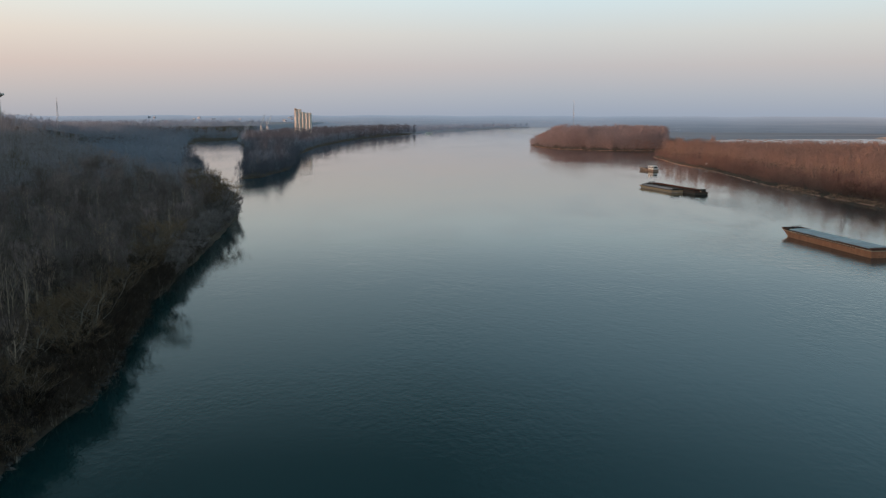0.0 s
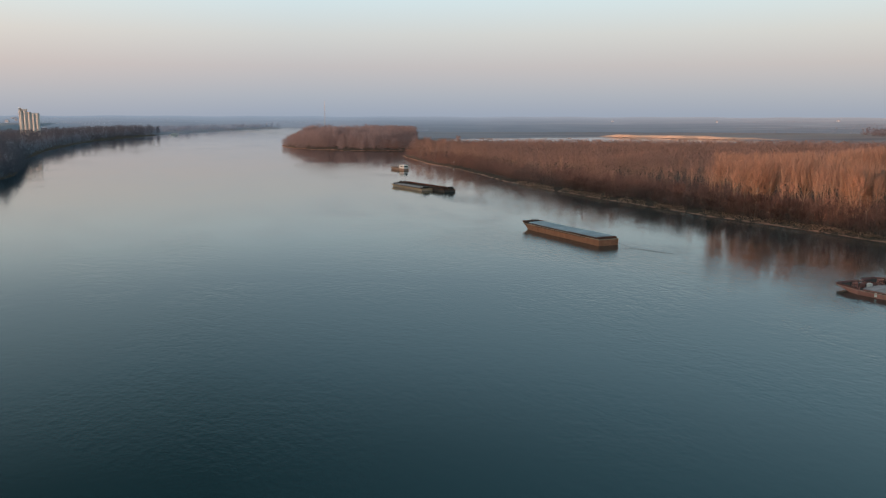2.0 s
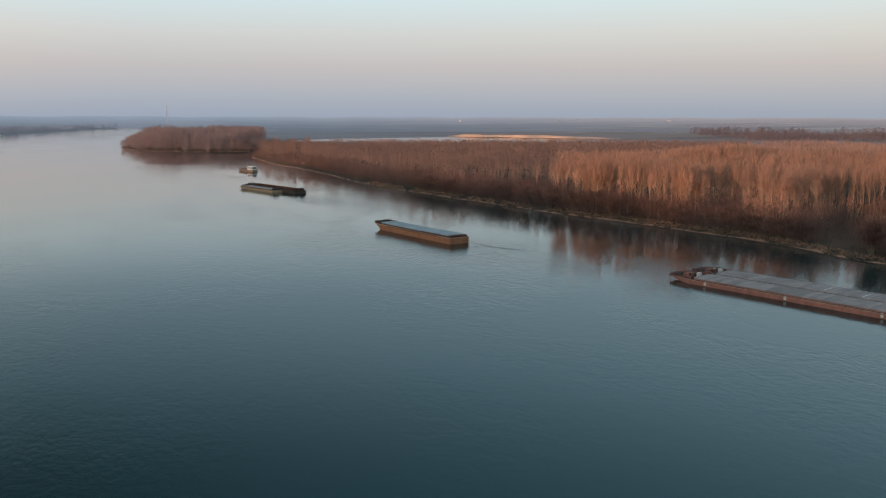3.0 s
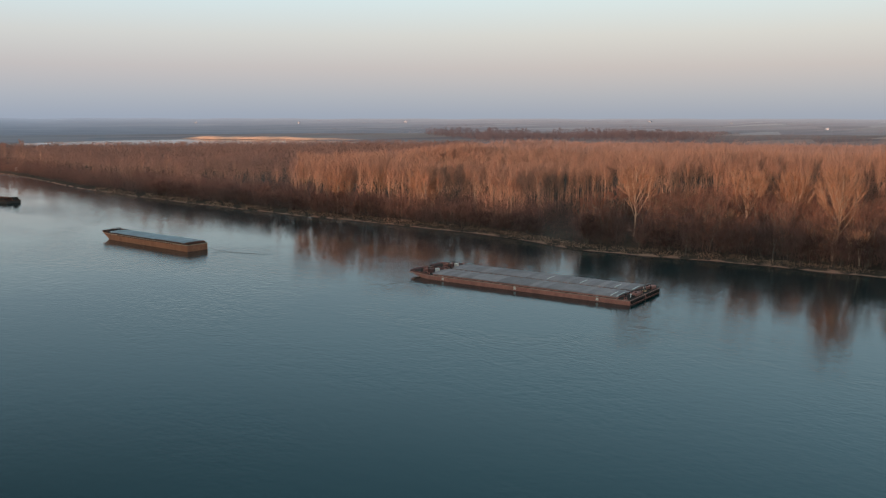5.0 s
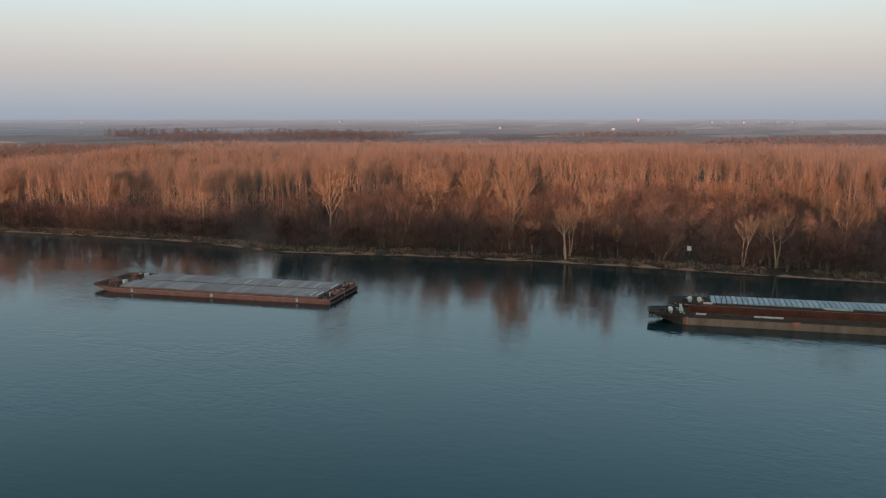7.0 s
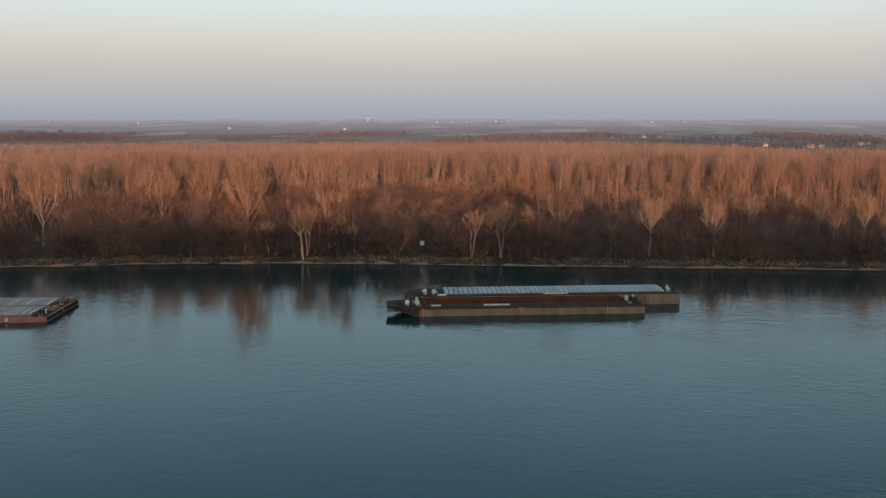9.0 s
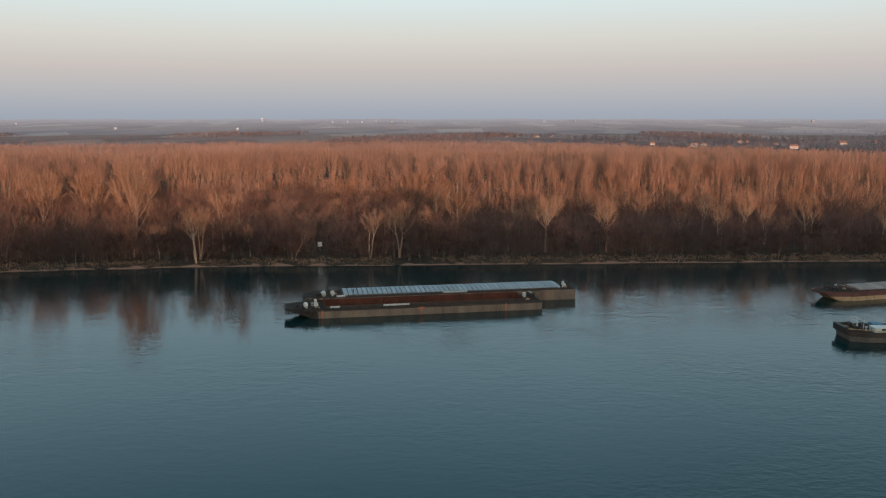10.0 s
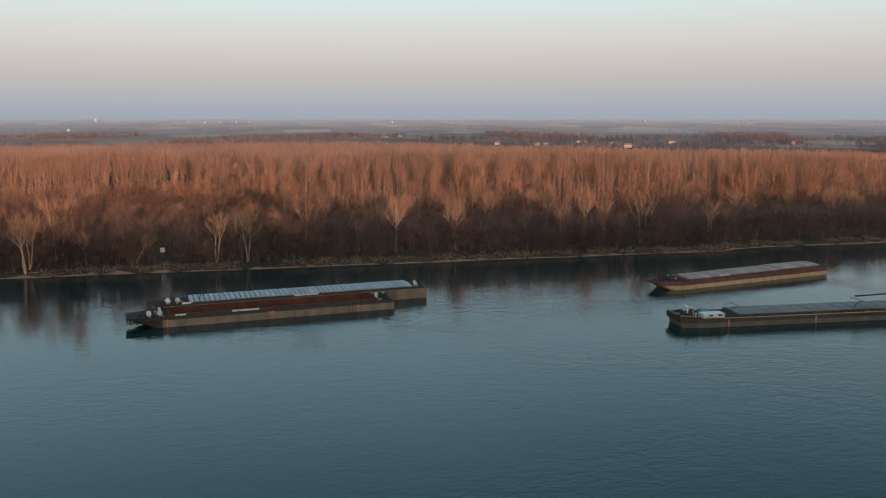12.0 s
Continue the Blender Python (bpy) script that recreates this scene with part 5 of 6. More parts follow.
def tug():
    t = thing("river_tug", "small far river tug with a white cabin", "boat", m=pose(193.0, 806.0, 0, 0, 0, 108))
    L, W = 28.0, 6.0
    wl, dk = outline(L, W * 0.95, 7, L / 2 - 2.5, 0.5), outline(L, W, 7, L / 2, 0.35)
    bm = bmesh.new()
    loft(bm, [[(x, y, -0.6) for x, y in wl], [(x, y, 0.6) for x, y in wl], [(x, y, 1.6 + 1.1 * smooth(0.1, 0.5, x / L)) for x, y in dk]])
    part("hull", bm, M_GREYHULL, t)
    cab = locker(t, "cabin", -13.0, -4.0, -2.3, 2.3, 1.5, 5.0, M_WHITE, "white cabin with dark windows", windows=((-12.0, -10.5), (-9.5, -8.0), (-6.5, -5.2)))
    bm = bmesh.new()
    box(bm, -13.06, -13.0, -1.8, 1.8, 3.2, 4.3)
    part("window", bm, M_GLASS, cab)
    locker(t, "hatch", -2.5, 8.0, -2.0, 2.0, 1.5, 2.5, M_DECK)
    bm = bmesh.new()
    rod(bm, (-6, 0, 5.0), (-6, 0, 7.6), 0.1, 0.06, 6)
    part("mast", bm, M_IRON, t)


tug()

# mooring cable of the orange barge, just awash
bm = bmesh.new()
loop_tube(bm, [(163.0, 307.5, 1.6), (166.5, 300.0, 0.2), (172.0, 287.0, 0.03), (178.0, 276.0, -0.05)], 0.045, 6)
tagged(part("mooring_cable", bm, M_IRON), "dark mooring cable running from the orange barge into the water", "cable")

# ---------------------------------------------------------------- trees of the east bank
POPLAR = dict(h=26.0, spread=3.6, fork=0.40, limbs=10, subs=6, twigs=760, twig_len=1.9, twig_w=0.085, radius=0.26, flare=0.5)
BROAD = dict(h=26.0, spread=8.4, fork=0.22, limbs=13, subs=13, twigs=3600, twig_len=2.0, twig_w=0.085, radius=0.38, flare=0.62)
FORKED = dict(h=18.0, spread=4.6, fork=0.40, stems=2, limbs=8, subs=8, twigs=1300, twig_len=1.5, twig_w=0.07, radius=0.42)
THORN = dict(h=14.0, spread=4.4, fork=0.2, stems=3, limbs=5, twigs=760, twig_len=1.6, twig_w=0.10, sides=1, radius=0.25)
BUSH = dict(h=7.0, spread=2.6, fork=0.12, stems=3, limbs=3, twigs=420, twig_len=1.4, twig_w=0.11, sides=1, upright=0.8, radius=0.10)
SLOPE = dict(h=19.0, spread=3.0, fork=0.36, limbs=15, twigs=680, twig_len=2.2, twig_w=0.075, sides=1, upright=1.25, radius=0.25)
ROUND = dict(h=15.0, spread=3.8, fork=0.24, limbs=16, twigs=760, twig_len=2.1, twig_w=0.10, sides=1, upright=0.95, radius=0.42)


def family(kinds, name, label, category, group, wood_m, twig_m, seeds):
    """A few grown trees to be copied."""
    return [tree_thing(name, label, category, group, s, wood_m, twig_m, pose(0, 0, -400), **k) for k in kinds for s in seeds]


def bare(x, y):
    return float(height(np.array([float(x)]), np.array([float(y)]))[0])


def put(mother, x, y, size=1.0, turn=0.0, wide=None):
    z = float(height(np.array([x]), np.array([y]))[0])
    w = wide or size
    return copy_thing(mother, pose(x, y, z, 0, 0, turn) @ Matrix.Diagonal((w, w, size, 1)))


rng = np.random.default_rng(11)
east_poplars = family([POPLAR], "poplar_tree", "tall bare poplar with russet twigs on the river bank", "tree", "trees of the east bank", M_BARK, M_TWIG_E, (1, 2, 3, 4))
east_broad = family([BROAD], "cottonwood_tree", "broad bare cottonwood with russet sunlit crown", "tree", "trees of the east bank", M_PALE, M_CROWN, (5, 6, 7))
east_forked = family([FORKED], "willow_tree", "bare forked tree with pale stems at the water's edge", "tree", "trees of the east bank", M_PALE, M_CROWN, (8, 9, 10))
east_thorns = family([THORN], "thorn_tree", "low round-crowned bare tree with reddish-brown twigs", "tree", "trees of the east bank", M_BARK, M_THORN, (12, 13, 14))
bushes = family([BUSH], "riverside_bush", "leafless brown bush on the river bank", "bush", "bushes of the east bank", M_BARK, M_SHRUB, (21, 22, 23))

def bearing(x, y):
    return np.degrees(np.arctan2(x, y))


def wood_edge(x, y):
    """How far the eastern poplar wood reaches, by bearing."""
    return np.interp(bearing(x, y), [10, 16, 20, 26, 42, 50, 60, 95, 103, 112, 125], [1200, 1130, 960, 790, 790, 900, 950, 940, 820, 740, 700]) + 22 * ripple(x, y, 90)


def stand(x, y):
    """Relative height of the wood: lower towards the gravel pit, uneven from stand to stand."""
    near = smooth(620, 420, np.hypot(x, y))
    dip = smooth(11, 17, bearing(x, y)) * smooth(46, 38, bearing(x, y)) * smooth(380, 620, np.hypot(x, y))
    back = smooth(620, 900, np.hypot(x, y)) * smooth(46, 60, bearing(x, y))
    north = smooth(60, 30, bearing(x, y))
    e, _ = shore(x, y)
    belt = smooth(62, 78, e) * smooth(165, 130, e) * smooth(52, 44, bearing(x, y)) * (0.6 + 0.4 * ripple(x, y, 55, 9))
    front = smooth(620, 460, np.hypot(x, y)) * smooth(53, 61, bearing(x, y))
    return (1 + 0.18 * front) * (1 - 0.42 * belt) * (1 - 0.24 * dip - 0.12 * back) * (1 + (0.025 + 0.03 * near + 0.16 * north) * ripple(x, y, 34, 4) + (0.02 + 0.03 * near + 0.10 * north) * ripple(x, y, 13, 6))


def wood_start(y):
    """Metres of scrub between the bank and the first poplars."""
    return np.interp(y, [-400, -90, -30, 20, 60, 135, 180, 214, 230, 310], [84, 78, 84, 106, 122, 118, 114, 104, 18, 9])


def glade(x, y):
    """Two open strips of low brush that run back from the bank."""
    return (gap(x, y, [(268, 221), (322, 238)]) < 11) | (gap(x, y, [(284, 190), (322, 210)]) < 4.5)


def hollow(x, y):
    """Small clearings."""
    return glade(x, y) | (ripple(x, y, 26, 8) < -0.80 - 0.3 * smooth(40, 60, bearing(x, y))) | (np.hypot(x - 330, y - 238) < 36)


def sight(x, y):
    """Keeps the camera's line to the white navigation board clear of growth."""
    return gap(x, y, [(321.5, 55.0), (285, 48.8)]) > 3.2


# single trees that stand out along the bank: x, y, height, kind (0 broad, 1 forked, 2 poplar)
NOTED = [(349, 154, 29, 0), (334, 130, 31, 0), (300, 95, 20.5, 1), (317, 90, 27, 1), (319, 84, 29, 2), (310, 35, 19, 1), (318, 30, 19, 1), (311, 24, 21, 1),
         (331, 3, 26, 0), (356, 12, 20, 0), (322, -30, 23.5, 1), (321, -53, 21.5, 1), (366, -100, 21, 1), (336, -99, 19, 1), (340, -108, 23, 1), (342, -118, 19, 1), (330, -130, 23, 1),
         (304, 201, 33, 0), (345, 152, 28, 0), (314, 123, 32, 0), (332, 166, 31, 0), (305, 96, 22, 1), (305, 255, 26, 2), (291, 305, 25, 2), (288, 379, 26, 2)]
for k, (x, y, h, kind) in enumerate(NOTED):
    mother = (east_broad, east_forked, east_poplars)[kind][k % 3]
    base = (26.0, 18.0, 26.0)[kind]
    put(mother, x, y, h / base, (k * 73) % 360)

copy_thing(east_forked[1], pose(310.5, 62.0, bare(310.5, 62.0), 30, 4, 40) @ Matrix.Diagonal((0.7, 0.7, 0.72, 1)))     # leaning by the board

# the edge of the wood, tree by tree
for x, y in scatter(240, 470, -330, 620, 9.5, 3, lambda x, y, e, w: (e > wood_start(y)) & (e < wood_start(y) + 20) & ~hollow(x, y))[:150]:
    put(east_poplars[rng.integers(4)] if rng.random() < 0.8 else east_broad[rng.integers(3)], x, y, rng.uniform(0.72, 1.02), rng.uniform(0, 360))
# round thorn trees in the scrub, and slender willows further down the river
for x, y in scatter(240, 470, 4, 226, 9.6, 39, lambda x, y, e, w: (e > 9) & (e < wood_start(y) - 2) & sight(x, y) & ~glade(x, y)):
    if rng.random() < 0.85:
        put(east_thorns[rng.integers(3)], x, y, rng.uniform(0.75, 1.15) + 0.25 * float(smooth(30, 80, np.array(y))), rng.uniform(0, 360), rng.uniform(0.8, 1.25))
for x, y in scatter(240, 470, -330, 226, 15.0, 40, lambda x, y, e, w: (e > 8) & (e < wood_start(y) - 8) & sight(x, y) & ~glade(x, y)):
    pick = rng.random()
    if pick < 0.3:
        put(east_forked[rng.integers(3)], x, y, rng.uniform(0.65, 1.05), rng.uniform(0, 360))
    elif pick < 0.6:
        put(east_thorns[rng.integers(3)], x, y, rng.uniform(0.55, 0.85), rng.uniform(0, 360))
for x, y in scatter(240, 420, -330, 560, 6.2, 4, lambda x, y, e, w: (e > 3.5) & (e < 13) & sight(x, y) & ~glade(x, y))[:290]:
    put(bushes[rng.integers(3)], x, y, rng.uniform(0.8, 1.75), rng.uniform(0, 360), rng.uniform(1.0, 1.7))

K_NEAR = [broom(s, 27, 3.3, 9, 180, 0.12) for s in range(40, 46)]
K_MID = [broom(s, 27, 3.9, 8, 110, 0.18, wild=0.3) for s in range(46, 50)]
K_YOUNG = [far_tree(s, 17, 3.6, 84, 0.17, trunk=False, low=0.12, wild=0.34) for s in range(120, 124)]
K_BELT = [far_tree(s, 13, 3.7, 120, 0.19, trunk=False, low=0.02, wild=0.32, length=0.12) for s in range(124, 128)]
K_LOW = [far_tree(s, 9, 3.5, 95, 0.16, trunk=False, low=0.02, wild=0.4) for s in range(50, 54)]
K_SCRUB = [far_tree(s, 10, 4.0, 72, 0.24, trunk=False, low=0.04, wild=0.36) for s in range(54, 58)]
K_FAR = [broom(s, 27, 5.2, 4, 74, 0.28, low=0.42, stem=0.0, wild=0.34) for s in range(60, 65)]
K_EDGE = [far_tree(s, 28, 5.6, 110, 0.55, trunk=False, low=0.02, wild=0.5) for s in range(65, 69)]
K_NORTH = [far_tree(s, 24, 5.2, 210, 0.19, low=0.10, wild=0.4, length=0.09) for s in range(90, 93)] + [broom(s, 27, 4.6, 9, 190, 0.17, low=0.3) for s in range(93, 96)]
K_THICK = [far_tree(s, 12, 9.0, 44, 0.9, trunk=False, low=0.02, wild=0.5) for s in range(96, 99)]
K_REED = [far_tree(s, 1.5, 1.6, 16, 0.22, trunk=False, low=0.0, wild=0.5, length=0.5) for s in range(99, 102)]
K_POINT = [far_tree(s, 28, 8.0, 130, 0.6, trunk=False, low=0.02, wild=0.6) for s in range(85, 89)]
K_MASS = [far_tree(s, 21, 6.5, 60, 1.1, trunk=False, low=0.05, wild=0.5) for s in range(70, 74)]
K_HILL = [far_tree(s, 21, 8.5, 44, 1.0, trunk=False, low=0.0, wild=0.5) for s in range(102, 106)]
K_ROW = [far_tree(s, 21, 9.5, 15, 4.2, trunk=False, low=0.02, wild=0.8) for s in range(74, 77)]
# M_DARKWOOD, M_GARDEN: some haze mixed into the dark twig colours
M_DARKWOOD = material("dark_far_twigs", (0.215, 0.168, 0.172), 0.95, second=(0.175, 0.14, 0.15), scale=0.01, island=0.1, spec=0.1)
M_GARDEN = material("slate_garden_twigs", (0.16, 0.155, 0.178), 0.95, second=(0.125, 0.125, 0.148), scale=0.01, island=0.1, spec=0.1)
# M_NORTH, M_POINT: the mauve is haze put into the colour
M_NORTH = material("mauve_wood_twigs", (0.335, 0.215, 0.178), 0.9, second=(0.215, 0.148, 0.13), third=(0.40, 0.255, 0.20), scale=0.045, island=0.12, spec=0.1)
M_POINT = material("hazed_point_twigs", (0.33, 0.258, 0.255), 0.95, second=(0.275, 0.218, 0.22), scale=0.02, island=0.06, spec=0.1)
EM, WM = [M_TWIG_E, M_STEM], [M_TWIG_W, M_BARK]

plant("east_wood", "dense bare poplar wood behind the east bank, russet in the last sun",
      scatter(240, 640, -420, 1180, 6.0, 5, lambda x, y, e, w: (e > wood_start(y) + 3) & (e < 125) & (y > -420 + 0.2 * x) & (bearing(x, y) > 34) & (np.hypot(x, y) < 760) & ~hollow(x, y)), K_NEAR, EM, 6, (0.91, 1.05), size=stand)
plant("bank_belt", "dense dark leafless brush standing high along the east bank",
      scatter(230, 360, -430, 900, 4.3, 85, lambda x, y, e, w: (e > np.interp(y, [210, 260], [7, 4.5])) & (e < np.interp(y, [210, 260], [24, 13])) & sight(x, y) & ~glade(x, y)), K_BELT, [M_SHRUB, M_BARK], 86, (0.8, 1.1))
plant("wood_understorey", "thin young growth between the stems of the poplar wood",
      scatter(280, 520, -430, 330, 6.6, 75, lambda x, y, e, w: (e > wood_start(y) - 2) & (e < wood_start(y) + 62) & ~hollow(x, y)), K_YOUNG, EM, 76, (0.75, 1.1))
plant("northern_wood", "uneven mauve-brown bare wood along the upper east bank",
      scatter(200, 800, 350, 1250, 10.5, 65, lambda x, y, e, w: (e > 8) & (e < 420) & (bearing(x, y) > 13) & (bearing(x, y) <= 34) & (np.hypot(x, y) < wood_edge(x, y)) & (ripple(x, y, 26, 8) > -0.6)), K_NORTH, [M_NORTH, M_STEM], 66, (0.78, 1.1), 15, size=stand)
plant("shore_reeds", "dry russet reeds and grass along the water's edge",
      scatter(225, 345, -420, 620, 1.5, 67, lambda x, y, e, w: (e > -0.2) & (e < 3.4) & (ripple(x, y, 7, 3) > -0.7)), K_REED, [M_REED, M_REED], 68, (0.35, 1.3))
plant("east_wood_middle", "bare poplar wood with pale stems behind the first rows",
      scatter(240, 800, -520, 1250, 6.5, 35, lambda x, y, e, w: (e > 12) & (e < 240) & ((e >= 125) | (np.hypot(x, y) >= 760)) & (y > -0.78 * x) & (bearing(x, y) > 13) & ((bearing(x, y) > 34) | (e > 420)) & (np.hypot(x, y) < wood_edge(x, y)) & ~hollow(x, y)), K_MID, EM, 36, (0.95, 1.05), size=stand)
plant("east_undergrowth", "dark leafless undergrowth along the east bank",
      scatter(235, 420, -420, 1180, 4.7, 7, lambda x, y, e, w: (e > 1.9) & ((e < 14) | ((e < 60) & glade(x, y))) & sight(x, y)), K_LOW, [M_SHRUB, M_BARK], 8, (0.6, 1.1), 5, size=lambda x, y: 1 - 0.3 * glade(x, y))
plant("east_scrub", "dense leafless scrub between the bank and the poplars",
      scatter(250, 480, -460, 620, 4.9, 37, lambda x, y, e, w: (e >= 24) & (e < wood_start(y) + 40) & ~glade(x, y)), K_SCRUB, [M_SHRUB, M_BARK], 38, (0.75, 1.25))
plant("east_wood_deep", "russet crowns of the wide bare poplar wood",
      scatter(300, 1300, -1100, 1250, 8.9, 9, lambda x, y, e, w: (e >= 235) & (np.hypot(x, y) < wood_edge(x, y)) & (y > -0.78 * x) & (bearing(x, y) > 34)), K_FAR, [M_DEEP, M_STEM], 10, (0.95, 1.05), size=stand)
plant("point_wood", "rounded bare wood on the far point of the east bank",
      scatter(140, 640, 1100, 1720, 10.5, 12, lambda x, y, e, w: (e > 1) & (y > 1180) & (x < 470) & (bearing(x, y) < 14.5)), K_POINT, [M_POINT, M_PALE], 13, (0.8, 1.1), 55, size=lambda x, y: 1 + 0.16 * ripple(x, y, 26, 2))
plant("northern_thickets", "low mauve-brown wood between the upper bank and the gravel pit",
      scatter(180, 1100, 480, 1400, 11.0, 94, lambda x, y, e, w: (e > 5) & (np.hypot(x, y) > wood_edge(x, y) - 12) & (np.hypot(x, y) < 1440) & (bearing(x, y) > 12.5) & (bearing(x, y) < 46)), K_THICK, [M_NORTH, M_NORTH], 93, (0.7, 1.15))
plant("eastern_thickets", "low russet thickets beyond the poplar wood",
      scatter(250, 1600, -1150, 1500, 18.5, 95, lambda x, y, e, w: (e > 5) & (np.hypot(x, y) > wood_edge(x, y) - 10) & (np.hypot(x, y) < np.interp(bearing(x, y), [12, 18, 40, 50], [1420, 1420, 1420, 1480])) & (bearing(x, y) > 46) & (bearing(x, y) < 97 + 4 * ripple(x, y, 60, 2))), K_THICK, [M_DEEP, M_DEEP], 96, (0.6, 1.05))
plant("back_thickets", "low brown thickets between the wood and the far fields, mauved for haze",
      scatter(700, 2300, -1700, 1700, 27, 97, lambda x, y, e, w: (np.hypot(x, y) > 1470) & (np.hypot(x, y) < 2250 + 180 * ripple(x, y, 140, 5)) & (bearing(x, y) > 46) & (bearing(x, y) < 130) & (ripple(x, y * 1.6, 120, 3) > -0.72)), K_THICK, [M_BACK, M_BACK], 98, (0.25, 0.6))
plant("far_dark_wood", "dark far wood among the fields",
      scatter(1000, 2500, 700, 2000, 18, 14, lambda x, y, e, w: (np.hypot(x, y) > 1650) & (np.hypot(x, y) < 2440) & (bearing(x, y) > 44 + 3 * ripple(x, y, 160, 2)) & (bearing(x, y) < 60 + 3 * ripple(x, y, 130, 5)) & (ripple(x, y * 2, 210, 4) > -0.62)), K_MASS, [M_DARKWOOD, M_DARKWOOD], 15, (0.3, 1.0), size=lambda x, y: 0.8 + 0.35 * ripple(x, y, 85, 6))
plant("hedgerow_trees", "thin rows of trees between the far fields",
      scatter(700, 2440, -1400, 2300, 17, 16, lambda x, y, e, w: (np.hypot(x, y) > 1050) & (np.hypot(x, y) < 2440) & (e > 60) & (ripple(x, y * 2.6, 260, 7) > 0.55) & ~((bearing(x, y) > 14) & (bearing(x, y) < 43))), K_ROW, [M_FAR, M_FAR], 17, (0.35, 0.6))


def far_rows(name, label, seed, count, az0, az1, mats, size):
    """Low rows of trees on the hazy plain."""
    r_ = np.random.default_rng(seed)
    pts = []
    for _ in range(count):
        a, r, n = r_.uniform(az0, az1), r_.uniform(2550, 4600), r_.integers(14, 70)
        for k in range(n):
            b = radians(a + k * 9 / r * 57.3)
            pts.append((r * math.sin(b) + r_.normal() * 4, r * math.cos(b) + r_.normal() * 4))
    pts = np.array(pts)
    pts = pts[np.hypot(pts[:, 0], pts[:, 1]) > rim(bearing(pts[:, 0], pts[:, 1])) + 40]
    z = plain(pts[:, 0], pts[:, 1])
    out = []
    for k, (x, y) in enumerate(pts):
        t = K_ROW[k % 3][0] * r_.uniform(*size)
        out.append(t + np.array([x, y, z[k]]))
    tagged(raw(name, np.concatenate(out), mats), label, "trees", kind="stuff")


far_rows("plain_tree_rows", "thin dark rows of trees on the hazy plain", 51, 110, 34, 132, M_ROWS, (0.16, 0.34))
far_rows("hill_tree_rows", "far woods on the north-western hills, haze blue in their colour", 52, 70, -40, 6, M_BLUE_ROW, (0.2, 0.36))

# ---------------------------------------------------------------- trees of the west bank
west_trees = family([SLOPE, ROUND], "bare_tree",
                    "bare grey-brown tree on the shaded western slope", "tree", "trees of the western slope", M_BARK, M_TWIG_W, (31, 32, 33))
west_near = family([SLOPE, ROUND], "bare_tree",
                   "bare tree low on the western slope, shade painted into its colour", "tree", "trees of the western slope", M_BARK, M_TWIG_N, (43, 44))
west_pale = family([dict(SLOPE, h=17.0, spread=2.2, twigs=360, twig_w=0.06, radius=0.3)], "birch_tree", "slender bare tree with pale stem on the shaded slope", "tree", "trees of the western slope", M_PALE, M_TWIG_W, (36, 37))
west_round = family([dict(ROUND, h=14.0, spread=6.2, fork=0.10, stems=2, limbs=14, twigs=2600, twig_w=0.07, twig_len=1.5, upright=0.8)], "willow_tree",
                    "round-crowned bare willow with olive-brown twigs on the bank", "tree", "trees of the western slope", M_BARK, M_WILLOW, (41, 42))
west_bush = family([dict(BUSH, h=8.5, spread=3.4, twigs=800, twig_w=0.10)], "bank_bush", "dense brown bush overhanging the western bank", "bush", "bushes of the western bank", M_BARK, M_SHRUB_W, (38, 39))
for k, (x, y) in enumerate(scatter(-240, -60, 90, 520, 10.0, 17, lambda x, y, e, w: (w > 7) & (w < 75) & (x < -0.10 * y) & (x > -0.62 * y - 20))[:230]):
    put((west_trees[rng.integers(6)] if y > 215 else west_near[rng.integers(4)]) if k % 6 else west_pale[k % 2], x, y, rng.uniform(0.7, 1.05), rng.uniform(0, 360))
west_far_bush = family([dict(BUSH, h=8.5, spread=3.4, twigs=800, twig_w=0.10)], "bank_bush", "dense brown bush overhanging the western bank, paled for haze", "bush", "bushes of the western bank", M_BARK, M_SHRUB_F, (48, 49))
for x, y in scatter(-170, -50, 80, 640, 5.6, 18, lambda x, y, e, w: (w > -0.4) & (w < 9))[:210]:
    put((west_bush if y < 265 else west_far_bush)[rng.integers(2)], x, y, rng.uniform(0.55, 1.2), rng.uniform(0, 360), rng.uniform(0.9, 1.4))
for x, y, h, kind in ((-76, 165, 15, 0), (-95, 190, 15, 1), (-96, 204, 15.5, 1), (-99, 187, 12, 1), (-98, 247, 16, 1), (-92, 266, 18, 0), (-104, 256, 17, 1), (-72, 138, 9, 0), (-75.5, 172.3, 15, 0), (-66.4, 132.8, 10, 0), (-76.5, 148, 13, 0), (-70, 158.5, 11, 0), (-100, 201, 16, 1), (-104, 222, 17, 1), (-100, 192, 15, 1), (-84, 212, 13, 0), (-110, 236, 16, 1), (-88, 244, 14, 0), (-64, 122, 7, 0), (-107, 412, 20, 0), (-118, 440, 22, 0), (-80, 178, 12, 0)):
    mother = (west_round if kind == 0 else west_pale)[int(x * y) % 2]
    put(mother, x, y, h / (14.0 if kind == 0 else 17.0), x * 7, h / (14.0 if kind == 0 else 17.0) * (1.15 if kind == 0 else 1.0))


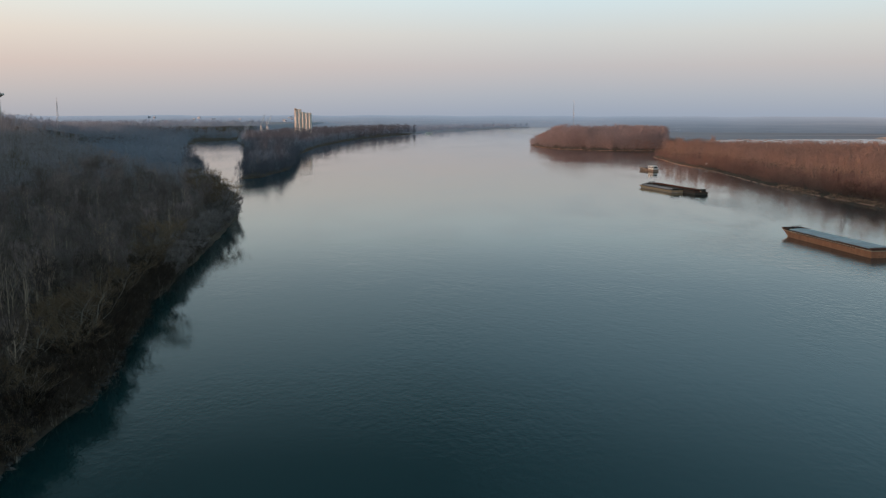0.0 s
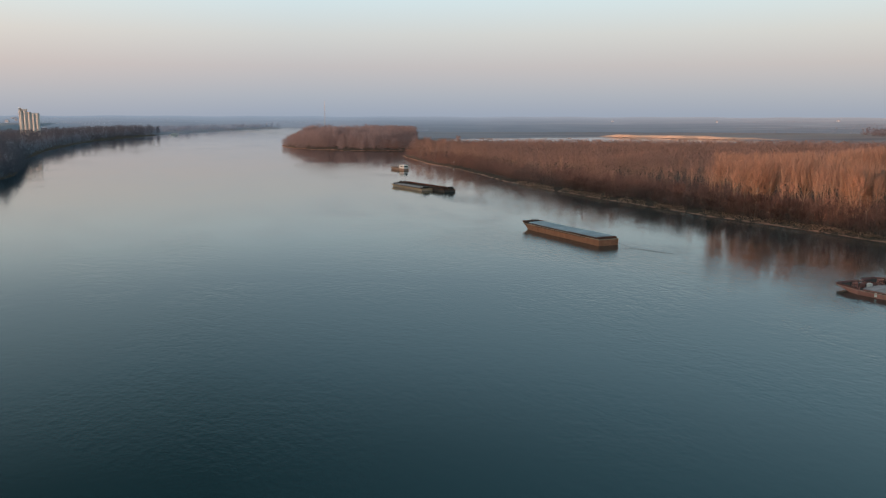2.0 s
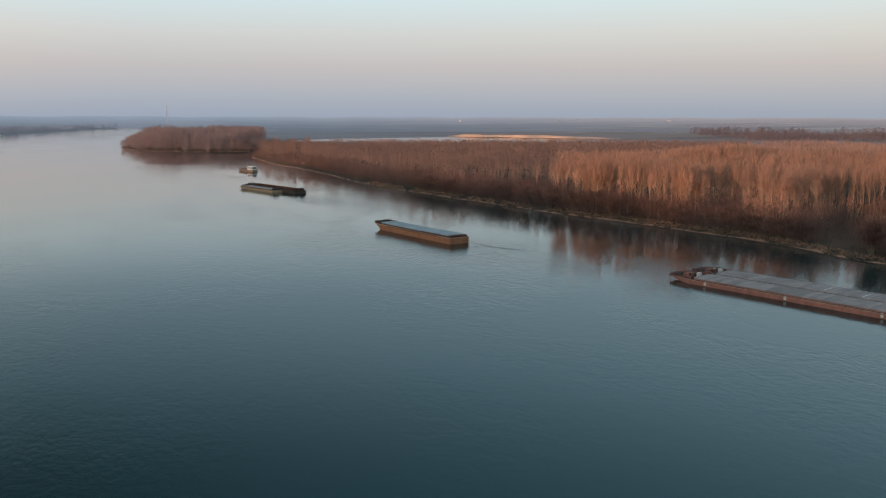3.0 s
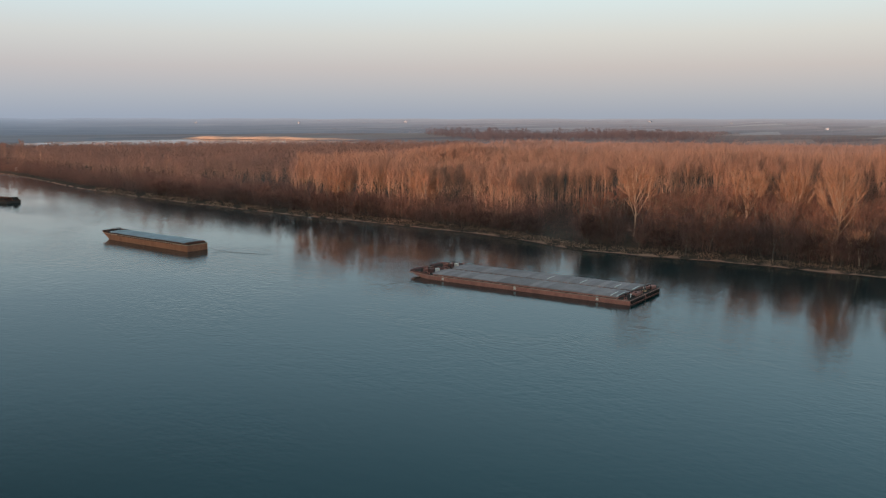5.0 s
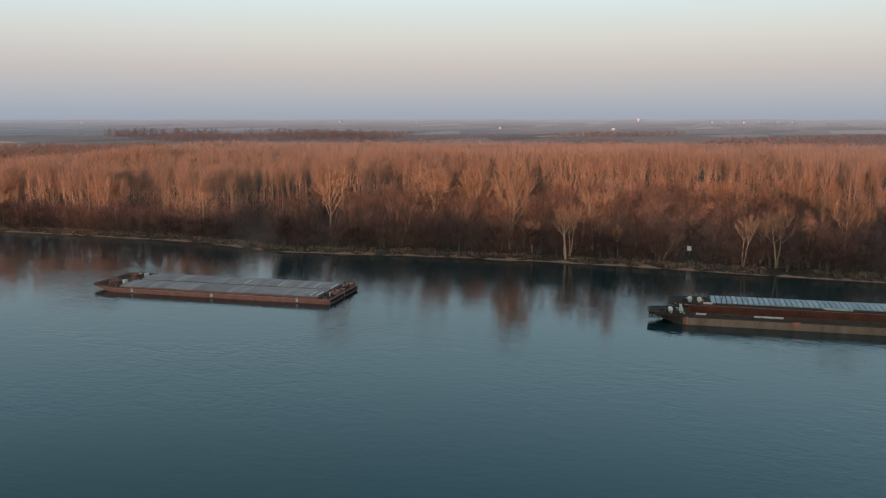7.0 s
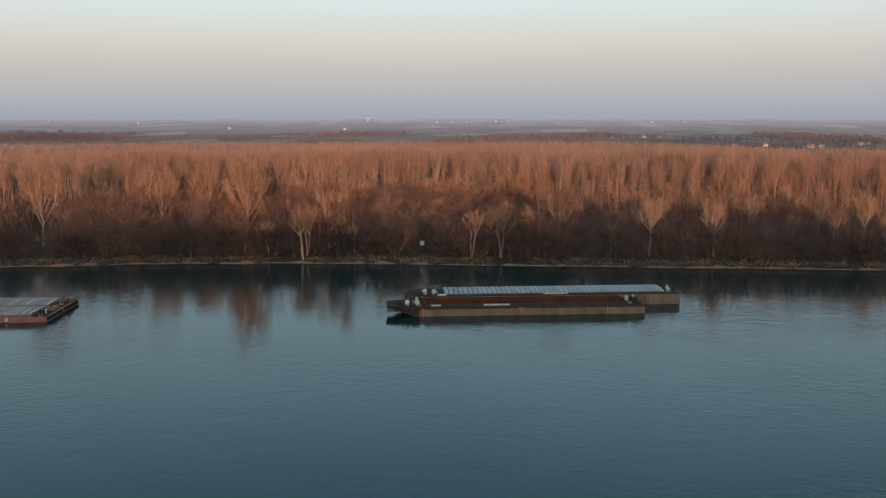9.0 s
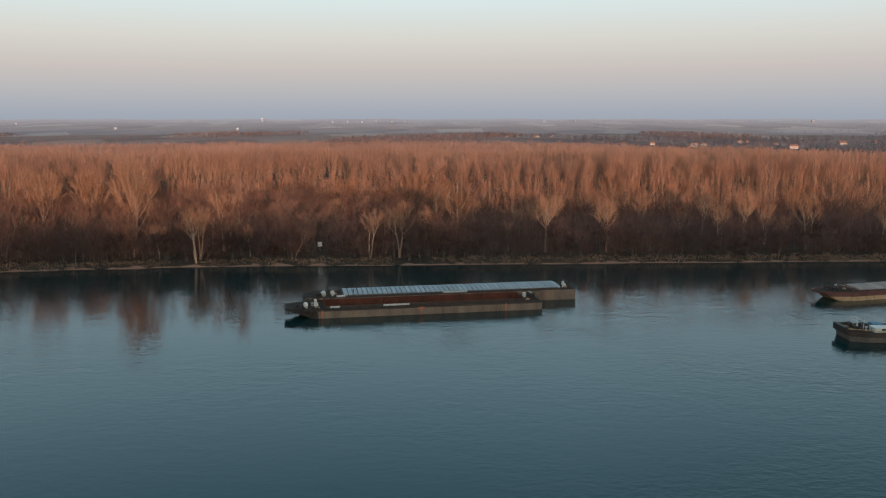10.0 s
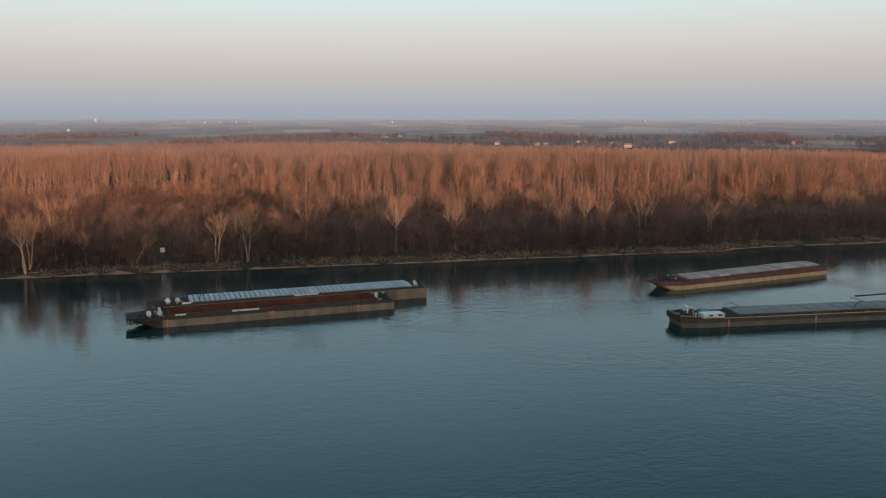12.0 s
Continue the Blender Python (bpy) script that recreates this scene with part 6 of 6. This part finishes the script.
def shore_stones():
    """Grey boulders along the near western bank."""
    r_ = np.random.default_rng(63)
    spots = scatter(-75, -48, 90, 240, 1.15, 64, lambda x, y, e, w: (w > -0.9) & (w < 1.4) & (ripple(x, y, 8, 1) > -0.4))
    bm = bmesh.new()
    bmesh.ops.create_icosphere(bm, subdivisions=1, radius=1.0)
    bm.verts.ensure_lookup_table()
    ball = np.array([[v.co[:] for v in f.verts] for f in bm.faces])
    bm.free()
    z = height(spots[:, 0], spots[:, 1])
    out = []
    for k, (x, y) in enumerate(spots):
        warp = ball * (1 + 0.25 * np.sin(ball * 3 + k)[:, :, ::-1]) * r_.uniform(0.2, 0.75) * np.array([1.2, 0.9, 0.65])
        out.append(warp + np.array([x, y, z[k] + 0.12]))
    tagged(raw("shore_stones", np.concatenate(out), M_BOULDER), "grey weathered boulders along the western water's edge", "stones", kind="stuff")


M_BOULDER = material("grey_boulder", (0.10, 0.094, 0.088), 0.9, second=(0.06, 0.057, 0.054), third=(0.15, 0.14, 0.13), scale=0.8, island=0.35, spec=0.1)
shore_stones()


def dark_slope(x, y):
    """Patch of the western slope whose trees are painted darker as shade."""
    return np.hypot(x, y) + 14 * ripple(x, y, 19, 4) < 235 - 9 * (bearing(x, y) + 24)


K_WEST = [far_tree(s, 16, 4.6, 170, 0.17, low=0.16, wild=0.4, length=0.10) for s in range(80, 83)] + [broom(s, 18, 3.0, 8, 120, 0.13, low=0.3, stem=0.3) for s in range(83, 85)]
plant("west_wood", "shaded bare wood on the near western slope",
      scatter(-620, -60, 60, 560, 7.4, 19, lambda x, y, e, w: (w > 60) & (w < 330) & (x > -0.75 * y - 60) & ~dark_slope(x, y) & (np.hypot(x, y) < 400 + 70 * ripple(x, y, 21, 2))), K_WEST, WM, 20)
plant("west_wood_dark", "bare wood low on the near western slope, painted dark as shade",
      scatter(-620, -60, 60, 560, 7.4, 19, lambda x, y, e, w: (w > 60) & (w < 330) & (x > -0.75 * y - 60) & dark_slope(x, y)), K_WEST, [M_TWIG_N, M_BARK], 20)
plant("west_wood_upper", "bare wood higher on the western hill, greyed by painted haze",
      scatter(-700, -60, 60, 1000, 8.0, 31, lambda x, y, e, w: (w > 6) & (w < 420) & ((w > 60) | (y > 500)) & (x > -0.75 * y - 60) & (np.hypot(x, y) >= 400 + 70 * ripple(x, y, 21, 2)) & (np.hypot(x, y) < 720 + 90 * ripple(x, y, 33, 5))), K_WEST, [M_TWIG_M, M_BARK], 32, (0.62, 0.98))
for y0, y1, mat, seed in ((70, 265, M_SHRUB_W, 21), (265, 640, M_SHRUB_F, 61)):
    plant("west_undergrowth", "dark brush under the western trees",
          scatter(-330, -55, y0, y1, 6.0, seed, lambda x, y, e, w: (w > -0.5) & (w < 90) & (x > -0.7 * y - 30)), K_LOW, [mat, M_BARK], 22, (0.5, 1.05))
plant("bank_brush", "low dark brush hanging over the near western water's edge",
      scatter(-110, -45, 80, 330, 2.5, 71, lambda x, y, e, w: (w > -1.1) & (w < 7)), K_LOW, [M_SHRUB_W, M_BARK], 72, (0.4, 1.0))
plant("spit_brush", "low brush round the tip of the spit, shade and haze in its colour",
      scatter(-240, -120, 688, 1150, 4.6, 73, lambda x, y, e, w: (w > -1.2) & (w < 12) & (y > 690)), K_LOW, [M_SPIT, M_SPIT], 74, (0.9, 1.8))
plant("hill_wood", "wood along the crest of the western hill, tinted blue-grey for haze",
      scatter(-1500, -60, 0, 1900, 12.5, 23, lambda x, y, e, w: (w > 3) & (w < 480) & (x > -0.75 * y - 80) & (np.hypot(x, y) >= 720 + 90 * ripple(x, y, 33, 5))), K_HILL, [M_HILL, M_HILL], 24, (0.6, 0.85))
# never in view, added only to cast the hill's shade eastward
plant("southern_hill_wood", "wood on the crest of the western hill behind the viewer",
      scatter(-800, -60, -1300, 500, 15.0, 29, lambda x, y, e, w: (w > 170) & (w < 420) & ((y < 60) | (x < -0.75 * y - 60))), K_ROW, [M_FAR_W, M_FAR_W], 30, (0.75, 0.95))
plant("spit_wood", "bare wood on the spit between the river and the side arm, shade and haze in its colour",
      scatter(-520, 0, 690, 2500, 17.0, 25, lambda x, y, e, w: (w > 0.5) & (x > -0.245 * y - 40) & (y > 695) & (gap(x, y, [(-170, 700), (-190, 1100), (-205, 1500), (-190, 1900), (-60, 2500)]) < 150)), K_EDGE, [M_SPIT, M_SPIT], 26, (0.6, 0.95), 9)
plant("far_western_woods", "far woods beyond the river bend, tinted blue for haze",
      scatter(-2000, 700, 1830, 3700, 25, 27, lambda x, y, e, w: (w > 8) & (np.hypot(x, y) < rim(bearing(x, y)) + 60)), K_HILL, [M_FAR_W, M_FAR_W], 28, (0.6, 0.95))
for fam in (east_thorns, east_poplars, east_broad, east_forked, bushes, west_trees, west_pale, west_round, west_near, west_bush, west_far_bush):
    for ob in fam:
        for o in (*ob.children_recursive, ob):
            bpy.data.objects.remove(o)

# ---------------------------------------------------------------- far buildings and marks
M_CONCRETE = material("cream_concrete", (0.76, 0.69, 0.63), 0.8, second=(0.66, 0.60, 0.54), scale=0.08, stretch=(1, 1, 0.3))
M_ROOF = material("red_tile_roof", (0.34, 0.19, 0.14), 0.85, scale=0.3, spread=0.2)
M_PLASTER = material("pale_plaster", (0.43, 0.41, 0.40), 0.8, second=(0.33, 0.31, 0.30), scale=0.2, spread=0.1)
# blue-grey offsets the orange sunlight and paints haze onto far walls and roofs
M_FARWALL = material("haze_grey_wall", (0.38, 0.42, 0.48), 0.85, scale=0.2, spread=0.1)
M_STEEL = material("grey_blue_steel", (0.42, 0.46, 0.50), 0.6, scale=0.5)
M_SAND = material("sunlit_sand", (0.50, 0.36, 0.275), 0.95, second=(0.42, 0.30, 0.23), scale=0.03, bump=0.3, bump_scale=0.5)
M_STONE = material("pale_stone", (0.55, 0.50, 0.44), 0.8, scale=0.2)
M_ENAMEL = material("white_enamel", (0.92, 0.92, 0.90), 0.35, second=(0.86, 0.86, 0.84), scale=1.0, fine=0.05)
M_WOOD = material("bleached_driftwood", (0.30, 0.23, 0.17), 0.9, scale=2.0)


def polar(az, r):
    return r * math.sin(radians(az)), r * math.cos(radians(az))


def silo():
    x, y = polar(-9.2, 1750)
    t = thing("grain_silo", "tall cream concrete grain silo above the far trees", "silo", m=pose(x, y, 1, 0, 0, 9))
    for k, (cx, h) in enumerate(((-13.5, 58), (-6.8, 58), (0, 56), (6.8, 53), (13.4, 53))):
        bm = bmesh.new()
        rod(bm, (cx, 0, 0), (cx, 0, h), 3.7, 3.7, 20)
        rod(bm, (cx, 0, h), (cx, 0, h + 0.8), 3.9, 3.9, 20)
        part("silo_cell", bm, M_CONCRETE, t)
    for x0, x1, z0, z1 in ((-15.5, -3.0, 58, 62.5), (-17.0, -12.0, 0, 64.5), (2.0, 16, 53, 55.5)):
        bm = bmesh.new()
        box(bm, x0, x1, -3.2, 3.2, z0, z1, 0.15)
        part("head_house", bm, M_CONCRETE, t)


def lattice(name, label, x, y, z, h, w, m, bands=8):
    t = thing(name, label, "mast", m=pose(x, y, z))
    bm = bmesh.new()
    for a in (0.5, 2.6, 4.7):
        rod(bm, (w * math.cos(a), w * math.sin(a), 0), (0.25 * math.cos(a), 0.25 * math.sin(a), h), 0.2, 0.12, 6)
    part("legs", bm, m, t)
    for k in range(1, bands):
        u = 1 - k / bands
        p = [(max(0.25, w * u) * math.cos(a), max(0.25, w * u) * math.sin(a), h * k / bands) for a in (0.5, 2.6, 4.7)]
        q = [(max(0.25, w * (u + 1 / bands)) * math.cos(a), max(0.25, w * (u + 1 / bands)) * math.sin(a), h * (k - 1) / bands) for a in (0.5, 2.6, 4.7)]
        bm = bmesh.new()
        for s in range(3):
            rod(bm, p[s], p[(s + 1) % 3], 0.16, 0.16, 5)
            rod(bm, q[s], p[(s + 1) % 3], 0.14, 0.14, 5)
        part("brace_ring", bm, m, t)


def crane(az, r, h, jib, turn):
    x, y = polar(az, r)
    t = thing("harbour_crane", "grey harbour crane with a raised jib", "crane", "cranes of the far yard", pose(x, y, 1, 0, 0, turn))
    bm = bmesh.new()
    for sx in (-4, 4):
        for sy in (-4, 4):
            rod(bm, (sx, sy, 0), (sx * 0.4, sy * 0.4, h * 0.45), 0.7, 0.6, 6)
    part("portal", bm, M_STEEL, t)
    bm = bmesh.new()
    box(bm, -2.2, 1.6, -1.5, 1.5, h * 0.45, h * 0.56, 0.2)
    part("machine_house", bm, M_STEEL, t)
    bm = bmesh.new()
    rod(bm, (2, 0, h * 0.6), (2 + jib, 0, h), 0.9, 0.45, 6)
    rod(bm, (-2, 0, h * 0.6), (0.5, 0, h * 0.86), 0.5, 0.4, 6)
    rod(bm, (0.5, 0, h * 0.86), (2 + jib, 0, h), 0.25, 0.25, 5)
    part("jib", bm, M_STEEL, t)


def water_tower():
    x, y = polar(-27.18, 1000)
    z = bare(x, y)
    t = thing("view_tower", "pale concrete tower with a flared disc top", "tower", m=pose(x, y, z))
    top = 52 + 1000 * math.tan(radians(1.32)) - z
    bm = bmesh.new()
    rod(bm, (0, 0, -1), (0, 0, top - 4), 2.0, 1.7, 16)
    part("shaft", bm, M_STONE, t)
    bm = bmesh.new()
    rod(bm, (0, 0, top - 5.5), (0, 0, top - 2.6), 1.8, 6.2, 20)
    rod(bm, (0, 0, top - 2.6), (0, 0, top - 1.2), 6.2, 5.8, 20)
    rod(bm, (0, 0, top - 1.2), (0, 0, top), 3.0, 2.7, 16)
    part("disc", bm, M_STONE, t)


def house(x, y, z, w, d, h, turn, wall=M_PLASTER, roof=M_ROOF, group="far village houses", kind="far pale village house with a tiled roof"):
    t = thing("village_house", kind, "house", group, pose(x, y, z, 0, 0, turn))
    bm = bmesh.new()
    box(bm, -w / 2, w / 2, -d / 2, d / 2, -2.0, h)
    part("wall", bm, wall, t)
    bm = bmesh.new()
    e, r = 0.5, d * 0.32
    v = [bm.verts.new(p) for p in ((-w / 2 - e, -d / 2 - e, h), (w / 2 + e, -d / 2 - e, h), (w / 2 + e, d / 2 + e, h), (-w / 2 - e, d / 2 + e, h), (-w / 2 - e, 0, h + r), (w / 2 + e, 0, h + r))]
    for f in ((0, 1, 5, 4), (2, 3, 4, 5), (0, 4, 3), (1, 2, 5), (3, 2, 1, 0)):
        bm.faces.new([v[k] for k in f])
    part("roof", bm, roof, t)
    for k in range(max(2, int(w / 5))):
        bm = bmesh.new()
        cx = -w / 2 + w * (k + 0.5) / max(2, int(w / 5))
        box(bm, cx - 0.7, cx + 0.7, -d / 2 - 0.05, -d / 2 + 0.02, h * 0.3, h * 0.75)
        part("window", bm, M_GLASS, t)


def sign(x, y, z, size, turn):
    g = bare(x, y)
    t = thing("river_sign", "white navigation board on a post by the bank", "sign", m=pose(x, y, g, 0, 0, turn))
    bm = bmesh.new()
    rod(bm, (0, 0, -0.3), (0, 0, z - g - size / 2), 0.09, 0.08, 8)
    part("post", bm, M_STEEL, t)
    bm = bmesh.new()
    box(bm, -0.05, 0.05, -size / 2, size / 2, z - g - size / 2, z - g + size / 2, 0.02)
    part("board", bm, M_ENAMEL, t, "white square board")


silo()
water_tower()
x, y = polar(-24.05, 1400)
lattice("lattice_mast", "thin lattice mast on the wooded crest", x, y, bare(x, y), 52 + 1400 * math.tan(radians(1.0)) - bare(x, y), 2.6, M_STEEL)
x, y = polar(8.6, 2600)
lattice("radio_mast", "slender far radio mast above the plain", x, y, 2.0, 93.0, 2.2, M_STEEL, 10)
crane(-11.9, 1900, 52, 14, 70)
crane(-11.5, 1930, 50, 12, 60)
crane(-12.9, 1860, 34, 6, 20)


def yard_ship():
    x, y = polar(-12.75, 1842)
    t = thing("moored_ship", "pale ship with white upperworks at the far yard", "ship", m=pose(x, y, 0, 0, 0, 15))
    bm = bmesh.new()
    loft(bm, [[(a, b, -0.5) for a, b in outline(44, 8, 8, 20, 0.4)], [(a, b, 3.2) for a, b in outline(44, 8.4, 8, 22, 0.3)]])
    part("hull", bm, M_STEEL, t)
    for k, (a, b, z0, z1) in enumerate(((-14, 6, 3.2, 6.2), (-11, 2, 6.2, 9.0), (-8, -3, 9.0, 11.5))):
        locker(t, "upperworks", a, b, -3.2, 3.2, z0, z1, M_WHITE, windows=((a + 1, a + 3), (a + 4, b - 1)))
    bm = bmesh.new()
    rod(bm, (-6, 0, 11.5), (-6, 0, 19), 0.3, 0.15, 6)
    part("mast", bm, M_STEEL, t)


yard_ship()


def launch():
    t = thing("motor_launch", "small white far launch by the bank", "boat", m=pose(-40, 2440, 0, 0, 0, 20))
    bm = bmesh.new()
    loft(bm, [[(a, b, -0.3) for a, b in outline(24, 5, 6, 10, 0.4)], [(a, b, 2.0) for a, b in outline(24, 5.4, 6, 12, 0.2)]])
    part("hull", bm, M_WHITE, t)
    locker(t, "cabin", -7, 4, -1.8, 1.8, 2.0, 4.6, M_WHITE, windows=((-6, -4), (-2, 0)))


launch()
sign(319.1, 54.6, 5.1, 1.7, 10)
sign(265.5, 863.8, 3.4, 3.0, 60)

# village beyond the poplar wood: bearing, distance, width
rng = np.random.default_rng(77)
for az, r, w in ((91.5, 1720, 10), (92.6, 1690, 12), (93.4, 1740, 9), (94.6, 1700, 14), (95.5, 1760, 10), (100.2, 1480, 10), (102.0, 1560, 9), (104.6, 1500, 11),
                 (105.2, 1540, 10), (107.5, 1720, 22), (109.4, 1650, 11), (110.5, 1450, 14), (113.2, 1700, 16), (115.0, 1760, 12), (118.5, 1800, 20), (120.5, 1720, 12)):
    x, y = polar(az, r if az > 99 else 1900 + (r - 1450) * 0.8)
    house(x, y, bare(x, y) + 0.5, w * 0.9, rng.uniform(7, 10), rng.uniform(2.6, 4.0), rng.uniform(60, 120))
plant("village_trees", "dark garden trees between the village houses",
      scatter(700, 2250, -1500, 40, 16, 78, lambda x, y, e, w: (np.hypot(x, y) > np.interp(bearing(x, y), [92, 97, 101, 110], [1880, 1800, 1250, 1050])) & (np.hypot(x, y) < 2100) & (bearing(x, y) > 90.5) & (bearing(x, y) < 130) & (ripple(x, y, 55, 3) > 0.15 - 0.1 * smooth(97, 100, bearing(x, y)))), K_MASS, [M_GARDEN, M_GARDEN], 79, (0.28, 0.6))
# scattered farms and a white works far out on the plain
for az, r, w, h in ((57.0, 4300, 30, 7), (62.0, 4100, 26, 6), (67.5, 3200, 34, 7), (74.9, 3050, 40, 8), (76.5, 4350, 10, 22), (81.0, 4200, 26, 6), (82.0, 4230, 30, 7), (83.0, 4200, 24, 6), (83.9, 4260, 32, 7),
                    (84.9, 4220, 26, 6), (85.8, 4250, 30, 7), (95.0, 4300, 34, 7), (97.0, 4320, 30, 7), (99.0, 4300, 40, 6), (111.5, 4350, 44, 11), (117.3, 4300, 14, 26), (117.9, 4290, 60, 5), (27.5, 4100, 40, 8), (34.0, 4000, 34, 8), (41.0, 4200, 30, 8)):
    x, y = polar(az, r)
    house(x, y, float(plain(np.array([x]), np.array([y]))[0]), w * 0.62, 9, h * 0.7, rng.uniform(-20, 20) - az + 90, M_FARWALL, M_FARWALL, "far farm buildings", "far white farm building on the hazy plain")
# the town on the north-western hill
for k in range(34):
    az, r = rng.uniform(-19, -8.4), rng.uniform(2700, 4500)
    x, y = polar(az, r)
    house(x, y, float(plain(np.array([x]), np.array([y]))[0]), rng.uniform(8, 16), 9, rng.uniform(4, 8), rng.uniform(-30, 30), M_FARWALL, M_FARWALL, "houses of the hill town", "far pale house on the town hill")

# sand bank of the gravel pit
bm = bmesh.new()
n = 40
for k in range(n):
    az, r = 26.6 + 12.5 * k / (n - 1), 2130 - 250 * k / (n - 1) + 14 * math.sin(k * 0.7)
    x, y = polar(az, r)
    nx, ny = polar(az, 1)
    top = (6.0 + 0.5 * math.sin(k * 0.45) + 0.4 * math.sin(k * 1.3)) * min(1, k / 4, (n - 1 - k) / 20 + 0.12)
    for d, h in ((-16, 0.0), (-9, 0.75), (0, 1.0), (24, 0.8), (50, 0.0)):
        bm.verts.new((x + nx * d, y + ny * d, 0.9 + top * h))
bm.verts.ensure_lookup_table()
for k in range(n - 1):
    for s in range(4):
        f = bm.faces.new((bm.verts[5 * k + s], bm.verts[5 * k + s + 1], bm.verts[5 * k + s + 6], bm.verts[5 * k + s + 5]))
        f.smooth = True
tagged(part("sand_bank", bm, M_SAND), "long sunlit sand heap beside the flooded gravel pit", "sand", kind="structure")

# driftwood and fallen trunks along the east shore
for k in range(10):
    y = rng.uniform(-230, 640)
    xs = np.arange(225, 350, 0.5)
    e, _ = shore(xs, np.full(xs.shape, y))
    x = float(xs[np.argmax(e > rng.uniform(0.4, 2.2))])
    L, a = rng.uniform(1.8, 4.2), rng.uniform(-0.5, 0.5) + 1.5
    z = bare(x, y) + 0.2
    t = thing("driftwood_log", "bleached driftwood log on the muddy shore", "log", "driftwood of the east shore", pose(x, y, z, 0, 0, math.degrees(a)))
    bm = bmesh.new()
    rod(bm, (-L / 2, 0, 0), (L * 0.1, 0.2, 0.1), 0.26, 0.2, 7)
    rod(bm, (L * 0.08, 0.2, 0.1), (L / 2, 0, 0.25), 0.2, 0.08, 7)
    part("trunk", bm, M_WOOD, t)
    bm = bmesh.new()
    rod(bm, (0, 0.1, 0.05), (L * 0.2, 0.9, 0.9), 0.1, 0.04, 5)
    part("branch", bm, M_WOOD, t)
